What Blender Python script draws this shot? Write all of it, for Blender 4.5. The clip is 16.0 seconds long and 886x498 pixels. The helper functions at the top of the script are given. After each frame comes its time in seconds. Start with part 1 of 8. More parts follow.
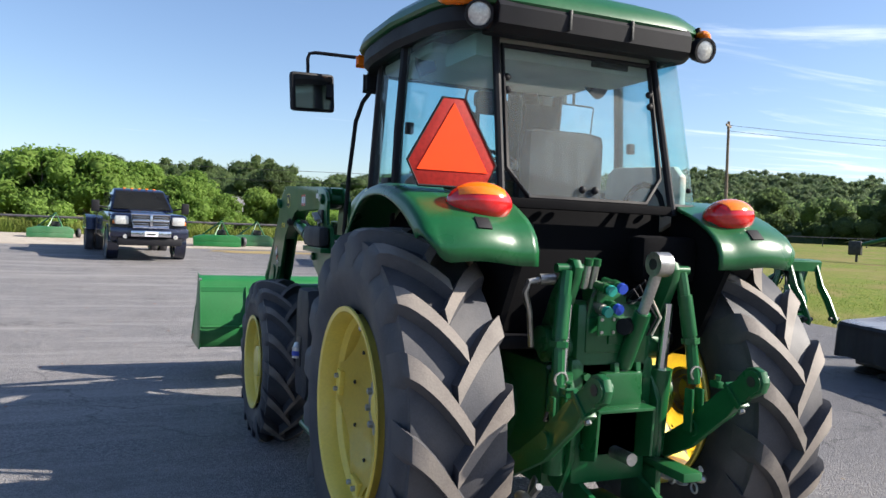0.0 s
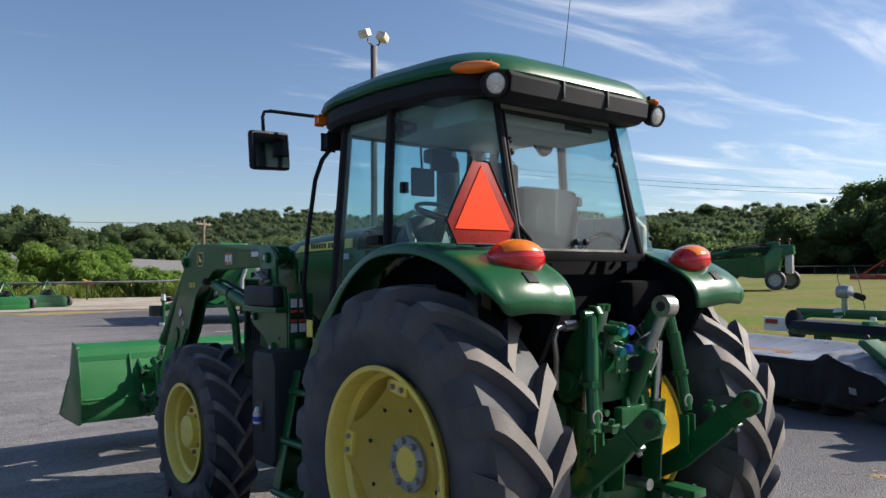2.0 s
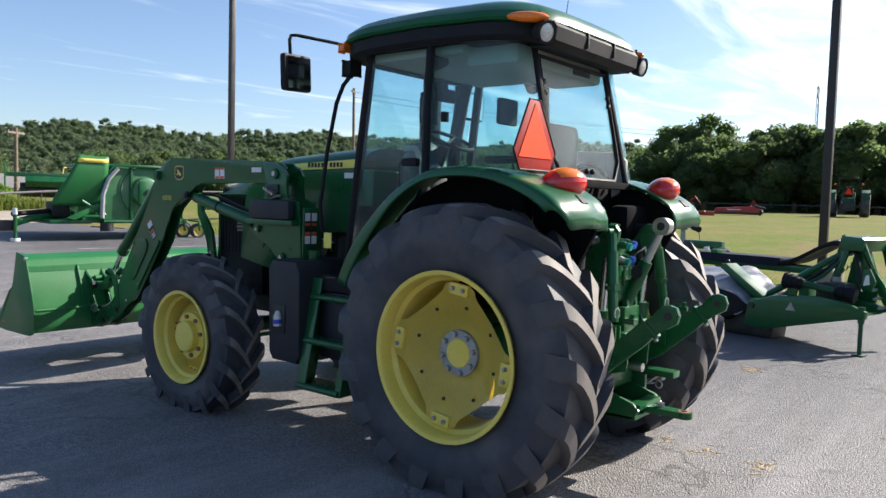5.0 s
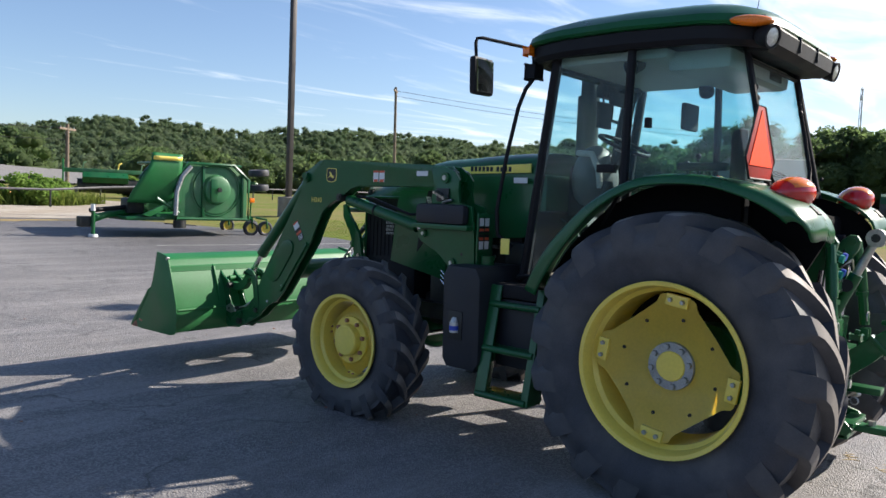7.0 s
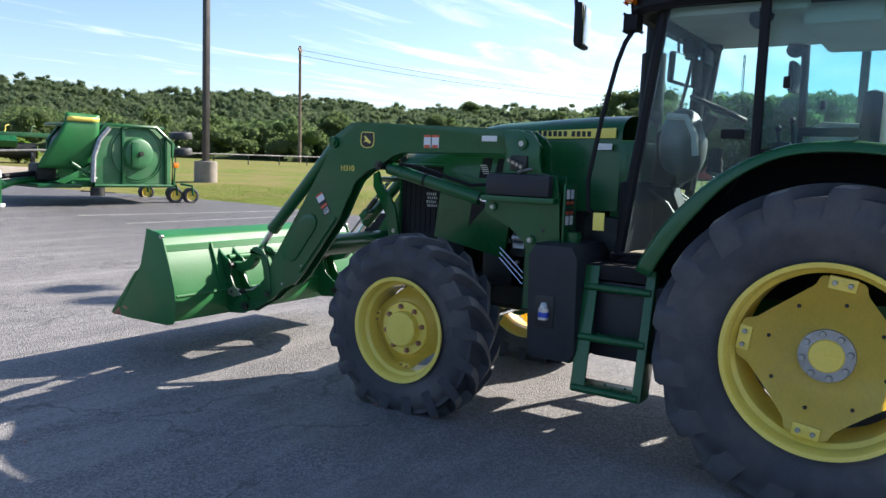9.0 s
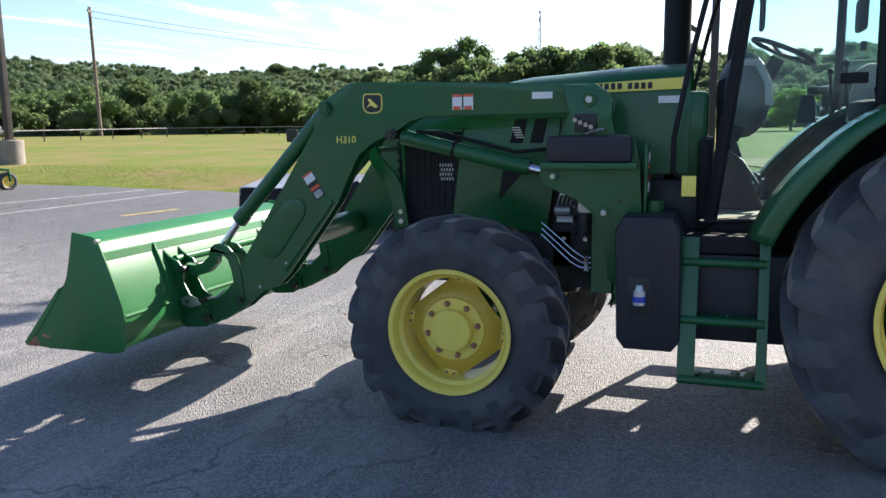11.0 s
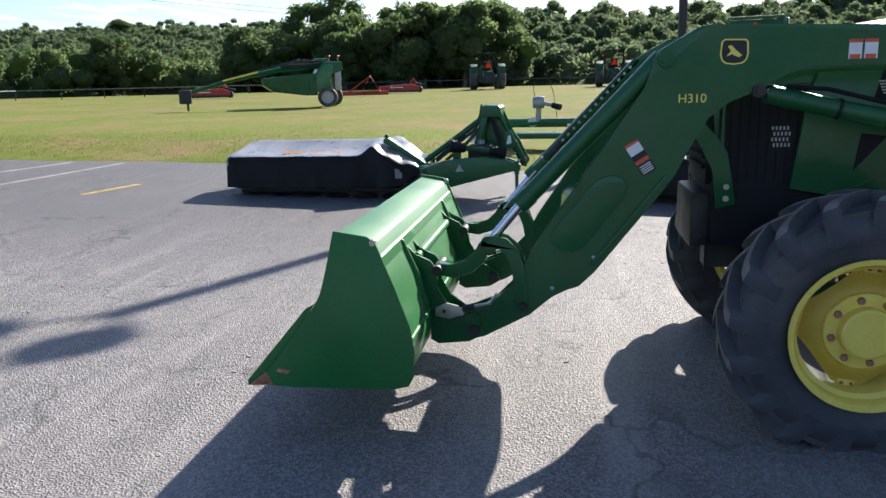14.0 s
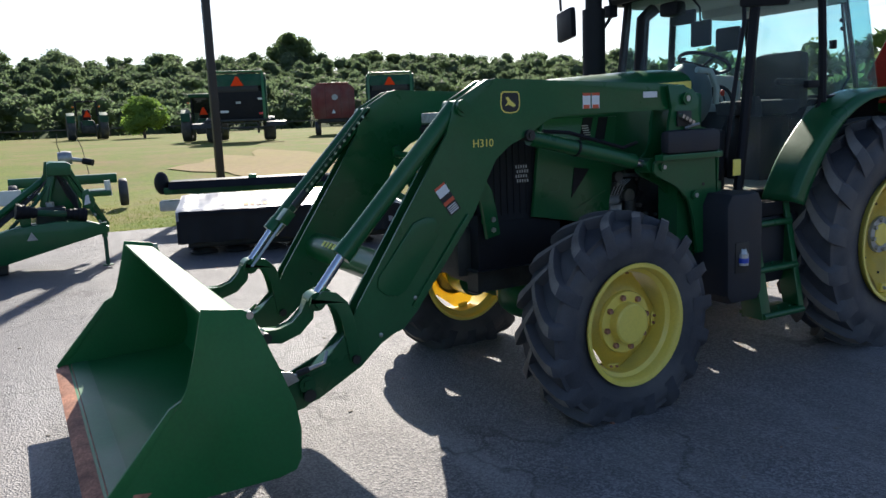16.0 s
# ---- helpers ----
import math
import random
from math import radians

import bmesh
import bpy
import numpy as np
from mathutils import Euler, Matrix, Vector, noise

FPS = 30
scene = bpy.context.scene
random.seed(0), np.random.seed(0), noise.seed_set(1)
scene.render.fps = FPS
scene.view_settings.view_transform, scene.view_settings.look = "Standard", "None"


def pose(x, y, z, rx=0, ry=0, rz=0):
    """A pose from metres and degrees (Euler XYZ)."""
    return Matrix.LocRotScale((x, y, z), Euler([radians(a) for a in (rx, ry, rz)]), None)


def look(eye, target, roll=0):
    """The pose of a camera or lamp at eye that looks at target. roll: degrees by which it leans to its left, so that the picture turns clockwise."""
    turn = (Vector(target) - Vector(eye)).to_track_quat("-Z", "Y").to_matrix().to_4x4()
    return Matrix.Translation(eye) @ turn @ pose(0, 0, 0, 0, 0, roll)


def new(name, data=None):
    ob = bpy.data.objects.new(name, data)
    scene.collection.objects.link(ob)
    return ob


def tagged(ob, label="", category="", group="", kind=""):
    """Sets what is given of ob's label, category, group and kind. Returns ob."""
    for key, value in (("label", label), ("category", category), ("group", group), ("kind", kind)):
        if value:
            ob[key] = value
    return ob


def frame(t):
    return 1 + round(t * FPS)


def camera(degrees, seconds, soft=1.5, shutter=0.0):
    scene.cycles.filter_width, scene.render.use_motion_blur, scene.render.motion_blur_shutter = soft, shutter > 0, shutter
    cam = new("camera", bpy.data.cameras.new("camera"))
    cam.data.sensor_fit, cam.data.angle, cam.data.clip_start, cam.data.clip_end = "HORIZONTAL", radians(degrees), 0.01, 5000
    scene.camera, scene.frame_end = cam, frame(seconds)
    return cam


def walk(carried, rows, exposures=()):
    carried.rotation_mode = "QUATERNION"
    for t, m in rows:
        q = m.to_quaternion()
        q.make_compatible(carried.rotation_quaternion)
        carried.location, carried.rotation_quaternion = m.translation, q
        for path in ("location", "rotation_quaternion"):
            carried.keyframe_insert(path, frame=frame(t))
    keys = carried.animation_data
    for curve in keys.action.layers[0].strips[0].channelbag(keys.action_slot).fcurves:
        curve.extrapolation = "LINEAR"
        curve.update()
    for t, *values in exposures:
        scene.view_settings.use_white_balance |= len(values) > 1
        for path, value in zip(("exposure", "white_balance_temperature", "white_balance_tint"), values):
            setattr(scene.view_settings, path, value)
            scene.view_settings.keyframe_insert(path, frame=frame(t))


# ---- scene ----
cam = camera(60.0, 16.0)
PATH = [
    (0, (-2.045, -3.328, 1.603), (-1.251, -1.493, 1.544), 2.4),
    (0.5, (-2.333, -3.263, 1.625), (-1.437, -1.476, 1.656), 1.8),
    (1, (-2.535, -3.116, 1.632), (-1.554, -1.376, 1.716), -0.3),
    (1.5, (-2.777, -3.014, 1.635), (-1.636, -1.375, 1.74), -0.6),
    (2, (-3.031, -2.912, 1.643), (-1.775, -1.357, 1.706), -0.3),
    (2.5, (-3.148, -2.685, 1.595), (-1.803, -1.208, 1.512), -0.6),
    (3, (-3.309, -2.465, 1.585), (-1.874, -1.086, 1.384), 0.2),
    (3.2, (-3.427, -2.419, 1.575), (-1.933, -1.108, 1.352), 0.5),
    (5.3, (-4.394, -2.537, 1.596), (-2.83, -1.296, 1.48), 1.5),
    (5.5, (-4.479, -2.507, 1.596), (-2.942, -1.231, 1.503), 2.3),
    (6, (-4.575, -2.293, 1.58), (-3.113, -0.932, 1.479), 3.1),
    (6.5, (-4.666, -2.019, 1.591), (-3.212, -0.653, 1.459), 3.1),
    (7, (-4.817, -1.715, 1.605), (-3.303, -0.415, 1.475), 2.3),
    (7.5, (-4.883, -1.444, 1.596), (-3.357, -0.159, 1.45), 2.0),
    (8, (-4.887, -1.135, 1.614), (-3.366, 0.15, 1.436), 2.1),
    (8.5, (-4.95, -0.804, 1.599), (-3.377, 0.416, 1.405), 2.6),
    (8.7, (-4.973, -0.652, 1.598), (-3.363, 0.518, 1.396), 2.6),
    (10.8, (-4.889, 1.007, 1.613), (-3.027, 1.671, 1.313), -1.2),
    (11, (-4.807, 1.163, 1.609), (-2.943, 1.821, 1.301), -0.7),
    (11.5, (-4.787, 1.62, 1.603), (-2.918, 2.242, 1.254), 1.0),
    (12, (-4.78, 2.046, 1.627), (-2.916, 2.658, 1.236), 0.3),
    (12.5, (-4.672, 2.479, 1.614), (-2.806, 3.068, 1.196), -0.1),
    (13, (-4.614, 2.927, 1.612), (-2.728, 3.449, 1.199), 0.3),
    (13.5, (-4.567, 3.356, 1.644), (-2.646, 3.739, 1.24), -0.5),
    (14, (-4.447, 3.79, 1.643), (-2.515, 4.098, 1.226), -1.4),
    (14.5, (-4.331, 4.261, 1.624), (-2.382, 4.334, 1.183), -1.8),
    (15, (-4.247, 4.598, 1.655), (-2.313, 4.316, 1.228), -2.6),
    (15.5, (-4.111, 4.932, 1.673), (-2.242, 4.335, 1.287), -2.7),
    (16, (-4.103, 5.348, 1.685), (-2.378, 4.393, 1.353), -2.3),
]
walk(cam, [(t, look(eye, target, roll)) for t, eye, target, roll in PATH],
     [(0, 1.30), (0.4, 1.06), (0.8, 0.86), (2, 0.76), (3, 1.34), (5.3, 1.18), (6, 1.0), (7, 1.14), (8.5, 1.46), (10.8, 1.62), (12.5, 1.68), (14.5, 1.28), (15.5, 1.27), (16, 1.10)])

# ---- light ----
SUN_EL = radians(32)
SUN_TO = Vector((0.911, -0.413, 0.0)).normalized()
world = bpy.data.worlds.new("sky")
scene.world = world
world.use_nodes = True


def build_sky():
    nt = world.node_tree
    n, l = nt.nodes, nt.links
    bg = n["Background"]
    sky = n.new("ShaderNodeTexSky")
    sky.sky_type, sky.sun_disc, sky.sun_elevation = "NISHITA", False, SUN_EL
    sky.sun_rotation = math.atan2(SUN_TO.x, SUN_TO.y)
    sky.altitude, sky.air_density, sky.dust_density, sky.ozone_density = 300, 1.0, 0.8, 1.5
    # thin streaks of cirrus: noise on a flat layer above
    geo = n.new("ShaderNodeTexCoord")
    sep = n.new("ShaderNodeSeparateXYZ")
    l.new(geo.outputs["Generated"], sep.inputs[0])
    hi = n.new("ShaderNodeMath")
    hi.operation = "MAXIMUM"
    hi.inputs[1].default_value = 0.04
    l.new(sep.outputs[2], hi.inputs[0])
    div = n.new("ShaderNodeVectorMath")
    div.operation = "DIVIDE"
    comb = n.new("ShaderNodeCombineXYZ")
    for i in range(3):
        l.new(hi.outputs[0], comb.inputs[i])
    l.new(geo.outputs["Generated"], div.inputs[0])
    l.new(comb.outputs[0], div.inputs[1])
    mp = n.new("ShaderNodeMapping")
    mp.inputs["Rotation"].default_value = (0, 0, radians(-35))
    mp.inputs["Scale"].default_value = (0.38, 1.25, 1)
    mp.inputs["Location"].default_value = (0.7, 0.2, 0)
    l.new(div.outputs[0], mp.inputs[0])
    noi = n.new("ShaderNodeTexNoise")
    noi.inputs["Scale"].default_value, noi.inputs["Detail"].default_value = 1.3, 9
    noi.inputs["Roughness"].default_value, noi.inputs["Distortion"].default_value = 0.58, 0.7
    l.new(mp.outputs[0], noi.inputs["Vector"])
    # more cloud on the sun's side
    dot = n.new("ShaderNodeVectorMath")
    dot.operation = "DOT_PRODUCT"
    dot.inputs[1].default_value = (SUN_TO.x, SUN_TO.y, 0)
    l.new(geo.outputs["Generated"], dot.inputs[0])
    side = n.new("ShaderNodeMapRange")
    side.inputs[1].default_value, side.inputs[2].default_value = -0.3, 1.0
    side.inputs[3].default_value, side.inputs[4].default_value = -0.17, 0.16
    l.new(dot.outputs["Value"], side.inputs[0])
    add = n.new("ShaderNodeMath")
    add.operation = "ADD"
    l.new(noi.outputs[0], add.inputs[0])
    l.new(side.outputs[0], add.inputs[1])
    ramp = n.new("ShaderNodeMapRange")
    ramp.interpolation_type = "SMOOTHSTEP"
    ramp.inputs[1].default_value, ramp.inputs[2].default_value = 0.50, 0.84
    ramp.inputs[4].default_value = 0.85
    l.new(add.outputs[0], ramp.inputs[0])
    mix = n.new("ShaderNodeMix")
    mix.data_type = "RGBA"
    l.new(ramp.outputs[0], mix.inputs["Factor"])
    tint = n.new("ShaderNodeMix")
    tint.data_type, tint.blend_type = "RGBA", "MULTIPLY"
    tint.inputs["Factor"].default_value = 1.0
    tint.inputs["B"].default_value = (0.92, 0.97, 1.09, 1)
    l.new(sky.outputs[0], tint.inputs["A"])
    l.new(tint.outputs["Result"], mix.inputs["A"])
    mix.inputs["B"].default_value = (9.0, 9.3, 9.8, 1)
    l.new(mix.outputs["Result"], bg.inputs[0])
    bg.inputs[1].default_value = 0.070


build_sky()
sun = new("sun", bpy.data.lights.new("sun", "SUN"))
sun.data.energy, sun.data.angle, sun.data.color = 4.4, radians(0.53), (1.0, 0.93, 0.83)
sun.matrix_world = look(SUN_TO * 20 + Vector((0, 0, 20 * math.tan(SUN_EL))), (0, 0, 0))

# ---- materials ----


def material(name, colour, rough=0.5, metal=0.0, var=0.15, scale=6.0, fine=120.0, bump=0.05, spec=0.5, coat=0.0,
             dirt=None, dirt_amount=0.0, per_object=0.0, objspace=True):
    """Principled surface with variation at two scales, fine relief and an optional film of dust."""
    m = bpy.data.materials.new(name)
    m.use_nodes = True
    n, l = m.node_tree.nodes, m.node_tree.links
    b = n["Principled BSDF"]
    tc = n.new("ShaderNodeTexCoord")
    vec = tc.outputs["Object"]
    big, small = n.new("ShaderNodeTexNoise"), n.new("ShaderNodeTexNoise")
    for t, s, d in ((big, scale, 5), (small, fine, 3)):
        t.inputs["Scale"].default_value, t.inputs["Detail"].default_value = s, d
        l.new(vec, t.inputs["Vector"])
    mr = n.new("ShaderNodeMapRange")
    mr.inputs[1].default_value, mr.inputs[2].default_value = 0.3, 0.7
    mr.inputs[3].default_value, mr.inputs[4].default_value = 1 - var, 1 + var
    l.new(big.outputs[0], mr.inputs[0])
    mr2 = n.new("ShaderNodeMapRange")
    mr2.inputs[1].default_value, mr2.inputs[2].default_value = 0.3, 0.7
    mr2.inputs[3].default_value, mr2.inputs[4].default_value = 1 - var * 0.6, 1 + var * 0.6
    l.new(small.outputs[0], mr2.inputs[0])
    mul = n.new("ShaderNodeMath")
    mul.operation = "MULTIPLY"
    l.new(mr.outputs[0], mul.inputs[0])
    l.new(mr2.outputs[0], mul.inputs[1])
    last = mul.outputs[0]
    if per_object:
        oi = n.new("ShaderNodeObjectInfo")
        pr = n.new("ShaderNodeMapRange")
        pr.inputs[3].default_value, pr.inputs[4].default_value = 1 - per_object, 1 + per_object
        l.new(oi.outputs["Random"], pr.inputs[0])
        mo = n.new("ShaderNodeMath")
        mo.operation = "MULTIPLY"
        l.new(last, mo.inputs[0])
        l.new(pr.outputs[0], mo.inputs[1])
        last = mo.outputs[0]
    vm = n.new("ShaderNodeVectorMath")
    vm.operation = "SCALE"
    vm.inputs[0].default_value = colour
    l.new(last, vm.inputs["Scale"])
    col = vm.outputs[0]
    if dirt:
        dn = n.new("ShaderNodeTexNoise")
        dn.inputs["Scale"].default_value, dn.inputs["Detail"].default_value = scale * 0.7, 7
        l.new(vec, dn.inputs["Vector"])
        dr = n.new("ShaderNodeMapRange")
        dr.inputs[1].default_value, dr.inputs[2].default_value = 0.42, 0.72
        dr.inputs[4].default_value = dirt_amount
        l.new(dn.outputs[0], dr.inputs[0])
        mx = n.new("ShaderNodeMix")
        mx.data_type = "RGBA"
        mx.inputs["B"].default_value = (*dirt, 1)
        l.new(dr.outputs[0], mx.inputs["Factor"])
        l.new(col, mx.inputs["A"])
        col = mx.outputs["Result"]
    l.new(col, b.inputs["Base Color"])
    rr = n.new("ShaderNodeMapRange")
    rr.inputs[1].default_value, rr.inputs[2].default_value = 0.3, 0.7
    rr.inputs[3].default_value, rr.inputs[4].default_value = max(0.02, rough - 0.07), min(1, rough + 0.1)
    l.new(big.outputs[0], rr.inputs[0])
    l.new(rr.outputs[0], b.inputs["Roughness"])
    b.inputs["Metallic"].default_value = metal
    b.inputs["Specular IOR Level"].default_value = spec
    b.inputs["Coat Weight"].default_value = coat
    b.inputs["Coat Roughness"].default_value = 0.08
    if bump:
        bp = n.new("ShaderNodeBump")
        bp.inputs["Strength"].default_value, bp.inputs["Distance"].default_value = min(1, bump * 4), 0.004
        l.new(small.outputs[0], bp.inputs["Height"])
        l.new(bp.outputs[0], b.inputs["Normal"])
    return m


def glass(name, colour, tint=0.86, rough=0.0):
    m = bpy.data.materials.new(name)
    m.use_nodes = True
    n, l = m.node_tree.nodes, m.node_tree.links
    n.remove(n["Principled BSDF"])
    out = n["Material Output"]
    tr, gl, mx, fr = (n.new(k) for k in ("ShaderNodeBsdfTransparent", "ShaderNodeBsdfGlossy", "ShaderNodeMixShader", "ShaderNodeLayerWeight"))
    tr.inputs[0].default_value = (*colour, 1)
    gl.inputs["Roughness"].default_value = rough
    fr.inputs[0].default_value = 0.5
    edge = n.new("ShaderNodeMath")
    edge.operation = "POWER"
    edge.inputs[1].default_value = 4.0
    l.new(fr.outputs["Facing"], edge.inputs[0])
    gloss = n.new("ShaderNodeMapRange")
    gloss.inputs[3].default_value, gloss.inputs[4].default_value = 0.022, 0.36
    l.new(edge.outputs[0], gloss.inputs[0])
    noi = n.new("ShaderNodeTexNoise")
    noi.inputs["Scale"].default_value, noi.inputs["Detail"].default_value = 2.5, 8
    tc = n.new("ShaderNodeTexCoord")
    l.new(tc.outputs["Object"], noi.inputs["Vector"])
    df = n.new("ShaderNodeBsdfDiffuse")
    df.inputs[0].default_value = (0.6, 0.62, 0.6, 1)
    dust = n.new("ShaderNodeMapRange")
    dust.inputs[1].default_value, dust.inputs[2].default_value = 0.2, 0.9
    dust.inputs[3].default_value, dust.inputs[4].default_value = 0.35 * (1 - tint), 1 - tint
    l.new(noi.outputs[0], dust.inputs[0])
    m2 = n.new("ShaderNodeMixShader")
    l.new(dust.outputs[0], m2.inputs[0])
    l.new(tr.outputs[0], m2.inputs[1])
    l.new(df.outputs[0], m2.inputs[2])
    l.new(gloss.outputs[0], mx.inputs[0])
    l.new(m2.outputs[0], mx.inputs[1])
    l.new(gl.outputs[0], mx.inputs[2])
    l.new(mx.outputs[0], out.inputs[0])
    return m


DUST = (0.30, 0.27, 0.22)
GREEN = material("green_paint", (0.006, 0.088, 0.026), 0.32, 0, 0.12, 3, 60, 0.012, 0.32, 0.20, DUST, 0.05)
GREEN_DULL = material("dull_dark_green_paint", (0.010, 0.070, 0.032), 0.6, 0, 0.2, 3, 50, 0.02, 0.3, 0, DUST, 0.12)
GREEN_NEW = material("bright_green_paint", (0.009, 0.140, 0.034), 0.44, 0, 0.12, 2, 60, 0.012, 0.35, 0.08, DUST, 0.07)
GREEN_OLD = material("faded_green_paint", (0.030, 0.150, 0.055), 0.45, 0, 0.18, 2, 50, 0.02, 0.5, 0.0, DUST, 0.22)
YELLOW = material("yellow_paint", (0.86, 0.67, 0.115), 0.36, 0, 0.07, 4, 70, 0.012, 0.5, 0.2, (0.42, 0.34, 0.18), 0.22)
RUBBER = material("tyre_rubber", (0.046, 0.047, 0.056), 0.60, 0, 0.25, 5, 140, 0.05, 0.4, 0, (0.17, 0.155, 0.145), 0.45)
LUG = material("worn_tread_rubber", (0.135, 0.115, 0.102), 0.66, 0, 0.28, 6, 120, 0.06, 0.4, 0, (0.34, 0.30, 0.26), 0.55, 0.15)
BLACK = material("black_plastic", (0.011, 0.011, 0.014), 0.58, 0, 0.2, 6, 160, 0.03, 0.2, 0, (0.03, 0.028, 0.026), 0.14)
# darker copy of the black plastic, with the shade of recesses in its colour
SHADEBLACK = material("shaded_black_panel", (0.006, 0.006, 0.007), 0.9, 0, 0.2, 6, 160, 0.03, 0.08)
DARK = material("dark_machinery", (0.018, 0.020, 0.020), 0.5, 0.2, 0.4, 9, 80, 0.08, 0.5, 0, (0.09, 0.08, 0.065), 0.4)
TANKPLASTIC = material("grained_tank_plastic", (0.020, 0.021, 0.027), 0.52, 0, 0.2, 4, 220, 0.06, 0.35, 0, (0.06, 0.056, 0.052), 0.25)
PAD = material("black_sponge_pad", (0.016, 0.016, 0.022), 0.6, 0, 0.2, 8, 140, 0.05)
STEEL = material("bare_steel", (0.42, 0.41, 0.39), 0.38, 0.9, 0.2, 12, 100, 0.03)
CHROME = material("chrome_rod", (0.62, 0.62, 0.66), 0.14, 1.0, 0.05, 10, 80, 0.0)
GALV = material("galvanised_steel", (0.36, 0.37, 0.38), 0.45, 0.6, 0.2, 12, 100, 0.03)
RUST = material("rusty_steel", (0.36, 0.17, 0.11), 0.8, 0.1, 0.45, 9, 70, 0.1, 0.3)
ORANGE = material("fluorescent_orange", (0.88, 0.055, 0.004), 0.6, 0, 0.07, 5, 90, 0.01, 0.2)
REFLECT = material("red_reflective_tape", (0.30, 0.014, 0.010), 0.5, 0, 0.2, 60, 220, 0.05, 0.2)
REDLENS = material("red_lens", (0.62, 0.010, 0.012), 0.12, 0, 0.12, 8, 90, 0.03, 0.6, 0.6)
AMBER = material("amber_lens", (0.85, 0.20, 0.008), 0.14, 0, 0.12, 8, 90, 0.03, 0.6, 0.6)
CLEARLENS = material("lamp_lens", (0.55, 0.55, 0.53), 0.12, 0.3, 0.25, 30, 90, 0.1)
WHITE = material("white_label", (0.72, 0.72, 0.72), 0.5, 0, 0.05, 10, 60, 0)
INK = material("black_ink", (0.012, 0.012, 0.012), 0.5, 0, 0.1, 10, 60, 0)
LABELRED = material("orange_red_label", (0.62, 0.10, 0.04), 0.5, 0, 0.05, 10, 60, 0)
GOLD = material("yellow_decal", (0.88, 0.72, 0.14), 0.45, 0, 0.05, 10, 60, 0)
BLUE = material("blue_cap", (0.02, 0.06, 0.42), 0.4)
TEAL = material("teal_cap", (0.02, 0.32, 0.26), 0.4)
SEATGREY = material("seat_fabric", (0.018, 0.018, 0.020), 0.9, 0, 0.2, 20, 200, 0.1)
TAN = material("tan_lining", (0.40, 0.34, 0.25), 0.8, 0, 0.15, 8, 150, 0.05)
LINER = material("cab_lining", (0.50, 0.47, 0.41), 0.75, 0, 0.1, 6, 150, 0.04)
DASHGREY = material("dash_plastic", (0.10, 0.105, 0.10), 0.5, 0, 0.12, 6, 150, 0.03)
MIRROR = material("mirror_face", (0.85, 0.87, 0.88), 0.02, 1.0, 0.0, 5, 5, 0)
GLASS = glass("cab_glass", (0.72, 0.905, 0.925), 0.90)
DUSTYGLASS = glass("dusty_rear_glass", (0.80, 0.92, 0.94), 0.84)
CARGLASS = glass("dark_car_glass", (0.06, 0.07, 0.08), 0.97)
RED = material("red_paint", (0.36, 0.020, 0.014), 0.45, 0, 0.15, 3, 60, 0.02, 0.5, 0, DUST, 0.15)
MAROON = material("maroon_paint", (0.16, 0.020, 0.018), 0.5, 0, 0.2, 2, 40, 0.02, 0.5, 0, DUST, 0.2)
NAVY = material("navy_car_paint", (0.007, 0.011, 0.035), 0.2, 0.3, 0.08, 3, 40, 0, 0.5, 1.0)
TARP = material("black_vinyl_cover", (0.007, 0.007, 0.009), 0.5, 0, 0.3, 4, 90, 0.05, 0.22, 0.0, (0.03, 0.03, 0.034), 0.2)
# cover tops: bleaching plus the sky's sheen, both put into a pale base colour
TARPTOP = material("bleached_sheen_vinyl", (0.20, 0.20, 0.215), 0.30, 0, 0.3, 3, 70, 0.05, 0.6, 0.0, (0.30, 0.30, 0.32), 0.35)
STRAW = material("pale_straw", (0.40, 0.30, 0.16), 0.8, 0, 0.3, 20, 80, 0.05)
ORANGEWOOD = material("weathered_orange_beam", (0.42, 0.19, 0.055), 0.7, 0, 0.3, 4, 40, 0.05)
CONCRETE = material("concrete", (0.24, 0.21, 0.18), 0.9, 0, 0.2, 4, 60, 0.1)
WOODPOLE = material("weathered_pole_wood", (0.19, 0.145, 0.11), 0.9, 0, 0.3, 3, 60, 0.1)
DARKPOLE = material("brown_steel_pole", (0.040, 0.034, 0.034), 0.45, 0.4, 0.15, 3, 60, 0.02)
CREAM = material("cream_lamp_housing", (0.62, 0.56, 0.46), 0.5)

# ---- mesh helpers ----


def part(name, bm, mat, parent=None, label="", smooth=True):
    """Link a bmesh as one mesh object, under a thing or a part."""
    me = bpy.data.meshes.new(name)
    bmesh.ops.recalc_face_normals(bm, faces=bm.faces)
    bm.to_mesh(me)
    bm.free()
    for m in mat if isinstance(mat, (list, tuple)) else [mat]:
        me.materials.append(m)
    if smooth:
        me.polygons.foreach_set("use_smooth", [True] * len(me.polygons))
        me.set_sharp_from_angle(angle=radians(32))
    ob = new(name, me)
    ob.parent = parent
    return tagged(ob, label) if label else ob


def share(name, src, parent, m, label=""):
    """Another object on the mesh of src."""
    ob = new(name, src.data)
    ob.parent = parent
    ob.matrix_basis = m
    return tagged(ob, label) if label else ob


def thing(name, label, category, m=None, group=""):
    ob = new(name)
    ob.empty_display_size = 0.2
    if m is not None:
        ob.matrix_world = m
    return tagged(ob, label, category, group)


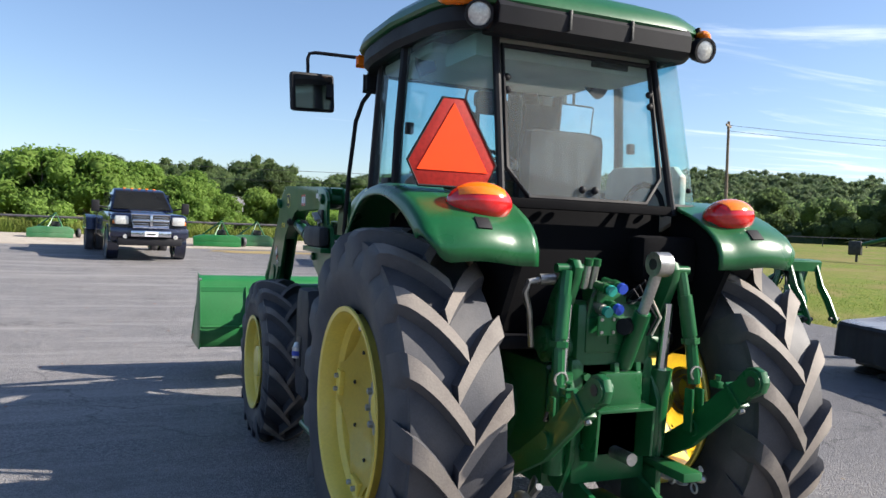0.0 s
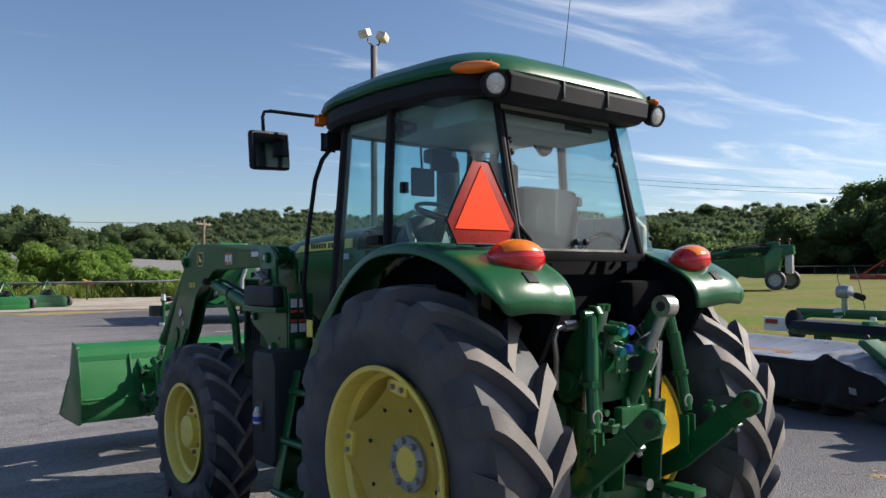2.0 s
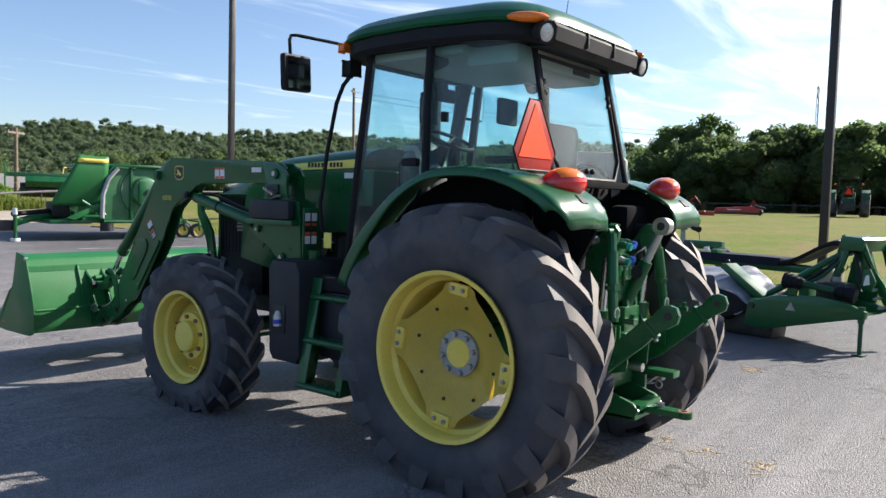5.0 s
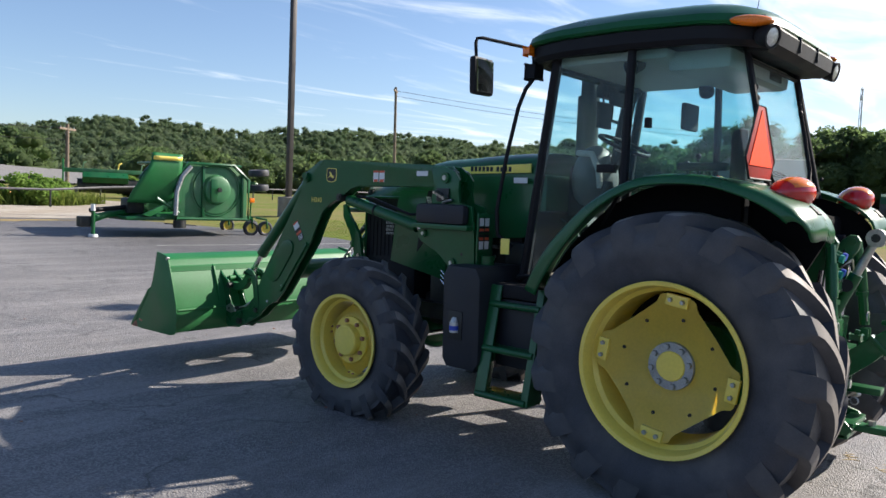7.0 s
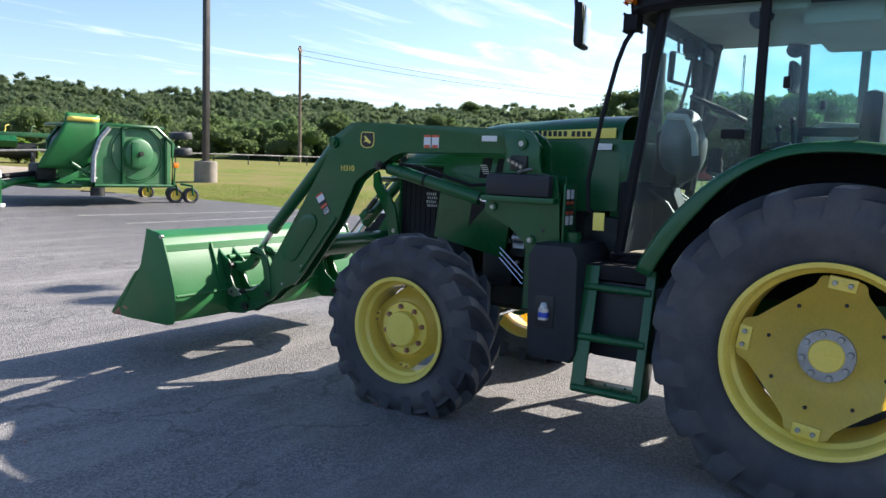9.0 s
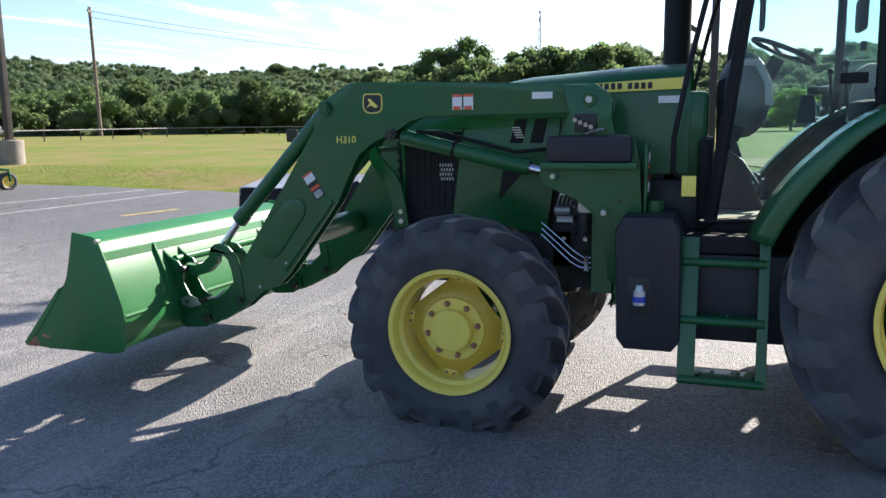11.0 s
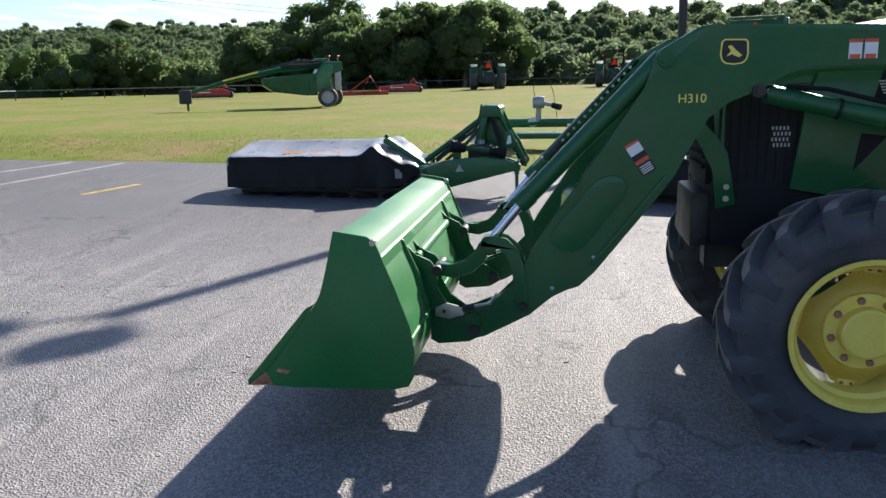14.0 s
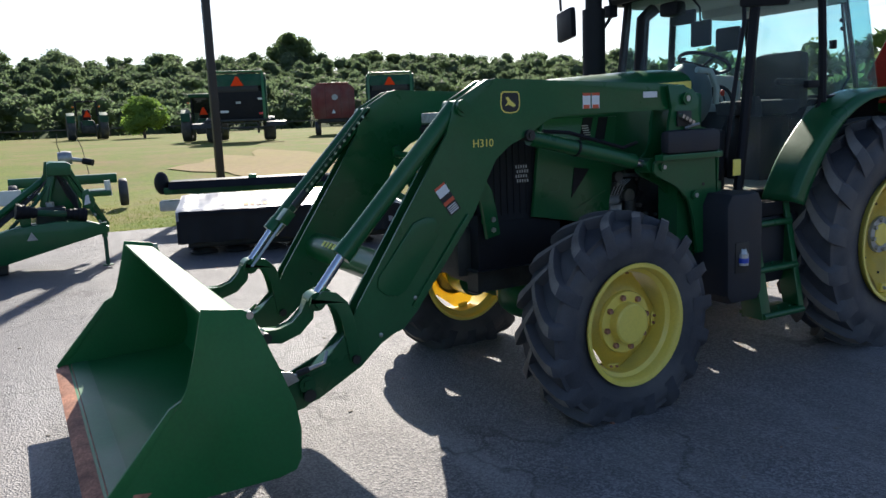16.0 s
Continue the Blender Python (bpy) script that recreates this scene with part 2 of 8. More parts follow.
def add_box(bm, a, b, bevel=0.0, m=None, seg=2):
    a, b = Vector(a), Vector(b)
    r = bmesh.ops.create_cube(bm, size=1)
    vs = r["verts"]
    for v in vs:
        v.co = Vector([(a[i] + b[i]) / 2 + v.co[i] * (b[i] - a[i]) for i in range(3)])
        if m is not None:
            v.co = m @ v.co
    if bevel:
        es = list({e for v in vs for e in v.link_edges})
        bmesh.ops.bevel(bm, geom=es, offset=bevel, segments=seg, profile=0.6, affect="EDGES", clamp_overlap=True)
    return bm


def box(a, b, bevel=0.0, m=None):
    return add_box(bmesh.new(), a, b, bevel, m)


def add_rod(bm, a, b, r, r2=None, segs=14, cap=True):
    a, b = Vector(a), Vector(b)
    d = b - a
    q = d.to_track_quat("Z", "Y").to_matrix().to_4x4()
    bmesh.ops.create_cone(bm, cap_ends=cap, segments=segs, radius1=r, radius2=r if r2 is None else r2, depth=d.length,
                          matrix=Matrix.Translation((a + b) / 2) @ q)
    return bm


def rod(a, b, r, r2=None, segs=14):
    return add_rod(bmesh.new(), a, b, r, r2, segs)


def add_tube(bm, pts, r, segs=8, closed=False):
    """A round bar swept along points."""
    pts = [Vector(p) for p in pts]
    rings, n = [], len(pts)
    up = Vector((0, 0, 1))
    for i, p in enumerate(pts):
        t = (pts[(i + 1) % n] - pts[i - 1]) if closed else (pts[min(i + 1, n - 1)] - pts[max(i - 1, 0)])
        t.normalize()
        if abs(t.dot(up)) > 0.95:
            up = Vector((1, 0, 0)) if abs(t.x) < 0.9 else Vector((0, 1, 0))
        s = t.cross(up).normalized()
        u = s.cross(t).normalized()
        up = u
        rr = r[i] if isinstance(r, (list, tuple)) else r
        rings.append([bm.verts.new(p + s * (rr * math.cos(k * math.tau / segs)) + u * (rr * math.sin(k * math.tau / segs))) for k in range(segs)])
    for i in range(n if closed else n - 1):
        p, q = rings[i], rings[(i + 1) % n]
        for k in range(segs):
            bm.faces.new((p[k], p[(k + 1) % segs], q[(k + 1) % segs], q[k]))
    if not closed:
        bm.faces.new(rings[0])
        bm.faces.new(rings[-1])
    return bm


def tube(pts, r, segs=8, closed=False):
    return add_tube(bmesh.new(), pts, r, segs, closed)


def add_plate(bm, prof, a, b, axis="x", bevel=0.0):
    """A plate: an outline in the other two axes, from a to b along one axis."""
    def at(p, v):
        return {"x": (v, p[0], p[1]), "y": (p[0], v, p[1]), "z": (p[0], p[1], v)}[axis]
    lo, hi = [bm.verts.new(at(p, a)) for p in prof], [bm.verts.new(at(p, b)) for p in prof]
    n = len(prof)
    fs = [bm.faces.new(lo), bm.faces.new(hi)]
    for i in range(n):
        bm.faces.new((lo[i], lo[(i + 1) % n], hi[(i + 1) % n], hi[i]))
    if bevel:
        es = [e for f in fs for e in f.edges]
        bmesh.ops.bevel(bm, geom=es, offset=bevel, segments=2, profile=0.6, affect="EDGES", clamp_overlap=True)
    return bm


def plate(prof, a, b, axis="x", bevel=0.0):
    return add_plate(bmesh.new(), prof, a, b, axis, bevel)


def add_lathe(bm, prof, segs=48, m=None, arc=None):
    """Rings of (radius, x) turned about the x axis."""
    rings = []
    for r, x in prof:
        ring = []
        for k in range(segs):
            a = k * math.tau / segs
            v = Vector((x, r * math.cos(a), r * math.sin(a)))
            ring.append(bm.verts.new(m @ v if m is not None else v))
        rings.append(ring)
    for p, q in zip(rings, rings[1:]):
        for k in range(segs):
            bm.faces.new((p[k], p[(k + 1) % segs], q[(k + 1) % segs], q[k]))
    return rings


def lathe(prof, segs=48, m=None, close=False):
    bm = bmesh.new()
    rings = add_lathe(bm, prof, segs, m)
    if close:
        bm.faces.new(rings[0])
        bm.faces.new(rings[-1])
    return bm


def add_grid(bm, fn, nu, nv, both=False):
    """A sheet of fn(u, v) with u and v from 0 to 1."""
    g = [[bm.verts.new(fn(i / nu, j / nv)) for j in range(nv + 1)] for i in range(nu + 1)]
    for i in range(nu):
        for j in range(nv):
            bm.faces.new((g[i][j], g[i + 1][j], g[i + 1][j + 1], g[i][j + 1]))
    return g


def add_ball(bm, c, r, m=None, u=16, v=10):
    s = Vector(r) if isinstance(r, (tuple, list)) else Vector((r, r, r))
    mat = Matrix.Translation(c) @ (m if m is not None else Matrix()) @ Matrix.Diagonal((*s, 1))
    bmesh.ops.create_uvsphere(bm, u_segments=u, v_segments=v, radius=1, matrix=mat)
    return bm


def ball(c, r, m=None, u=16, v=10):
    return add_ball(bmesh.new(), c, r, m, u, v)


def lettering(name, words, size, mat, parent, m, depth=0.001):
    cu = bpy.data.curves.new(name, "FONT")
    cu.body, cu.size, cu.extrude, cu.align_x, cu.align_y = words, size, depth, "CENTER", "CENTER"
    tmp = bpy.data.objects.new(name, cu)
    scene.collection.objects.link(tmp)
    bpy.context.view_layer.update()
    me = bpy.data.meshes.new_from_object(tmp.evaluated_get(bpy.context.evaluated_depsgraph_get()))
    bpy.data.objects.remove(tmp)
    me.materials.clear()
    me.materials.append(mat)
    ob = new(name, me)
    ob.parent = parent
    ob.matrix_basis = m
    return ob


def lerp(a, b, t):
    return a + (b - a) * t


def smooth(t):
    t = max(0.0, min(1.0, t))
    return t * t * (3 - 2 * t)


def ground_z(x, y):
    """The lot is level under the tractor and rises gently outwards; the turf lies a little higher."""
    d = math.hypot(x, y - 2)
    z = 0.0 if d < 4 else 0.03 * (d - 4) if d < 18 else 0.42 + 0.0125 * (min(d, 80) - 18)
    # towards the south the near ground stays almost level
    level = lerp(0.25 + 0.75 * smooth((y - 3) / 8), 1.0, smooth((d - 16) / 16))
    return level * (z + 0.2 * smooth((x - 9.9) / 3.5))

# ---- the tractor, nose to +y, rear axle over the origin ----
tractor = thing("tractor", "green cab tractor with yellow wheels and front loader on asphalt", "tractor")


def tyre_profile(R, rim, half, n=9):
    """Outline of a carcass from bead to bead: (radius, x)."""
    pts = [(rim - 0.012, -half * 0.80), (rim + 0.02, -half * 0.86)]
    side = R - 0.068
    for i in range(1, n):
        a = i / n * math.pi / 2
        pts.append((lerp(rim + 0.02, side, math.sin(a) ** 0.9), -half * (0.86 + 0.14 * math.sin(min(1, i / n * 1.5) * math.pi))))
    for i in range(7):
        x = lerp(-half * 0.86, half * 0.86, i / 6)
        pts.append((side + 0.012 * (1 - (x / half) ** 2), x))
    return pts + [(r, -x) for r, x in reversed(pts[: n + 1])]


def lug_mesh(R, half, sweep, width, height):
    """One tread bar from the centre line out over the shoulder, slanting round the tyre."""
    bm = bmesh.new()
    steps = 9
    rings = []
    for i in range(steps + 1):
        t = i / steps
        x = lerp(-0.03, half * 0.99, min(1, t * 1.18)) if t < 0.85 else lerp(half * 0.97, half * 1.0, (t - 0.85) / 0.15)
        drop = 0.0 if t < 0.7 else (t - 0.7) / 0.3
        top = R - 0.016 * (x / half) ** 2 - 0.075 * drop ** 1.6
        low = R - height - 0.036 - 0.10 * drop
        ang = sweep * (1 - (1 - t) ** 1.55)
        w0, w1 = width * (0.80 + 0.32 * smooth(t * 1.2)), width * (1.55 + 0.25 * t)
        ring = []
        for r, w in ((low, -w1), (top, -w0), (top, w0), (low, w1)):
            a = ang + w / R / 2
            ring.append(bm.verts.new((x, r * math.sin(a), r * math.cos(a))))
        rings.append(ring)
    for p, q in zip(rings, rings[1:]):
        for k in range(3):
            bm.faces.new((p[k], p[k + 1], q[k + 1], q[k]))
    bm.faces.new(rings[0])
    bm.faces.new(rings[-1])
    return bm


def wheel(name, side, centre, R, rim, half, depth, hub_r, bolts, cap, lugs, sweep, label, web=0.62):
    """Yellow steel wheel with its tyre. Local x points outwards."""
    m = Matrix.Translation(centre) @ (Matrix() if side > 0 else Matrix.Rotation(math.pi, 4, "Z"))
    # rim barrel with flange and stepped well
    prof = [(rim - 0.002, half * 0.93), (rim + 0.004, half * 0.96), (rim + 0.002, half * 1.0), (rim - 0.02, half * 0.985), (rim - 0.03, half * 0.9),
            (rim - 0.034, half * 0.62), (rim - 0.055, half * 0.52), (rim - 0.062, half * 0.1), (rim - 0.062, -half * 0.6),
            (rim - 0.03, -half * 0.75), (rim - 0.02, -half * 0.97), (rim, -half * 0.98), (rim + 0.004, -half * 0.94)]
    w = part(name, lathe(prof, 72), YELLOW, tractor, label)
    w.matrix_basis = m
    # dished disc with four scallops between the four clamps
    bm = bmesh.new()
    segs, rings = 144, []
    edge = rim - 0.066
    for q in range(9):
        ring = []
        for k in range(segs):
            a = k * math.tau / segs
            off = abs((a + math.pi / 4) % (math.pi / 2) - math.pi / 4)
            out = lerp(edge, (0.80 if web > 0.3 else 0.85) * edge / math.cos(math.pi / 4 - off), smooth((off - radians(13)) / radians(6)))
            out = min(edge, out)
            r = lerp(hub_r * 0.9, out, q / 8)
            x = depth + (half * web - depth) * smooth((r - hub_r) / (edge - hub_r)) ** 1.1
            ring.append(bm.verts.new((x, r * math.cos(a), r * math.sin(a))))
        rings.append(ring)
    for p, q in zip(rings, rings[1:]):
        for k in range(segs):
            bm.faces.new((p[k], p[(k + 1) % segs], q[(k + 1) % segs], q[k]))
    bmesh.ops.solidify(bm, geom=bm.faces[:], thickness=0.014)
    disc = part("disc", bm, YELLOW, w)
    disc.rotation_euler.x = radians(-8)
    # clamps with two bolts each
    cl = box((-0.02, -0.062, -0.032), (0.008, 0.062, 0.030), 0.005)
    first = None
    nut = lathe([(0.0, 0.016), (0.011, 0.016), (0.013, 0.012), (0.013, -0.004)], 6)
    nut_ob = None
    for k in range(4):
        mk = Matrix.Rotation(radians(-8 + 90 * k), 4, "X") @ Matrix.Translation((half * web + (0.004 if web > 0.3 else 0.0), 0, edge - (0.03 if web > 0.3 else 0.008))) @ Matrix.Diagonal((1, 1, 1, 1) if web > 0.3 else (0.8, 0.62, 0.5, 1))
        if first is None:
            first = part("clamp", cl, YELLOW, w)
            first.matrix_basis = mk
        else:
            share("clamp", first, w, mk)
        for s in (-1, 1):
            mb = mk @ Matrix.Translation((0.010, 0.034 * s, 0.0))
            if nut_ob is None:
                nut_ob = part("bolt", nut, GALV if web > 0.3 else RUST, w)
                nut_ob.matrix_basis = mb
            else:
                share("bolt", nut_ob, w, mb)
    if web > 0.3:
        for k in range(8):
            a = radians(30 + 45 * k)
            r = rim * 0.58
            x = depth + (half * web - depth) * smooth((r - hub_r) / (edge - hub_r)) ** 1.1
            part("disc_hole", lathe([(0.001, 0.004), (0.009, 0.004), (0.010, -0.004)], 10, Matrix.Translation((x + 0.004, r * math.cos(a), r * math.sin(a)))), INK, w)
    # hub flange, cap and wheel bolts
    ring_mat = GALV if web > 0.3 else YELLOW
    flange = part("hub_flange", lathe([(hub_r * 0.55, depth - 0.03), (hub_r * 0.55, depth + 0.022), (hub_r, depth + 0.022), (hub_r * 1.02, depth + 0.015), (hub_r * 1.02, depth - 0.02)], 40), ring_mat, w)
    part("hub_cap", lathe([(0.001, depth + cap), (hub_r * 0.6, depth + cap), (hub_r * 0.66, depth + cap - 0.008), (hub_r * 0.68, depth + 0.012)], 36), YELLOW, w)
    for k in range(bolts):
        a = k * math.tau / bolts + 0.2
        mb = Matrix.Translation((depth + 0.022, hub_r * 0.84 * math.cos(a), hub_r * 0.84 * math.sin(a)))
        share("bolt", nut_ob, w, mb @ Matrix.Scale(1.3, 4))
    # tyre and its tread bars
    part("tyre", lathe(tyre_profile(R, rim, half), 84), RUBBER, w, "black rubber tractor tyre")
    def worn(bm):
        for f in bm.faces:
            c = f.calc_center_median()
            f.material_index = 0 if math.hypot(c.y, c.z) > R - 0.020 else 1
        return bm
    lug_r = part("tread_lug", worn(lug_mesh(R, half, sweep, 0.086 if R > 0.7 else 0.058, 0.05)), [LUG, RUBBER], w, "worn rubber tread bar")
    lug_me = lug_r.data
    bm = lug_mesh(R, half, sweep, 0.086 if R > 0.7 else 0.058, 0.05)
    for v in bm.verts:
        v.co.x = -v.co.x
    lug_l = part("tread_lug", worn(bm), [LUG, RUBBER], w)
    spin = -1 if side > 0 else 1
    # bars point the same way on both sides of the machine
    if spin > 0:
        for me in (lug_me, lug_l.data):
            for v in me.vertices:
                v.co.y = -v.co.y
            me.flip_normals()
    for k in range(lugs):
        a = k * math.tau / lugs
        if k:
            share("tread_lug", lug_r, w, Matrix.Rotation(a, 4, "X"))
            share("tread_lug", lug_l, w, Matrix.Rotation(a + math.pi / lugs, 4, "X"))
        else:
            lug_l.matrix_basis = Matrix.Rotation(math.pi / lugs, 4, "X")
    return w


for s in (-1, 1):
    wheel("rear_wheel", s, (s * 0.835, 0, 0.755), 0.836, 0.466, 0.230, 0.045, 0.128, 8, 0.028, 17, 0.37, "large yellow rear wheel with deep-lugged tyre")
    wheel("front_wheel", s, (s * 0.89, 2.467, 0.535), 0.617, 0.342, 0.168, 0.055, 0.172, 8, 0.080, 17, 0.40, "yellow front wheel with lugged tyre", 0.05)

# chassis: rear axle housings, transmission, frame rails, front axle
part("transmission", box((-0.27, -0.42, 0.45), (0.27, 0.55, 1.02), 0.05), GREEN, tractor)
part("clutch_housing", box((-0.17, 0.5, 0.68), (0.17, 1.2, 1.02), 0.03), GREEN, tractor)
part("rear_case", box((-0.2, -0.55, 0.5), (0.2, -0.38, 1.3), 0.04), GREEN, tractor)
bm = rod((-0.7, 0, 0.755), (0.7, 0, 0.755), 0.13, segs=24)
add_rod(bm, (-0.45, 0, 0.755), (0.45, 0, 0.755), 0.19, segs=24)
part("rear_axle", bm, GREEN, tractor)
bm = box((-0.19, 1.1, 0.67), (0.19, 2.95, 0.85), 0.03)
add_box(bm, (-0.30, 1.9, 0.62), (0.30, 2.3, 1.05), 0.05)
part("engine_frame", bm, DARK, tractor)
bm = rod((-0.75, 2.467, 0.535), (0.75, 2.467, 0.535), 0.085, segs=18)
add_ball(bm, (0, 2.467, 0.535), (0.2, 0.19, 0.17))
for s in (-1, 1):
    add_rod(bm, (s * 0.62, 2.467, 0.535), (s * 0.80, 2.467, 0.535), 0.14, segs=24)
part("front_axle", bm, GREEN, tractor)
part("steering_rod", rod((-0.62, 2.2, 0.56), (0.62, 2.2, 0.56), 0.02), CHROME, tractor)

# hood: arched section that falls and narrows to the nose


def hood_half(y):
    return lerp(0.36, 0.30, smooth((y - 2.3) / 0.8))


def hood_top(y):
    return 1.965 - 0.045 * smooth((y - 1.4) / 0.9) - 0.23 * smooth((y - 2.15) / 1.0)


def hood_sheet(u, v):
    y = lerp(1.30, 3.06, u)
    w, top, low = hood_half(y), hood_top(y), lerp(1.36, 1.25, u)
    a = lerp(-1, 1, v)
    k = abs(a)
    if k > 0.45:
        t = (k - 0.45) / 0.55
        x, z = w, lerp(top - 0.13, low, t)
        x -= 0.02 * (1 - t)
    else:
        t = k / 0.45
        x = (w - 0.02) * math.sin(t * math.pi / 2) ** 0.85
        z = top - 0.13 * (1 - math.cos(t * math.pi / 2)) ** 1.25
    return Vector((math.copysign(x, a), y - 0.05 * k * u, z))


bm = bmesh.new()
g = add_grid(bm, hood_sheet, 22, 28)
bm.faces.new([g[-1][j] for j in range(29)])
hood = part("hood", bm, GREEN, tractor, "long green hood with yellow stripe")
# black grille and its bars on the nose
bm = bmesh.new()
for i in range(9):
    z = 1.18 + i * 0.055
    add_box(bm, (-0.25, 3.045, z), (0.25, 3.075, z + 0.022), 0.004)
part("grille", add_box(bm, (-0.27, 3.0, 1.1), (0.27, 3.055, 1.66), 0.01), BLACK, tractor)
part("headlight_panel", box((-0.24, 3.03, 1.665), (0.24, 3.066, 1.73), 0.012), CLEARLENS, tractor)
for s in (-1, 1):
    # black mesh screen, green side shield, slanted vents
    bm = box((s * 0.29, 2.60, 1.08), (s * 0.335, 3.0, 1.60), 0.008)
    part("side_screen", bm, BLACK, tractor)
    for i in range(8):
        y = 2.63 + 0.045 * i
        part("screen_bar", box((s * 0.333, y, 1.11), (s * 0.341, y + 0.006, 1.57)), BLACK, tractor)
    for k in range(5):
        for j in range(4):
            part("screen_mesh", box((s * 0.341, 2.665 + 0.018 * k + 0.009 * (j % 2), 1.30 + 0.028 * j), (s * 0.3425, 2.674 + 0.018 * k + 0.009 * (j % 2), 1.318 + 0.028 * j)), GALV, tractor)
    part("screen_frame", tube([(s * 0.34, 2.99, 1.08), (s * 0.34, 2.99, 1.6), (s * 0.34, 2.6, 1.6)], 0.012, 6), GREEN, tractor)
    part("side_shield", plate([(2.08, 0.985), (2.66, 1.09), (2.60, 1.57), (2.56, 1.665), (2.0, 1.665), (2.04, 1.30)], s * 0.345, s * 0.375, "x", 0.008), GREEN, tractor)
    part("shield_crease", plate([(2.095, 1.20), (2.35, 1.10), (2.352, 1.106), (2.097, 1.207)], s * 0.374, s * 0.379), GREEN, tractor)
    part("vent", plate([(2.345, 1.365), (2.225, 1.35), (2.37, 1.18)], s * 0.376, s * 0.379), BLACK, tractor)
    for y0 in (2.23, 2.11):
        part("vent", plate([(y0 - 0.035, 1.664), (y0 + 0.04, 1.664), (y0 + 0.072, 1.525), (y0 - 0.005, 1.525)], s * 0.376, s * 0.379), BLACK, tractor)
    for k in range(5):
        part("mesh_louvre", box((s * 0.3795, 2.215 + 0.006 * k, 1.555 + 0.014 * k), (s * 0.382, 2.265 + 0.006 * k, 1.561 + 0.014 * k)), STEEL, tractor)
    # yellow stripe with a dark bar where the maker's word stands
    stripe = part("stripe", plate([(1.335, 1.812), (2.10, 1.795), (2.02, 1.845), (1.335, 1.875)], s * 0.350, s * 0.362, "x", 0.002), GOLD, tractor, "yellow hood stripe")
    for i in range(10):
        y = 1.50 + i * 0.036 + (0.02 if i > 3 else 0)
        part("lettering_bar", box((s * 0.362, y, 1.818), (s * 0.3645, y + 0.024, 1.852)), INK, stripe)
    part("model_bar", plate([(2.42, 1.70), (2.58, 1.69), (2.58, 1.715), (2.42, 1.725)], s * 0.352, s * 0.36), GOLD, tractor)
# engine bits seen below the shield
bm = box((-0.30, 1.42, 0.70), (0.30, 2.08, 1.42), 0.03)
part("engine_block", bm, DARK, tractor)
for i, (y, z, r) in enumerate(((1.72, 1.22, 0.06), (1.86, 1.15, 0.045), (1.70, 1.05, 0.04), (1.95, 1.28, 0.035))):
    part("engine_fitting", rod((-0.34, y, z), (-0.29, y, z), r, r * 0.8, 14), STEEL if i % 2 else DARK, tractor)
part("fuel_hose", tube([(-0.32, 1.6, 1.35), (-0.36, 1.75, 1.3), (-0.34, 1.9, 1.38)], 0.016), BLACK, tractor)
# cowl between hood and cab, dark bulkhead below it
part("cowl", box((-0.345, 1.205, 1.30), (0.345, 1.36, 1.80), 0.03), GREEN, tractor)
part("bulkhead", box((-0.40, 1.18, 0.70), (0.40, 1.50, 1.32), 0.03), DARK, tractor)
for i in range(7):
    y, z = 1.60 + 0.055 * (i * 3 % 7), 1.00 + 0.05 * (i * 5 % 7)
    part("engine_bolt", ball((-0.305, y, z), 0.013, None, 8, 6), STEEL, tractor)
for i in range(3):
    part("engine_wire", tube([(-0.31, 1.64 + 0.05 * i, 1.36), (-0.33, 1.70 + 0.04 * i, 1.2 - 0.03 * i), (-0.32, 1.80 + 0.03 * i, 1.08), (-0.31, 1.93, 0.98 + 0.05 * i)], 0.007, 5), BLACK, tractor)
part("injector_rail", rod((-0.315, 1.62, 1.27), (-0.315, 1.98, 1.29), 0.014, segs=8), STEEL, tractor)
# exhaust stack
bm = rod((0.52, 1.42, 1.3), (0.52, 1.42, 2.95), 0.062, segs=20)
add_rod(bm, (0.52, 1.42, 1.95), (0.52, 1.42, 2.45), 0.085, segs=20)
part("exhaust_pipe", bm, BLACK, tractor)

# black tank box and the ladder on the left, tank on the right
tank = part("fuel_tank", plate([(1.29, 0.54), (1.33, 0.485), (1.565, 0.485), (1.605, 0.54), (1.62, 1.10), (1.58, 1.17), (1.34, 1.17), (1.30, 1.10)], -0.93, -0.42, "x", 0.035), TANKPLASTIC, tractor, "black moulded plastic tank")
part("recess", box((-0.936, 1.43, 0.68), (-0.928, 1.55, 0.87), 0.003), INK, tank)
part("bottle", add_rod(rod((-0.942, 1.49, 0.73), (-0.942, 1.49, 0.80), 0.032), (-0.942, 1.49, 0.80), (-0.942, 1.49, 0.83), 0.026, 0.016), CLEARLENS, tank, "small clear bottle in the recess")
part("bottle_label", rod((-0.942, 1.49, 0.745), (-0.942, 1.49, 0.775), 0.033), BLUE, tank, "blue bottle label")
part("tank_cap", rod((-0.66, 1.45, 1.17), (-0.66, 1.45, 1.23), 0.05), GREEN, tank)
# two leaning channel sides and three shaped treads


def ladder_x(z):
    return lerp(-0.945, -0.80, (z - 0.35) / 0.71)


def flip_x(ob, side):
    """The same part on the other side of the tractor."""
    if side > 0:
        ob.rotation_euler.z = math.pi
        ob.location.y = 2 * 1.09
    return ob


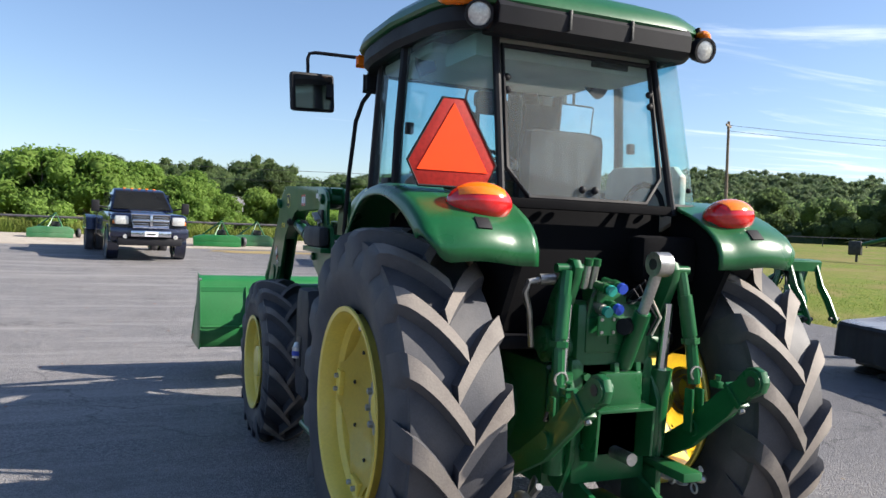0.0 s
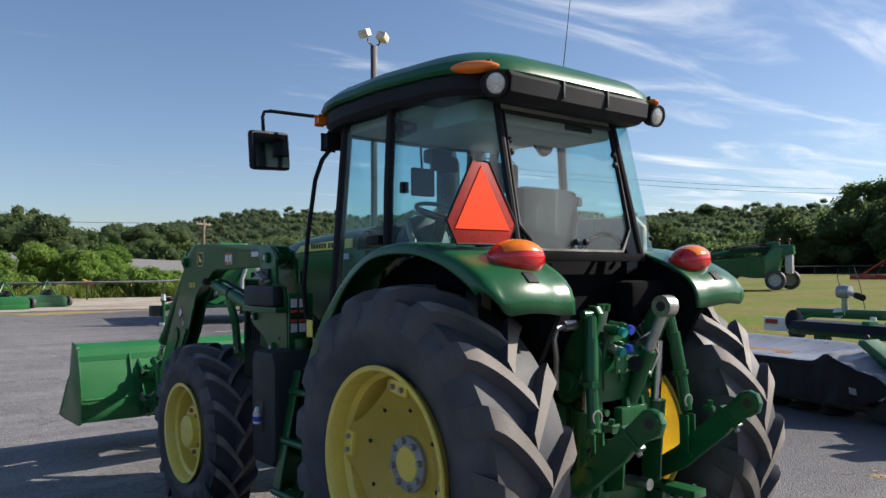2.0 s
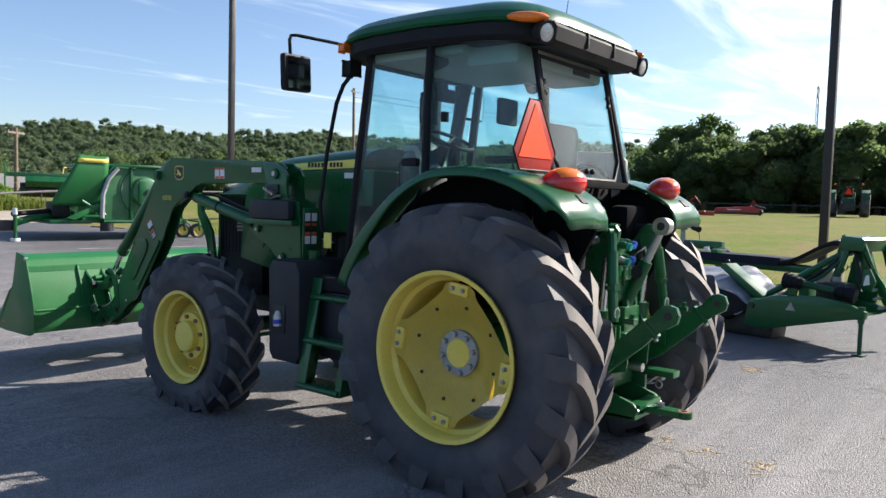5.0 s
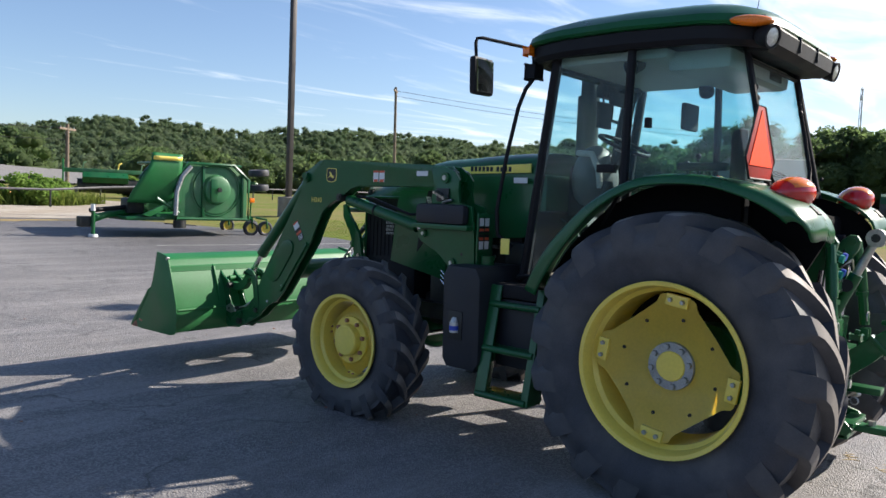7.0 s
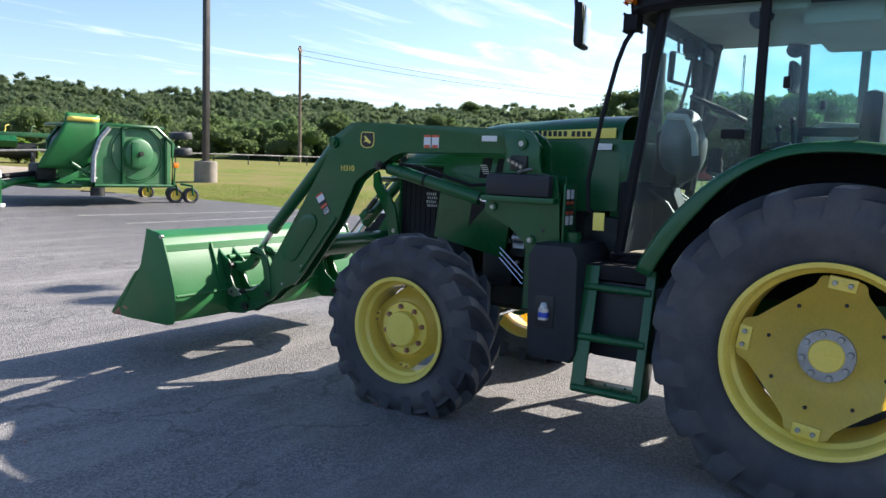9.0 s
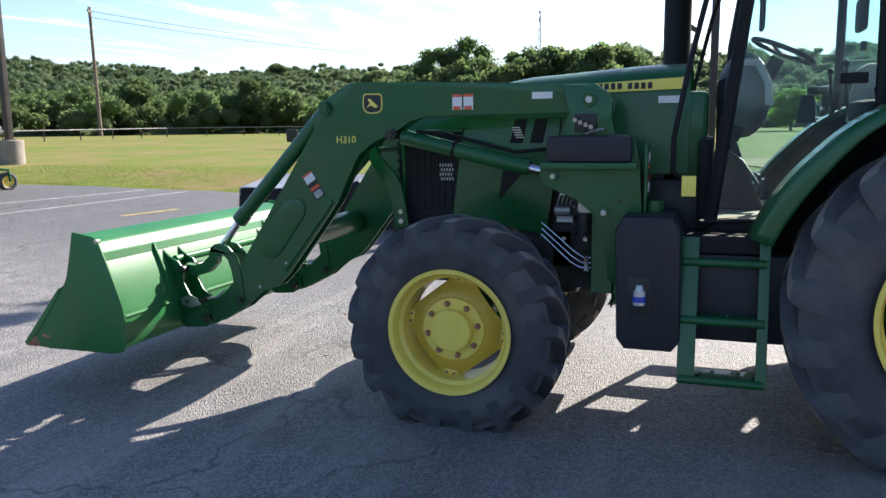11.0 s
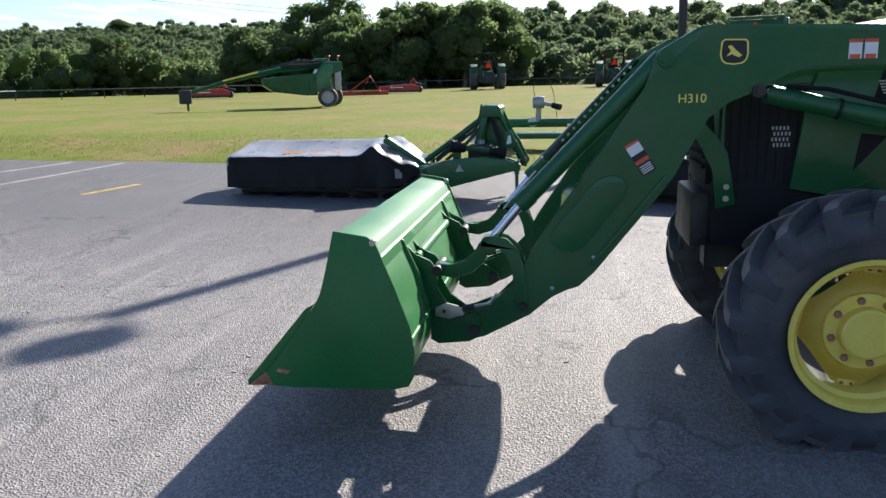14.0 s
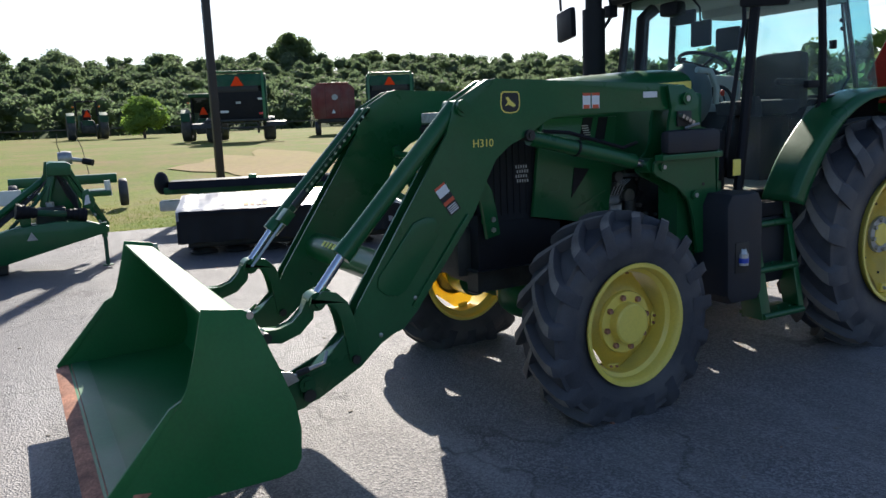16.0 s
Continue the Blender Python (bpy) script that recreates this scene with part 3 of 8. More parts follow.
for side in (-1, 1):
    for y0, y1, yw in ((1.215, 1.30, 1.286), (0.885, 0.935, 0.885)):
        bm = plate([(ladder_x(1.06), 1.06), (ladder_x(0.35), 0.35), (ladder_x(0.35) + 0.014, 0.34), (ladder_x(1.06) + 0.014, 1.06)], y0, y1, "y", 0.003)
        add_plate(bm, [(ladder_x(1.06) + 0.01, 1.06), (ladder_x(0.35) + 0.012, 0.345), (ladder_x(0.35) + 0.15, 0.345), (ladder_x(1.06) + 0.17, 1.06)], yw, yw + 0.014, "y", 0.003)
        flip_x(part("ladder_side", bm, GREEN, tractor), side)
    for z in (0.365, 0.655, 0.94):
        xf = ladder_x(z)
        bm = box((xf + 0.004, 0.90, z - 0.012), (xf + 0.19, 1.287, z + 0.014), 0.006)
        add_rod(bm, (xf + 0.004, 0.90, z - 0.002), (xf + 0.004, 1.287, z - 0.002), 0.022, segs=12)
        add_box(bm, (xf + 0.155, 0.90, z - 0.03), (xf + 0.17, 1.287, z + 0.014), 0.003)
        tread = flip_x(part("ladder_tread", bm, GREEN, tractor), side)
        for i in range(6):
            part("tread_stud", rod((xf + 0.06 + 0.05 * (i % 2), 0.95 + i * 0.06, z + 0.012), (xf + 0.06 + 0.05 * (i % 2), 0.95 + i * 0.06, z + 0.022), 0.011, 0.007, 8), GREEN, tread)
part("ladder_bracket", box((-0.79, 0.90, 0.98), (-0.60, 1.29, 1.07), 0.01), BLACK, tractor)
part("ladder_back", box((-0.62, 0.86, 0.50), (-0.58, 1.30, 1.02), 0.01), BLACK, tractor)
part("under_tank", box((-0.78, 0.70, 0.52), (-0.44, 1.28, 0.98), 0.05), TANKPLASTIC, tractor, "black plastic tank behind the ladder")

# ---- cab ----
RTOP = 2.53
A0, A1 = Vector((-0.62, 1.17, 1.12)), Vector((-0.60, 1.00, RTOP))
B1 = Vector((-0.665, 0.45, RTOP))
C0, C1 = Vector((-0.47, -0.305, 1.76)), Vector((-0.445, -0.13, RTOP))


def flip(p, s):
    return Vector((p[0] * -s, p[1], p[2]))


def pane(name, corners, label="", mat=None, thick=0.006):
    bm = bmesh.new()
    vs = [bm.verts.new(c) for c in corners]
    bm.faces.new(vs)
    bmesh.ops.solidify(bm, geom=bm.faces[:], thickness=thick)
    ob = part(name, bm, mat or GLASS, tractor, label, smooth=False)
    ob.visible_shadow = False
    return ob


for s in (-1, 1):
    f = lambda p: flip(p, s) if s > 0 else Vector(p)
    # pillars
    part("front_pillar", tube([f((-0.60, 1.21, 1.10)), f(A0), f(A1)], 0.034, 8), BLACK, tractor)
    part("door_pillar", tube([f((-0.70, 0.44, 1.70)), f((-0.69, 0.445, 2.1)), f(B1)], 0.027, 8), BLACK, tractor)
    part("rear_pillar", tube([f((-0.475, -0.32, 1.70)), f(C0), f(C1)], 0.019, 8), BLACK, tractor)
    # door glass and lower door glass
    pane("door_glass", [f(p) for p in ((-0.63, 1.19, 1.14), (-0.615, 1.01, RTOP), (-0.665, 0.44, RTOP), (-0.68, 0.45, 1.74), (-0.66, 0.62, 1.45), (-0.65, 0.80, 1.18))], "teal-tinted door glass")
    # one pane from the door post round the corner to the rear post

    def quarter(u, v):
        lo = [(-0.70, 0.42), (-0.715, -0.10), (-0.70, -0.20), (-0.655, -0.262), (-0.58, -0.288), (-0.485, -0.302)]
        hi = [(-0.665, 0.42), (-0.675, 0.03), (-0.665, -0.05), (-0.625, -0.10), (-0.55, -0.118), (-0.455, -0.128)]
        k = min(4, int(u * 5))
        q = u * 5 - k
        a = [lerp(lo[k][i], lo[k + 1][i], q) for i in (0, 1)]
        b = [lerp(hi[k][i], hi[k + 1][i], q) for i in (0, 1)]
        return f((lerp(a[0], b[0], v), lerp(a[1], b[1], v), lerp(1.755, RTOP, v)))
    bm = bmesh.new()
    add_grid(bm, quarter, 20, 4)
    quarter_glass = part("quarter_glass", bm, GLASS, tractor, "teal-tinted curved quarter glass")
    quarter_glass.modifiers.new("thickness", "SOLIDIFY").thickness = 0.006
    quarter_glass.visible_shadow = False
    part("door_sill", tube([f((-0.64, 1.2, 1.12)), f((-0.65, 0.82, 1.14)), f((-0.665, 0.60, 1.46)), f((-0.70, 0.44, 1.735)), f((-0.715, -0.10, 1.748)), f((-0.70, -0.20, 1.748)), f((-0.655, -0.262, 1.748)), f((-0.58, -0.288, 1.748)), f((-0.47, -0.303, 1.748))], 0.013, 6), BLACK, tractor)
    part("door_handle", box(f((-0.72, 0.50, 1.80)) if s < 0 else f((-0.68, 0.50, 1.80)), f((-0.68, 0.62, 1.85)) if s < 0 else f((-0.72, 0.62, 1.85)), 0.008), BLACK, tractor)
    latch = part("window_latch", box(f((-0.70, 0.30, 2.06)) if s < 0 else f((-0.66, 0.30, 2.06)), f((-0.66, 0.335, 2.12)) if s < 0 else f((-0.70, 0.335, 2.12)), 0.008), BLACK, tractor)
    # hinge knobs on the rear window
    for x, z in ((0.40, 2.24), (0.40, 2.30)):
        part("hinge_knob", ball((s * x, -0.196 + (z - 2.24) * 0.21, z), (0.018, 0.014, 0.018), None, 10, 6), BLACK, tractor)
    part("glass_knob", ball((s * 0.58, -0.30, 1.83), (0.014, 0.014, 0.014), None, 8, 6), BLACK, tractor)
for x in (-0.035, 0.035):
    part("glass_knob", ball((x, -0.290, 1.80), (0.018, 0.016, 0.018), None, 10, 6), BLACK, tractor)
# rear window with cut corners, front glass, rear panel
rear_win = [(-0.325, -0.288, 1.75), (0.325, -0.288, 1.75), (0.425, -0.26, 1.88), (0.415, -0.142, 2.45), (-0.415, -0.142, 2.45), (-0.425, -0.26, 1.88)]
pane("rear_window", rear_win, "dusty rear window with cut lower corners", DUSTYGLASS)
part("rear_window_frame", tube([Vector(p) + Vector((0, -0.006, 0)) for p in rear_win], 0.014, 6, True), BLACK, tractor)
pane("front_window", [(-0.58, 1.18, 1.5), (0.58, 1.18, 1.5), (0.58, 1.02, RTOP), (-0.58, 1.02, RTOP)], "front window")
# the recess below the window is blackened by colour, as if unlit
bm = box((-0.50, -0.20, 1.12), (0.50, -0.14, 1.735), 0.02)
add_box(bm, (-0.52, -0.325, 1.70), (0.52, -0.27, 1.745), 0.01)
part("rear_panel", bm, SHADEBLACK, tractor)
part("hitch_box", box((0.20, -0.46, 1.38), (0.52, -0.33, 1.60), 0.04), SHADEBLACK, tractor)
part("cab_floor", box((-0.62, -0.30, 1.06), (0.62, 1.2, 1.12), 0.02), BLACK, tractor)
part("floor_mat", box((-0.55, 0.30, 1.122), (0.55, 1.14, 1.132), 0.004), TAN, tractor, "pale worn cab floor mat")
part("firewall", box((-0.52, 1.17, 1.1), (0.52, 1.24, 1.55), 0.03), BLACK, tractor)

# roof: dark underside shell and a green crowned cap, with overhang at the back


def roof_outline(k, n=40, grow=0.0):
    pts = []
    for i in range(n):
        a = i / n * math.tau
        c, sn = math.cos(a), math.sin(a)
        x = math.copysign(abs(c) ** 0.34, c) * (0.735 + grow)
        y = 0.465 + math.copysign(abs(sn) ** 0.34, sn) * (0.77 + grow)
        if y < 0.1:
            x *= 0.955
        pts.append((x * k, 0.465 + (y - 0.465) * k))
    return pts


def roof_layers(layers, mat, name, label=""):
    bm = bmesh.new()
    rings = []
    for k, z, crown in layers:
        rings.append([bm.verts.new((x, y, z - crown * abs(x) ** 2 - 0.035 * smooth((0.2 - y) / 0.6) - 0.02 * smooth((y - 0.7) / 0.5))) for x, y in roof_outline(k)])
    for p, q in zip(rings, rings[1:]):
        n = len(p)
        for i in range(n):
            bm.faces.new((p[i], p[(i + 1) % n], q[(i + 1) % n], q[i]))
    bm.faces.new(rings[0])
    bm.faces.new(rings[-1])
    return part(name, bm, mat, tractor, label)


roof_layers([(0.70, 2.595, 0), (0.87, 2.585, 0), (0.905, 2.52, 0), (0.97, 2.515, 0), (1.0, 2.545, 0), (1.0, 2.61, 0), (0.985, 2.622, 0)], BLACK, "roof_liner", "black lower roof shell")
roof_layers([(0.985, 2.615, 0.0), (1.02, 2.622, 0.0), (1.035, 2.637, 0.0), (1.02, 2.675, 0.0), (0.95, 2.728, 0.02), (0.80, 2.768, 0.03), (0.5, 2.797, 0.03), (0.2, 2.808, 0.03)], GREEN, "roof", "green crowned cab roof")
bm = bmesh.new()
add_plate(bm, [(-0.27, 2.47), (-0.325, 2.50), (-0.335, 2.575), (-0.31, 2.61), (-0.16, 2.60), (-0.16, 2.48)], -0.53, 0.53, "x", 0.012)
part("rear_visor", bm, BLACK, tractor, "black roof visor over the rear window")
for x in (-0.17, 0.17):
    part("visor_rib", box((x - 0.006, -0.342, 2.51), (x + 0.006, -0.30, 2.60), 0.003), DARK, tractor)
for s in (-1, 1):
    # round rear work lamp, amber lamp
    lamp = part("work_lamp", lathe([(0.001, -0.06), (0.035, -0.06), (0.055, -0.03), (0.062, 0.02), (0.062, 0.035), (0.05, 0.035)], 24), BLACK, tractor, "round black work lamp")
    lamp.matrix_basis = Matrix.Translation((s * 0.615, -0.30, 2.528)) @ Matrix.Rotation(radians(-100 + 8 * s), 4, "Z") @ Matrix.Rotation(radians(14), 4, "Y")
    part("lens", lathe([(0.001, 0.036), (0.03, 0.034), (0.051, 0.028)], 24), CLEARLENS, lamp)
    part("lamp_bracket", rod((s * 0.615, -0.285, 2.57), (s * 0.615, -0.27, 2.64), 0.014), BLACK, tractor)
    part("marker_lamp", ball((s * 0.672, -0.235, 2.606), (0.045, 0.118, 0.030), Matrix.Rotation(radians(-s * 38), 4, "Z")), AMBER, tractor, "amber marker lamp under the roof edge")
    part("front_marker", box((s * 0.66, 1.15, 2.555), (s * 0.70, 1.20, 2.60), 0.012), AMBER, tractor)
part("antenna", rod((0.30, 0.1, 2.76), (0.34, 0.05, 3.35), 0.003, 0.0015, 6), BLACK, tractor)

# mirrors on bent arms
for s in (-1, 1):
    part("mirror_arm", tube([(s * 0.60, 1.18, 2.46), (s * 0.605, 1.19, 2.56), (s * 0.63, 1.205, 2.595), (s * 0.68, 1.235, 2.612), (s * 0.92, 1.37, 2.638), (s * 0.955, 1.385, 2.632), (s * 0.965, 1.387, 2.60), (s * 0.962, 1.38, 2.50)], 0.011, 8), BLACK, tractor)
    head = part("mirror_head", box((-0.148, -0.03, -0.118), (0.148, 0.02, 0.118), 0.035), BLACK, tractor, "black mirror housing")
    head.matrix_basis = Matrix.Translation((s * 0.94, 1.355, 2.39)) @ Matrix.Rotation(radians(-s * 15), 4, "Z") @ Matrix.Rotation(radians(s * 4), 4, "Y")
    part("mirror_glass", box((-0.128, -0.034, -0.100), (0.128, -0.031, 0.100), 0.0), MIRROR, head, "mirror")
    part("arm_clamp", box((s * 0.565, 1.14, 2.41), (s * 0.645, 1.22, 2.50), 0.012), BLACK, tractor)
    # bowed grab rail beside the door
    part("grab_rail", tube([(s * 0.61, 1.17, 2.42), (s * 0.66, 1.20, 2.34), (s * 0.69, 1.23, 2.22), (s * 0.70, 1.30, 1.9), (s * 0.70, 1.36, 1.55), (s * 0.68, 1.36, 1.38), (s * 0.62, 1.28, 1.30)], 0.014, 8), BLACK, tractor)
part("yellow_tag", box((-0.705, 1.245, 1.255), (-0.695, 1.315, 1.36), 0.004), GOLD, tractor, "yellow plastic tag on the rail")

# ---- fenders with tail lamps ----
ARC = [(18, 1.005), (30, 0.995), (45, 0.988), (60, 1.002), (75, 1.010), (90, 1.002), (105, 1.006), (118, 1.018), (124, 1.020), (128, 1.005), (131, 0.975), (133, 0.935)]


def arc_r(a):
    for (a0, r0), (a1, r1) in zip(ARC, ARC[1:]):
        if a <= a1:
            return lerp(r0, r1, smooth((a - a0) / (a1 - a0)) * 0.5 + 0.5 * (a - a0) / (a1 - a0))
    return ARC[-1][1]


for s in (-1, 1):
    def fender_sheet(u, v):
        ang = lerp(18, 133 - 8 * smooth((0.40 - v) / 0.4), u)
        tail = smooth((ang - 100) / 30)
        a, r = radians(ang), arc_r(ang)
        lip = lerp(0.075, 0.024, smooth((ang - 30) / 45)) + 0.02 * tail
        x_in, x_out = lerp(0.66, 0.47, smooth((ang - 97) / 14)), lerp(0.905, 0.955, smooth((ang - 45) / 60))
        if v < 0.12:
            t = v / 0.12
            x, r = x_out + 0.006 * (1 - t), r - lip * (1 - t)
        elif v < 0.3:
            t = (v - 0.12) / 0.18
            x = x_out - 0.05 * math.sin(t * math.pi / 2) * t
            r = r + 0.026 * math.sin(t * math.pi / 2)
        else:
            t = (v - 0.3) / 0.7
            x = lerp(x_out - 0.05, x_in, t)
            r = r + 0.026 + 0.022 * tail * math.sin(min(1, t * 1.3) * math.pi)
        return Vector((s * x, r * math.cos(a), 0.755 + r * math.sin(a)))
    bm = bmesh.new()
    add_grid(bm, fender_sheet, 44, 26)
    fender = part("fender", bm, GREEN, tractor, "arched green rear fender")
    shell = fender.modifiers.new("thickness", "SOLIDIFY")
    shell.thickness, shell.offset = 0.012, 0.0
    bm = plate([((arc_r(g) - 0.006) * math.cos(radians(g)), 0.755 + (arc_r(g) - 0.006) * math.sin(radians(g))) for g in range(16, 105, 4)] + [(-0.25, 1.0), (0.6, 0.95)], s * 0.655, s * 0.68, "x", 0.0)
    part("fender_inner_wall", bm, SHADEBLACK, tractor)
    bm = plate([((arc_r(g) - 0.006) * math.cos(radians(g)), 0.755 + (arc_r(g) - 0.006) * math.sin(radians(g))) for g in range(104, 133, 4)] + [(-0.46, 1.12), (-0.24, 1.0)], s * 0.53, s * 0.56, "x", 0.0)
    part("fender_inner_wall", bm, SHADEBLACK, tractor)
    # lamp: red bowl with an amber upper band
    base = Matrix.Translation((s * 0.665, -0.488, 1.700)) @ Matrix.Rotation(radians(s * 14), 4, "Z") @ Matrix.Rotation(radians(-16), 4, "X")
    bm = ball((0, 0, 0), (0.14, 0.112, 0.088), None, 28, 16)
    tl = part("tail_lamp", bm, REDLENS, tractor, "red tail lamp with amber band")
    tl.matrix_basis = base
    bm = ball((0, 0, 0), (0.1415, 0.1135, 0.0895), None, 40, 24)
    for at_point, away in (((0, 0, 0.018), (0, -0.1, 1)), ((0.098, 0, 0), (-1, 0, 0)), ((-0.098, 0, 0), (1, 0, 0))):
        bmesh.ops.bisect_plane(bm, geom=bm.verts[:] + bm.edges[:] + bm.faces[:], plane_co=at_point, plane_no=away, clear_inner=True)
    part("amber_band", bm, AMBER, tl, "amber signal lens")
    part("lamp_seat", ball((0, 0.03, -0.028), (0.138, 0.100, 0.060), None, 24, 12), GREEN, tl)
    refl = part("reflector", box((-0.033, -0.031, -0.004), (0.033, 0.031, 0.005), 0.004), BLACK, tractor)
    here, along, across = fender_sheet(0.935, 0.62), fender_sheet(0.955, 0.62) - fender_sheet(0.915, 0.62), fender_sheet(0.935, 0.70) - fender_sheet(0.935, 0.54)
    up = across.cross(along).normalized()
    up = up if up.y < 0 else -up
    side_ax = Vector((1, 0, 0)) - up * up.x
    side_ax.normalize()
    refl.matrix_basis = Matrix.Translation(here + up * 0.006) @ Matrix((side_ax, up.cross(side_ax), up)).transposed().to_4x4()
    part("fender_plug", ball((s * 0.92, -0.40, 1.70), (0.016, 0.016, 0.016), None, 8, 6), BLACK, tractor)

# slow-vehicle triangle: dark red border, orange centre, cut corners
smv_m = Matrix.Translation((-0.725, -0.335, 1.960)) @ Matrix.Rotation(radians(-1), 4, "Z") @ Matrix.Rotation(radians(-2), 4, "X")
tri = [(-0.152, -0.187), (0.152, -0.187), (0.203, -0.085), (0.052, 0.187), (-0.052, 0.187), (-0.203, -0.085)]
smv = part("warning_triangle", plate(tri, -0.004, 0.004, "y", 0.001), REFLECT, tractor, "orange slow-vehicle triangle with red border")
smv.matrix_basis = smv_m
part("centre", plate([(-0.163, -0.122), (0.163, -0.122), (0.0, 0.168)], -0.008, -0.0045, "y"), ORANGE, smv)
part("border", tube([(x * 1.01, -0.003, z * 1.01) for x, z in tri], 0.006, 5, True), BLACK, smv)
part("bracket", box((-0.03, 0.004, -0.2), (0.03, 0.02, 0.05), 0.003), BLACK, smv)

# ---- inside the cab ----
bm = box((-0.22, 0.0, 1.62), (0.22, 0.46, 1.74), 0.05)
seat = part("seat", bm, SEATGREY, tractor, "dark fabric operator seat")
part("seat_back", box((-0.22, -0.10, 1.66), (0.22, 0.02, 2.10), 0.058), SEATGREY, seat)
part("seat_base", box((-0.16, 0.05, 1.12), (0.16, 0.38, 1.62), 0.03), BLACK, seat)
part("armrest", box((-0.27, 0.0, 1.84), (-0.21, 0.32, 1.89), 0.02), SEATGREY, seat)
part("monitor", box((0.02, 0.40, 2.12), (0.24, 0.44, 2.30), 0.02), SEATGREY, tractor, "grey cab screen")
part("dash", plate([(1.16, 1.52), (1.16, 1.86), (1.05, 1.92), (0.96, 1.88), (0.96, 1.68), (1.04, 1.52)], -0.15, 0.15, "x", 0.03), BLACK, tractor)
part("steering_column", rod((0, 0.98, 1.7), (0, 0.85, 1.98), 0.04), BLACK, tractor)
ring = [(0.19 * math.cos(a * math.tau / 28), 0.82 + 0.17 * math.sin(a * math.tau / 28) * 0.94, 2.02 + 0.17 * math.sin(a * math.tau / 28) * 0.42) for a in range(28)]
sw = part("steering_wheel", tube(ring, 0.014, 8, True), BLACK, tractor, "black steering wheel")
for a in (0.5, 2.64, 4.71):
    part("spoke", rod((0, 0.83, 2.0), (0.19 * math.cos(a), 0.82 + 0.16 * math.sin(a), 2.02 + 0.07 * math.sin(a)), 0.009), BLACK, sw)
part("side_console", plate([(-0.1, 1.12), (-0.1, 1.66), (0.16, 1.66), (0.30, 1.50), (0.34, 1.12)], 0.30, 0.56, "x", 0.03), BLACK, tractor)
part("left_console", plate([(-0.11, 1.13), (-0.11, 1.68), (0.08, 1.68), (0.20, 1.5), (0.24, 1.13)], -0.52, -0.32, "x", 0.03), TAN, tractor, "tan inner fender trim")
for y, z in ((0.42, 1.95), (0.50, 1.90)):
    part("lever", tube([(0.40, y, 1.68), (0.38, y + 0.03, z)], 0.01, 6), BLACK, tractor)
    part("lever_knob", ball((0.38, y + 0.03, z + 0.02), 0.022, None, 10, 6), BLACK, tractor)
part("shift_boot", lathe([(0.05, 0), (0.042, 0.03), (0.046, 0.05), (0.036, 0.08), (0.040, 0.1), (0.026, 0.14)], 14, Matrix.Translation((-0.38, 0.72, 1.62)) @ Matrix.Rotation(radians(-90), 4, "Y")), SEATGREY, tractor)
part("column_base", plate([(0.86, 1.11), (1.16, 1.11), (1.16, 1.56), (1.06, 1.56), (0.94, 1.25)], -0.09, 0.09, "x", 0.02), BLACK, tractor)
for x in (-0.28, 0.16, 0.26):
    part("pedal", box((x, 0.90, 1.22), (x + 0.07, 0.915, 1.32), 0.004), DARK, tractor)
    part("pedal_arm", tube([(x + 0.035, 0.91, 1.26), (x + 0.035, 1.02, 1.42), (x + 0.035, 1.14, 1.50)], 0.010, 5), DARK, tractor)
for k in range(3):
    part("control_lever", tube([(0.30 + 0.05 * k, 0.18, 1.60), (0.30 + 0.05 * k, 0.27, 1.80)], 0.007, 5), BLACK, tractor)
    part("lever_knob", ball((0.30 + 0.05 * k, 0.272, 1.81), (0.018, 0.018, 0.026), None, 10, 8), (ORANGE, GOLD, BLACK)[k], tractor)
part("air_duct", tube([(0.40, 1.10, 1.5), (0.40, 1.06, 2.1), (0.42, 1.02, 2.38), (0.36, 0.95, 2.46)], 0.05, 10), BLACK, tractor)
part("cab_mirror", box((-0.02, 0.92, 2.30), (0.20, 0.95, 2.40), 0.015), BLACK, tractor)
part("overhead_console", box((-0.52, -0.08, 2.40), (0.52, 0.30, 2.52), 0.04), LINER, tractor, "pale grey overhead console")
part("console_pocket", box((0.12, -0.086, 2.425), (0.34, -0.078, 2.475), 0.004), BLACK, tractor)
part("headliner", box((-0.60, 0.26, 2.47), (0.60, 1.00, 2.53), 0.025), LINER, tractor, "pale grey cab headliner")
# cream inner fender panel with a dark wheel-arch rim, on the far side
panel = part("fender_liner", plate([(-0.26, 1.70), (-0.26, 1.90), (-0.20, 1.955), (0.30, 1.975), (0.36, 1.94), (0.40, 1.74), (0.40, 1.62), (-0.1, 1.62)], 0.56, 0.60, "x", 0.012), LINER, tractor, "cream moulded inner fender panel")
part("arch_rim", tube([(0.556, 0.02 + 0.17 * math.cos(a * math.pi / 10), 1.70 + 0.17 * math.sin(a * math.pi / 10)) for a in range(11)], 0.016, 6), BLACK, panel)
for s in (-1, 1):
    part("roof_speaker", rod((s * 0.58, 0.50, 2.44), (s * 0.50, 0.48, 2.47), 0.055, 0.045, 16), BLACK, tractor)
part("dash_pod", ball((-0.02, 1.02, 1.78), (0.20, 0.15, 0.24), None, 20, 12), DASHGREY, tractor, "rounded grey dash pod")
part("dash_trim", tube([(-0.17, 1.08, 1.96), (-0.185, 0.96, 1.95), (-0.19, 0.90, 1.84), (-0.18, 0.89, 1.72)], 0.022, 8), LINER, tractor)
part("fan_box", box((0.02, 0.98, 2.36), (0.20, 1.08, 2.46), 0.03), BLACK, tractor)
part("inner_mirror_arm", tube([(-0.05, 1.0, 2.46), (-0.08, 0.96, 2.40), (-0.08, 0.95, 2.30)], 0.008, 6), BLACK, tractor)
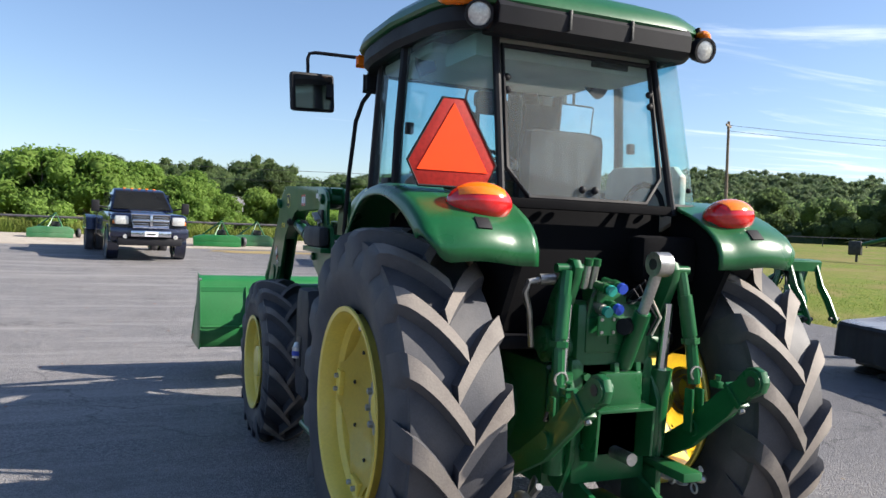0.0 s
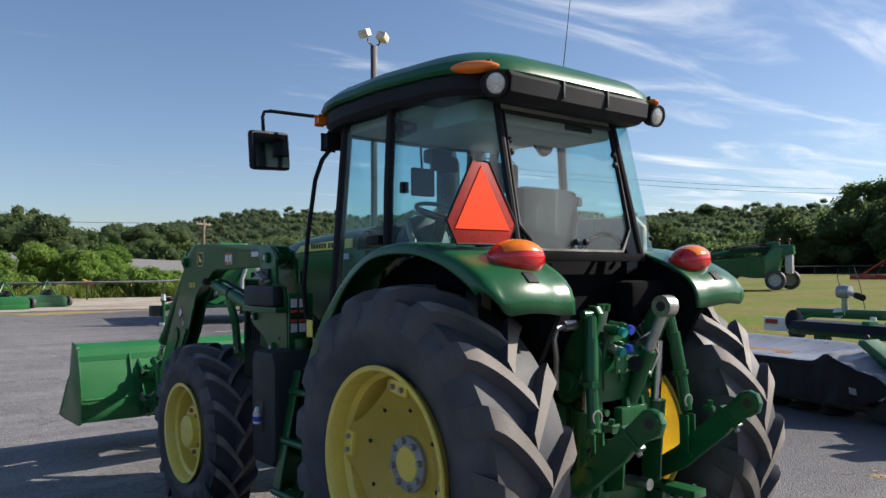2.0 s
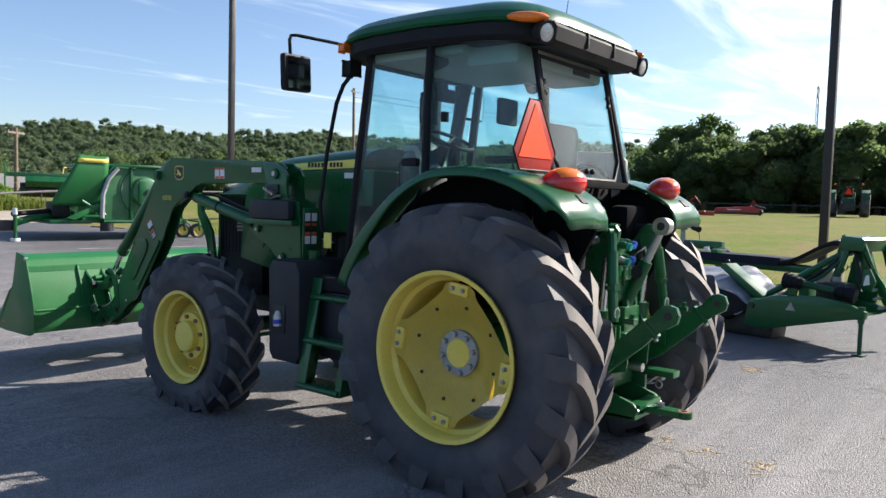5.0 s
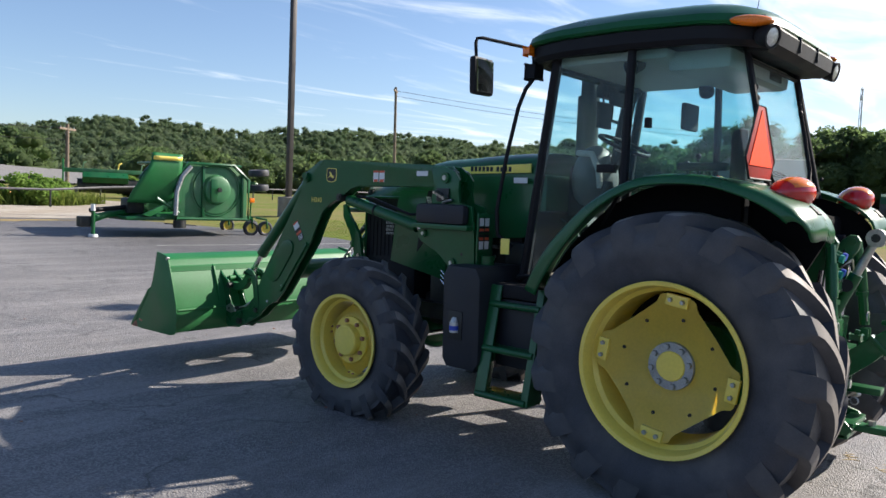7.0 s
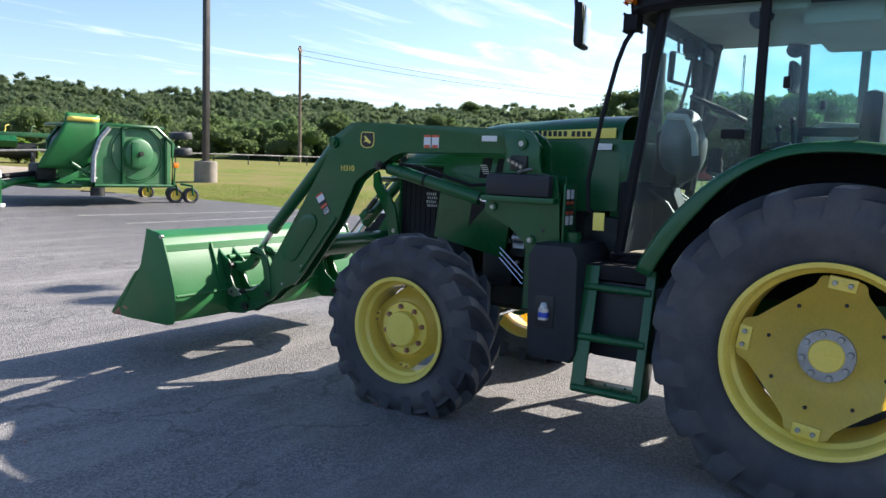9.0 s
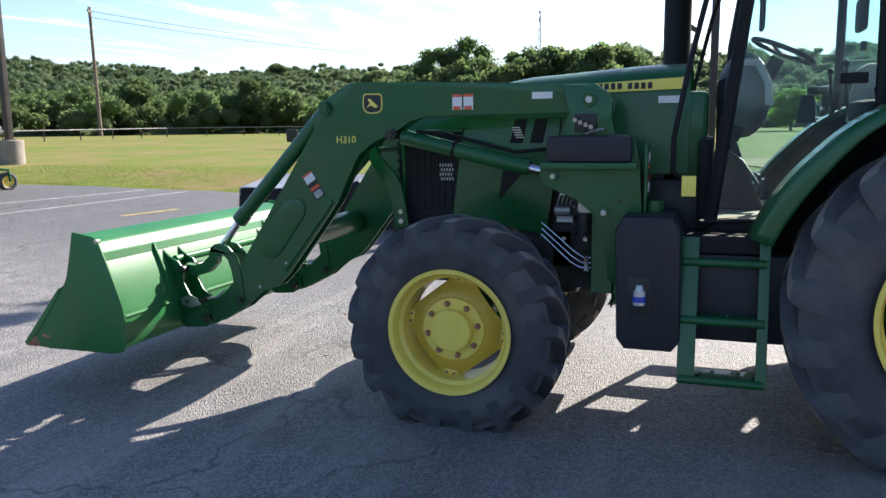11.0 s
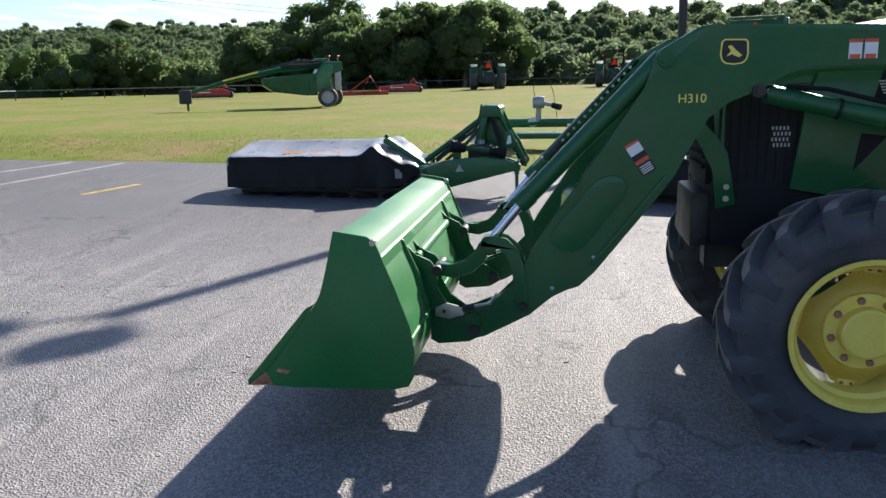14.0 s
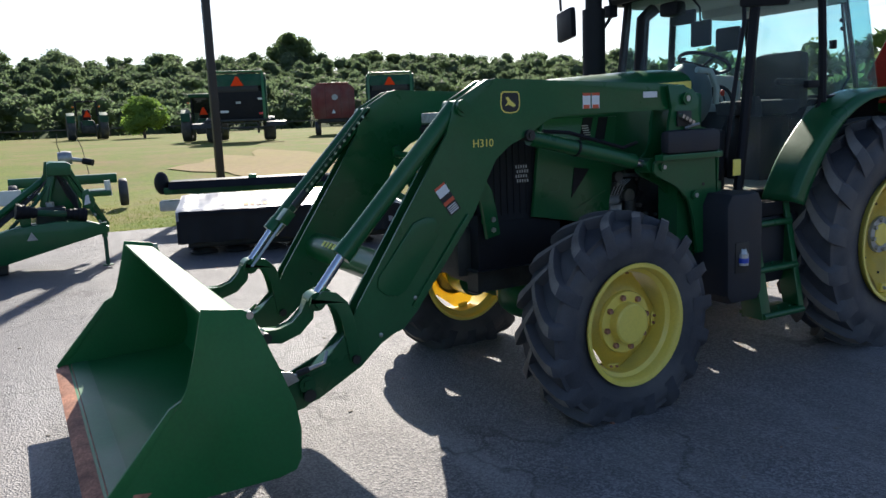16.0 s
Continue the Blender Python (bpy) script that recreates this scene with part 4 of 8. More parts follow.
part("wide_mirror", box((-0.17, 0.93, 2.13), (0.01, 0.955, 2.31), 0.02), SEATGREY, tractor, "grey inner mirror")

# ---- hitch at the back ----
for s in (-1, 1):
    part("rockshaft_arm", plate([(-0.38, 1.07), (-0.375, 1.19), (-0.45, 1.33), (-0.53, 1.46), (-0.57, 1.49), (-0.61, 1.487), (-0.632, 1.455), (-0.625, 1.41), (-0.565, 1.29), (-0.505, 1.16), (-0.49, 1.07)], s * 0.235, s * 0.278, "x", 0.014), GREEN, tractor, "curved green lift arm")
    part("arm_pin", rod((s * 0.22, -0.592, 1.45), (s * 0.345, -0.592, 1.45), 0.020, segs=14), GREEN, tractor)
    lr = part("lift_rod", tube([(s * 0.30, -0.60, 1.44), (s * 0.345, -0.64, 1.12), (s * 0.355, -0.66, 0.95)], 0.028, 10), GREEN, tractor)
    part("turnbuckle", rod((s * 0.315, -0.615, 1.34), (s * 0.34, -0.635, 1.16), 0.033), GREEN, lr)
    part("jam_nut", rod((s * 0.342, -0.636, 1.15), (s * 0.344, -0.638, 1.125), 0.040, segs=6), GREEN, lr)
    part("lock_ring", tube([(s * 0.35 + 0.030 * math.cos(a), -0.675, 1.00 + 0.030 * math.sin(a)) for a in [k * math.tau / 10 for k in range(10)]], 0.005, 5, True), STEEL, lr)
    part("clevis", add_box(box((s * 0.355 - 0.035, -0.69, 0.74), (s * 0.355 - 0.022, -0.64, 0.93), 0.004), (s * 0.355 + 0.022, -0.69, 0.74), (s * 0.355 + 0.035, -0.64, 0.93), 0.004), GREEN, lr)
    cyl = part("lift_cylinder", rod((s * 0.26, -0.50, 0.56), (s * 0.265, -0.54, 1.0), 0.052, segs=18), GREEN, tractor)
    part("rod", rod((s * 0.265, -0.54, 1.0), (s * 0.268, -0.565, 1.30), 0.026, segs=14), CHROME, cyl, "chrome piston rod")
    link = part("lower_link", plate([(-0.28, 0.46), (-0.28, 0.555), (-0.60, 0.745), (-0.80, 0.925), (-0.84, 0.985), (-0.88, 0.985), (-0.90, 1.025), (-0.95, 1.075), (-0.99, 1.085), (-1.03, 1.072), (-1.047, 1.03), (-1.035, 0.985), (-0.985, 0.955), (-0.94, 0.945), (-0.91, 0.90), (-0.86, 0.85), (-0.64, 0.655)], s * 0.36, s * 0.398, "x", 0.012), GREEN, tractor, "green lower hitch link")
    bm = bmesh.new()
    add_rod(bm, (s * 0.352, -0.99, 1.025), (s * 0.406, -0.99, 1.025), 0.046, segs=22)
    part("link_eye", bm, GREEN, link)
    part("eye_ball", rod((s * 0.349, -0.99, 1.025), (s * 0.409, -0.99, 1.025), 0.022, segs=16), DARK, link)
    part("link_collar", box((-0.028, -0.014, -0.062), (0.028, 0.014, 0.062), 0.006, Matrix.Translation((s * 0.379, -0.885, 0.945)) @ Matrix.Rotation(radians(-47), 4, "X")), GREEN, link)
    part("collar_bolt", rod((s * 0.379, -0.915, 0.895), (s * 0.379, -0.925, 0.88), 0.014, segs=6), STEEL, link)
    part("link_latch", add_rod(box((s * 0.362, -0.80, 0.955), (s * 0.395, -0.745, 0.985), 0.008), (s * 0.379, -0.775, 0.98), (s * 0.379, -0.78, 1.01), 0.013, segs=10), GREEN, link)
    part("sway_chain", tube([(s * 0.30, -0.42, 0.50), (s * 0.40, -0.55, 0.47), (s * 0.42, -0.66, 0.56)], 0.016, 6), STEEL, tractor)
    part("turn_hook", ball((s * 0.46, -0.60, 0.50), (0.03, 0.05, 0.025), None, 8, 6), STEEL, tractor)
# top link with steel eye
top = part("top_link", rod((0.05, -0.55, 1.02), (0.055, -0.66, 1.27), 0.036, segs=16), GREEN, tractor, "green and steel top link")
part("screw_end", rod((0.055, -0.655, 1.26), (0.06, -0.735, 1.45), 0.024, segs=14), STEEL, top)
part("eye", rod((0.025, -0.75, 1.482), (0.095, -0.75, 1.482), 0.052, segs=24), STEEL, top)
part("eye_hole", rod((0.022, -0.75, 1.482), (0.098, -0.75, 1.482), 0.024, segs=16), DARK, top)
part("lower_screw", rod((0.048, -0.53, 0.94), (0.05, -0.555, 1.03), 0.024), STEEL, top)
# valve stack with coloured couplers, hoses, castings
vb = part("hydraulic_valve", add_box(add_box(box((-0.16, -0.56, 1.08), (0.14, -0.42, 1.24), 0.015), (-0.10, -0.54, 1.24), (0.06, -0.42, 1.36), 0.012), (-0.05, -0.57, 1.12), (0.09, -0.55, 1.22), 0.004), GREEN, tractor, "green hydraulic valve stack")
for i, (x, z, m_) in enumerate(((-0.075, 1.36, TEAL), (-0.02, 1.37, BLUE), (-0.09, 1.27, TEAL), (-0.035, 1.28, BLUE))):
    part("coupler", add_rod(rod((x - 0.02, -0.50, z + 0.02), (x, -0.60, z), 0.020, segs=14), (x - 0.004, -0.58, z + 0.004), (x - 0.009, -0.555, z + 0.009), 0.025, segs=14), STEEL if i == 2 else GREEN, vb)
    part("dust_cap", rod((x, -0.62, z - 0.006), (x, -0.598, z), 0.023, segs=14), m_, vb, "coloured dust cap")
for x in (-0.145, -0.105):
    part("fitting", rod((x, -0.50, 1.36), (x, -0.53, 1.47), 0.017), STEEL, vb)
    part("fitting_cap", rod((x, -0.53, 1.46), (x, -0.535, 1.49), 0.02), GREEN, vb)
for k in range(3):
    part("hose", tube([(0.02 + 0.03 * k, -0.50, 1.30), (0.07 + 0.03 * k, -0.57, 1.36 + 0.02 * k), (0.13 + 0.02 * k, -0.58, 1.28), (0.16, -0.52, 1.18)], 0.007, 6), BLACK, vb)
part("plug", rod((0.09, -0.58, 1.17), (0.09, -0.54, 1.17), 0.035), BLACK, vb)
part("elbow_pipe", tube([(-0.36, -0.44, 1.10), (-0.40, -0.48, 1.26), (-0.435, -0.50, 1.34), (-0.42, -0.50, 1.385), (-0.36, -0.50, 1.395)], 0.014, 8), STEEL, tractor)
part("quick_coupler", rod((-0.37, -0.50, 1.395), (-0.30, -0.505, 1.398), 0.024), STEEL, tractor)
bm = box((-0.22, -0.55, 0.60), (0.22, -0.40, 1.06), 0.03)
add_rod(bm, (-0.30, -0.45, 1.10), (0.30, -0.45, 1.10), 0.07, segs=20)
add_box(bm, (-0.08, -0.60, 0.84), (0.12, -0.52, 1.0), 0.012)
part("hitch_casting", bm, GREEN, tractor)
for x, z in ((-0.15, 0.98), (0.15, 0.98), (-0.15, 0.68), (0.15, 0.68), (-0.12, 0.82), (0.15, 0.85)):
    part("casting_bolt", rod((x, -0.57, z), (x, -0.545, z), 0.018, segs=6), GREEN, tractor)
part("pto_guard", add_box(box((-0.155, -0.67, 0.842), (0.145, -0.52, 0.858), 0.005), (-0.155, -0.52, 0.80), (0.145, -0.505, 0.90), 0.004), GREEN, tractor, "green sheet guard over the drive shaft")
for x in (-0.155, 0.131):
    part("pto_guard_side", plate([(-0.668, 0.842), (-0.655, 0.64), (-0.52, 0.60), (-0.52, 0.842)], x, x + 0.014, "x", 0.003), GREEN, tractor)
part("pto_shaft", rod((0.02, -0.68, 0.64), (0.02, -0.52, 0.64), 0.028), STEEL, tractor)
bm = plate([(-0.42, 0.62), (-0.42, 0.36), (-0.70, 0.36), (-0.74, 0.42), (-0.70, 0.46), (-0.55, 0.50)], -0.15, -0.125, "x", 0.004)
add_plate(bm, [(-0.42, 0.62), (-0.42, 0.36), (-0.70, 0.36), (-0.74, 0.42), (-0.70, 0.46), (-0.55, 0.50)], 0.165, 0.19, "x", 0.004)
add_box(bm, (-0.15, -0.72, 0.36), (0.19, -0.45, 0.385), 0.006)
add_box(bm, (-0.13, -0.74, 0.42), (0.17, -0.66, 0.45), 0.006)
part("drawbar_support", bm, GREEN, tractor)
bar = part("drawbar", box((-0.02, -0.93, 0.385), (0.075, -0.40, 0.425), 0.008), GREEN, tractor, "green drawbar with rusty eye")
part("drawbar_eye", add_rod(bmesh.new(), (0.0275, -0.94, 0.387), (0.0275, -0.94, 0.423), 0.047, segs=22), GREEN, bar)
part("worn_ring", rod((0.0275, -0.94, 0.42), (0.0275, -0.94, 0.4265), 0.034, segs=20), RUST, bar, "rusty worn ring")
part("drawbar_hole", rod((0.0275, -0.94, 0.38), (0.0275, -0.94, 0.430), 0.018), INK, bar)
part("drawbar_bolt", rod((0.0275, -0.80, 0.42), (0.0275, -0.80, 0.45), 0.022, segs=6), STEEL, bar)
part("step_bracket", add_box(box((0.20, -0.80, 0.56), (0.30, -0.50, 0.60), 0.006), (0.20, -0.62, 0.40), (0.23, -0.50, 0.58), 0.006), GREEN, tractor)

# castings, plates and small fittings round the hitch
for s in (-1, 1):
    part("hitch_side_plate", plate([(-0.40, 0.50), (-0.40, 0.98), (-0.52, 1.02), (-0.60, 0.86), (-0.58, 0.62), (-0.50, 0.46)], s * 0.205, s * 0.23, "x", 0.005), GREEN, tractor, "green cast hitch plate")
    for y, z in ((-0.45, 0.58), (-0.45, 0.90), (-0.54, 0.78)):
        part("plate_bolt", rod((s * 0.228, y, z), (s * 0.246, y, z), 0.017, segs=6), STEEL, tractor)
    part("link_pin", tube([(s * 0.40, -0.665, 0.86), (s * 0.425, -0.70, 0.875), (s * 0.43, -0.69, 0.84), (s * 0.40, -0.665, 0.83)], 0.006, 6, True), DARK, tractor)
    part("link_boss", rod((s * 0.345, -0.66, 0.75), (s * 0.415, -0.66, 0.75), 0.036, segs=18), GREEN, tractor)
    for k in range(5):
        part("chain_link", lathe([(0.020, -0.006), (0.028, 0.0), (0.020, 0.006)], 12, Matrix.Translation((s * (0.31 + 0.028 * k), -0.44 - 0.045 * k, 0.50 - 0.01 * k)) @ Matrix.Rotation(k * 1.57, 4, "Y")), GALV, tractor)
part("rockshaft", rod((-0.32, -0.44, 1.13), (0.32, -0.44, 1.13), 0.06, segs=20), GREEN, tractor)
part("sensor_plate", box((-0.135, -0.612, 1.165), (-0.045, -0.60, 1.25), 0.004), GREEN_NEW, tractor)
for x, z in ((-0.12, 1.235), (-0.06, 1.235), (-0.12, 1.18), (-0.06, 1.18)):
    part("plate_screw", rod((x, -0.618, z), (x, -0.612, z), 0.008, segs=6), STEEL, tractor)
part("sensor_body", rod((-0.02, -0.63, 1.205), (0.03, -0.60, 1.205), 0.036, segs=16), BLACK, tractor)
for k, x in enumerate((0.13, 0.155)):
    part("sensor_wire", tube([(x, -0.60, 1.16), (x + 0.03, -0.62, 1.24), (x - 0.04, -0.62, 1.33 + 0.02 * k), (x - 0.10, -0.58, 1.30)], 0.006, 6), CREAM if k else BLACK, tractor)
for k in range(3):
    part("coupler_hose", tube([(-0.10 + 0.02 * k, -0.50, 1.20), (-0.15, -0.55, 1.24 + 0.03 * k), (-0.14, -0.56, 1.32), (-0.09, -0.52, 1.36)], 0.010, 6), DARK if k else GREEN, tractor)
part("top_link_bracket", plate([(-0.50, 0.84), (-0.50, 1.02), (-0.58, 1.04), (-0.60, 0.90), (-0.56, 0.82)], -0.02, 0.005, "x", 0.004), GREEN, tractor)
part("top_link_bracket", plate([(-0.50, 0.84), (-0.50, 1.02), (-0.58, 1.04), (-0.60, 0.90), (-0.56, 0.82)], 0.095, 0.12, "x", 0.004), GREEN, tractor)
part("trailer_socket", rod((0.34, -0.52, 1.44), (0.34, -0.46, 1.44), 0.045, segs=18), BLACK, tractor)

# pump, filter and pipes in the engine gap
for s in (-1, 1):
    part("injection_pump", add_box(rod((s * 0.315, 1.95, 1.13), (s * 0.315, 2.04, 1.13), 0.030, segs=18), (s * 0.29, 1.93, 1.06), (s * 0.335, 2.03, 1.10), 0.010), GALV, tractor)
    part("oil_filter", rod((s * 0.33, 1.86, 1.00), (s * 0.33, 1.86, 1.12), 0.045, segs=18), DARK, tractor)
    for k in range(4):
        part("fuel_pipe", tube([(s * 0.345, 1.95 + 0.025 * k, 1.16), (s * 0.36, 1.93 + 0.025 * k, 1.22), (s * 0.35, 1.86 + 0.02 * k, 1.26)], 0.004, 6), GALV, tractor)
    for k in range(3):
        part("hydraulic_pipe", tube([(s * 0.375, 1.62, 0.858 - 0.03 * k), (s * 0.375, 1.86 + 0.01 * k, 0.862 - 0.03 * k), (s * 0.375, 1.92 + 0.01 * k, 0.90 - 0.032 * k), (s * 0.375, 2.11, 1.06 - 0.035 * k)], 0.006, 8), CHROME, tractor)
    part("pipe_clamp", box((s * 0.366, 1.83, 0.785), (s * 0.384, 1.855, 0.875), 0.003), STEEL, tractor)
    for y, z in ((1.979, 0.968), (1.853, 0.968), (1.789, 0.931), (1.795, 1.084), (1.99, 1.235), (1.74, 1.02)):
        part("engine_bolt", rod((s * 0.34, y, z), (s * 0.375, y, z), 0.014, segs=6), STEEL, tractor)

# ---- front loader ----
ARM = [(1.70, 1.79), (1.76, 1.835), (1.96, 1.845), (3.12, 1.885), (3.18, 1.878), (3.36, 1.775), (3.385, 1.73), (3.415, 1.61), (3.67, 1.23), (3.95, 0.81),
       (4.02, 0.67), (4.12, 0.57), (4.26, 0.52), (4.35, 0.48), (4.35, 0.41), (4.28, 0.355), (4.18, 0.38), (3.95, 0.50), (3.84, 0.60), (3.77, 0.632),
       (3.71, 0.65), (3.63, 0.73), (3.35, 1.09), (3.27, 1.20), (3.19, 1.36), (3.13, 1.47), (3.04, 1.54), (2.90, 1.59), (2.80, 1.66), (2.70, 1.69), (1.90, 1.69), (1.80, 1.70), (1.71, 1.74)]


def strap(pts, w):
    """Outline of a bent flat bar along a line of points, with rounded ends."""
    left, right = [], []
    for i, p in enumerate(pts):
        d = (Vector(pts[min(i + 1, len(pts) - 1)]) - Vector(pts[max(i - 1, 0)])).normalized()
        n = Vector((-d.y, d.x)) * (w / 2)
        left.append(Vector(p) + n)
        right.append(Vector(p) - n)
        if i in (0, len(pts) - 1):
            cap = Vector(p) + d * (w * 0.45 if i else -w * 0.45)
            (left if i else right).append(cap)
    return [(v.x, v.y) for v in left + right[::-1]]


LX = -0.07
for s in (-1, 1):
    xo, xi = LX + s * 0.635, LX + s * 0.525
    bm = plate(ARM, xo - s * 0.014, xo, "x", 0.004)
    add_plate(bm, ARM, xi, xi + s * 0.014, "x", 0.004)
    arm = part("loader_arm", bm, GREEN, tractor, "bent green steel loader arm")
    bm = plate([(1.765, 1.828), (1.96, 1.838), (3.12, 1.878), (3.17, 1.87), (3.33, 1.775), (3.36, 1.62), (3.20, 1.44), (3.12, 1.50), (3.03, 1.555), (2.90, 1.605), (2.79, 1.672), (1.90, 1.70), (1.78, 1.75)], xi + s * 0.0145, xo - s * 0.0145, "x", 0.0)
    part("beam_box", bm, GREEN, arm)
    part("arm_web", plate(strap([(3.40, 1.44), (3.60, 1.12), (3.80, 0.82), (4.0, 0.60), (4.22, 0.45)], 0.10), xi + s * 0.0145, xo - s * 0.0145, "x", 0.0), GREEN, arm)
    o = lambda d: LX + s * (0.635 + d)
    # stamped stiffener, edge strip and pins on the outer face
    bm = plate([(3.49, 1.16), (3.515, 1.195), (3.56, 1.205), (3.63, 1.185), (3.84, 0.93), (3.845, 0.88), (3.80, 0.835), (3.74, 0.825), (3.69, 0.85), (3.50, 1.10)], o(0), o(0.012), "x", 0.006)
    part("stiffener", bm, GREEN, arm)
    part("edge_strip", plate([(3.30, 1.185), (3.318, 1.20), (3.66, 0.765), (3.645, 0.75)], o(0.0), o(0.014), "x", 0.003), GREEN, arm)
    for y, z, r in ((2.915, 1.585, 0.030), (3.33, 1.735, 0.036), (4.24, 0.47, 0.040)):
        part("pin", add_rod(rod((o(-0.12), y, z), (o(0.022), y, z), r, segs=18), (o(0.02), y, z), (o(0.032), y, z), r * 0.55, segs=12), DARK if r < 0.033 else GREEN, arm)
    for y, z in ((3.84, 0.64), (3.64, 0.80), (3.70, 1.0)):
        part("bolt_head", ball((o(0.002), y, z), (0.008, 0.012, 0.012), None, 8, 6), STEEL, arm)
    if s < 0:
        part("badge_rim", plate([(2.982, 1.816), (3.074, 1.818), (3.088, 1.806), (3.092, 1.75), (3.084, 1.722), (3.066, 1.708), (3.03, 1.703), (2.992, 1.708), (2.974, 1.722), (2.967, 1.75), (2.970, 1.804)], o(0.0005), o(0.0015)), GOLD, arm)
        part("badge", plate([(2.985, 1.810), (3.071, 1.812), (3.081, 1.803), (3.085, 1.75), (3.078, 1.726), (3.063, 1.714), (3.03, 1.709), (2.995, 1.714), (2.980, 1.726), (2.974, 1.75), (2.977, 1.801)], o(0.001), o(0.0025)), INK, arm, "black badge with a yellow mark")
        part("badge_mark", plate([(2.995, 1.745), (3.02, 1.765), (3.045, 1.79), (3.06, 1.785), (3.045, 1.765), (3.065, 1.74), (3.04, 1.75), (3.01, 1.735)], o(0.002), o(0.0035)), GOLD, arm)
        lettering("model_number", "H310", 0.058, GOLD, arm, Matrix(((0, 0, -1, o(0.002)), (-1, 0, 0, 3.205), (0, 1, 0, 1.555), (0, 0, 0, 1))))
        for y0 in (2.49, 2.425):
            d = part("warning_label", box((o(0.0012), y0, 1.715), (o(0.0024), y0 + 0.055, 1.80)), WHITE, arm, "white and red warning label")
            part("label_head", box((o(0.0024), y0, 1.785), (o(0.0032), y0 + 0.055, 1.80)), LABELRED, d)
            part("label_text", box((o(0.0024), y0 + 0.006, 1.715), (o(0.0030), y0 + 0.05, 1.735)), LABELRED, d)
        part("white_label", box((o(0.0012), 1.985, 1.765), (o(0.0024), 2.095, 1.80)), WHITE, arm)
        rot = Matrix.Translation((0, 3.43, 1.285)) @ Matrix.Rotation(radians(-33), 4, "X")
        d = part("arm_label", box((o(0.0012), -0.036, -0.085), (o(0.0024), 0.036, 0.085), 0, None), INK, arm, "black, white and orange label")
        d.matrix_basis = rot
        part("label_white", box((o(0.0024), -0.034, 0.025), (o(0.0032), 0.034, 0.072)), WHITE, d)
        part("label_orange", box((o(0.0024), -0.034, 0.072), (o(0.0032), 0.034, 0.085)), LABELRED, d)
        part("label_orange", box((o(0.0024), -0.034, -0.025), (o(0.0032), 0.034, -0.005)), LABELRED, d)
        for k in range(4):
            part("label_line", box((o(0.0024), -0.028, -0.075 + k * 0.011), (o(0.0030), 0.028, -0.070 + k * 0.011)), WHITE, d)
    # bucket cylinder above the arm
    xc = LX + s * 0.58
    bc = part("bucket_cylinder", rod((xc, 3.34, 1.745), (xc, 3.985, 1.07), 0.046, segs=20), GREEN, tractor, "green bucket cylinder")
    part("gland", rod((xc, 3.95, 1.105), (xc, 4.005, 1.05), 0.050, segs=20), GREEN, bc)
    part("rod", rod((xc, 3.99, 1.065), (xc, 4.15, 0.87), 0.024, segs=16), CHROME, bc, "chrome piston rod")
    part("rod_eye", rod((xc - 0.045, 4.155, 0.855), (xc + 0.045, 4.155, 0.855), 0.045, segs=18), GREEN, bc)
    part("top_pin", rod((xc - 0.085, 3.335, 1.75), (xc + 0.085, 3.335, 1.75), 0.030, segs=16), GREEN, bc)
    # curved links from the rod end to arm and bucket
    for dx in (-0.055, 0.055):
        part("guide_link", plate(strap([(4.175, 0.855), (4.13, 0.875), (4.08, 0.865), (4.035, 0.82), (4.01, 0.75), (3.995, 0.64), (3.985, 0.54)], 0.062), xc + dx - 0.009, xc + dx + 0.009, "x", 0.003), GREEN, tractor)
        part("link_pin", rod((xc + dx * 1.3 - 0.012, 3.985, 0.545), (xc + dx * 1.3 + 0.012, 3.985, 0.545), 0.022, segs=12), DARK, tractor)
    part("bucket_link", plate(strap([(4.175, 0.855), (4.20, 0.79), (4.26, 0.735), (4.34, 0.71), (4.42, 0.725)], 0.066), xc - 0.03, xc + 0.03, "x", 0.008), GREEN, tractor, "curved green bucket link")
    # carrier plates that hook under the bucket's back, with latch and pins
    xk = LX + s * 0.545
    for dx in (-0.065, 0.085):
        hook = [(4.588, 0.868), (4.53, 0.805), (4.455, 0.775), (4.415, 0.72), (4.425, 0.64), (4.38, 0.56), (4.30, 0.50), (4.20, 0.455), (4.19, 0.39), (4.26, 0.35), (4.42, 0.335), (4.462, 0.36), (4.452, 0.47), (4.468, 0.56), (4.53, 0.745), (4.565, 0.815)]
        part("carrier_plate", plate(hook, xk + s * dx - 0.008, xk + s * dx + 0.008, "x", 0.003), GREEN, tractor, "green hooked bucket carrier plate")
    part("carrier_pin", rod((xk - 0.11, 4.42, 0.725), (xk + 0.11, 4.42, 0.725), 0.026, segs=16), DARK, tractor)
    part("carrier_pin", rod((xk - 0.12, 4.235, 0.415), (xk + 0.12, 4.235, 0.415), 0.030, segs=16), DARK, tractor)
    xl = xk + s * 0.105
    part("latch_plate", plate([(4.28, 0.50), (4.31, 0.545), (4.37, 0.56), (4.43, 0.535), (4.43, 0.49), (4.36, 0.475)], xl, xl + s * 0.010, "x", 0.003), STEEL, tractor, "bare steel latch plate")
    part("latch_hole", rod((xl + s * 0.009, 4.385, 0.515), (xl + s * 0.0115, 4.385, 0.515), 0.011, segs=12), INK, tractor)
    part("latch_rod", tube([(xl, 4.30, 0.525), (xl, 4.22, 0.545), (xl, 4.15, 0.56), (xl - s * 0.04, 4.12, 0.60)], 0.009, 6), STEEL, tractor)
    part("latch_spring", rod((xl, 4.29, 0.53), (xl, 4.23, 0.543), 0.016, segs=10), DARK, tractor)
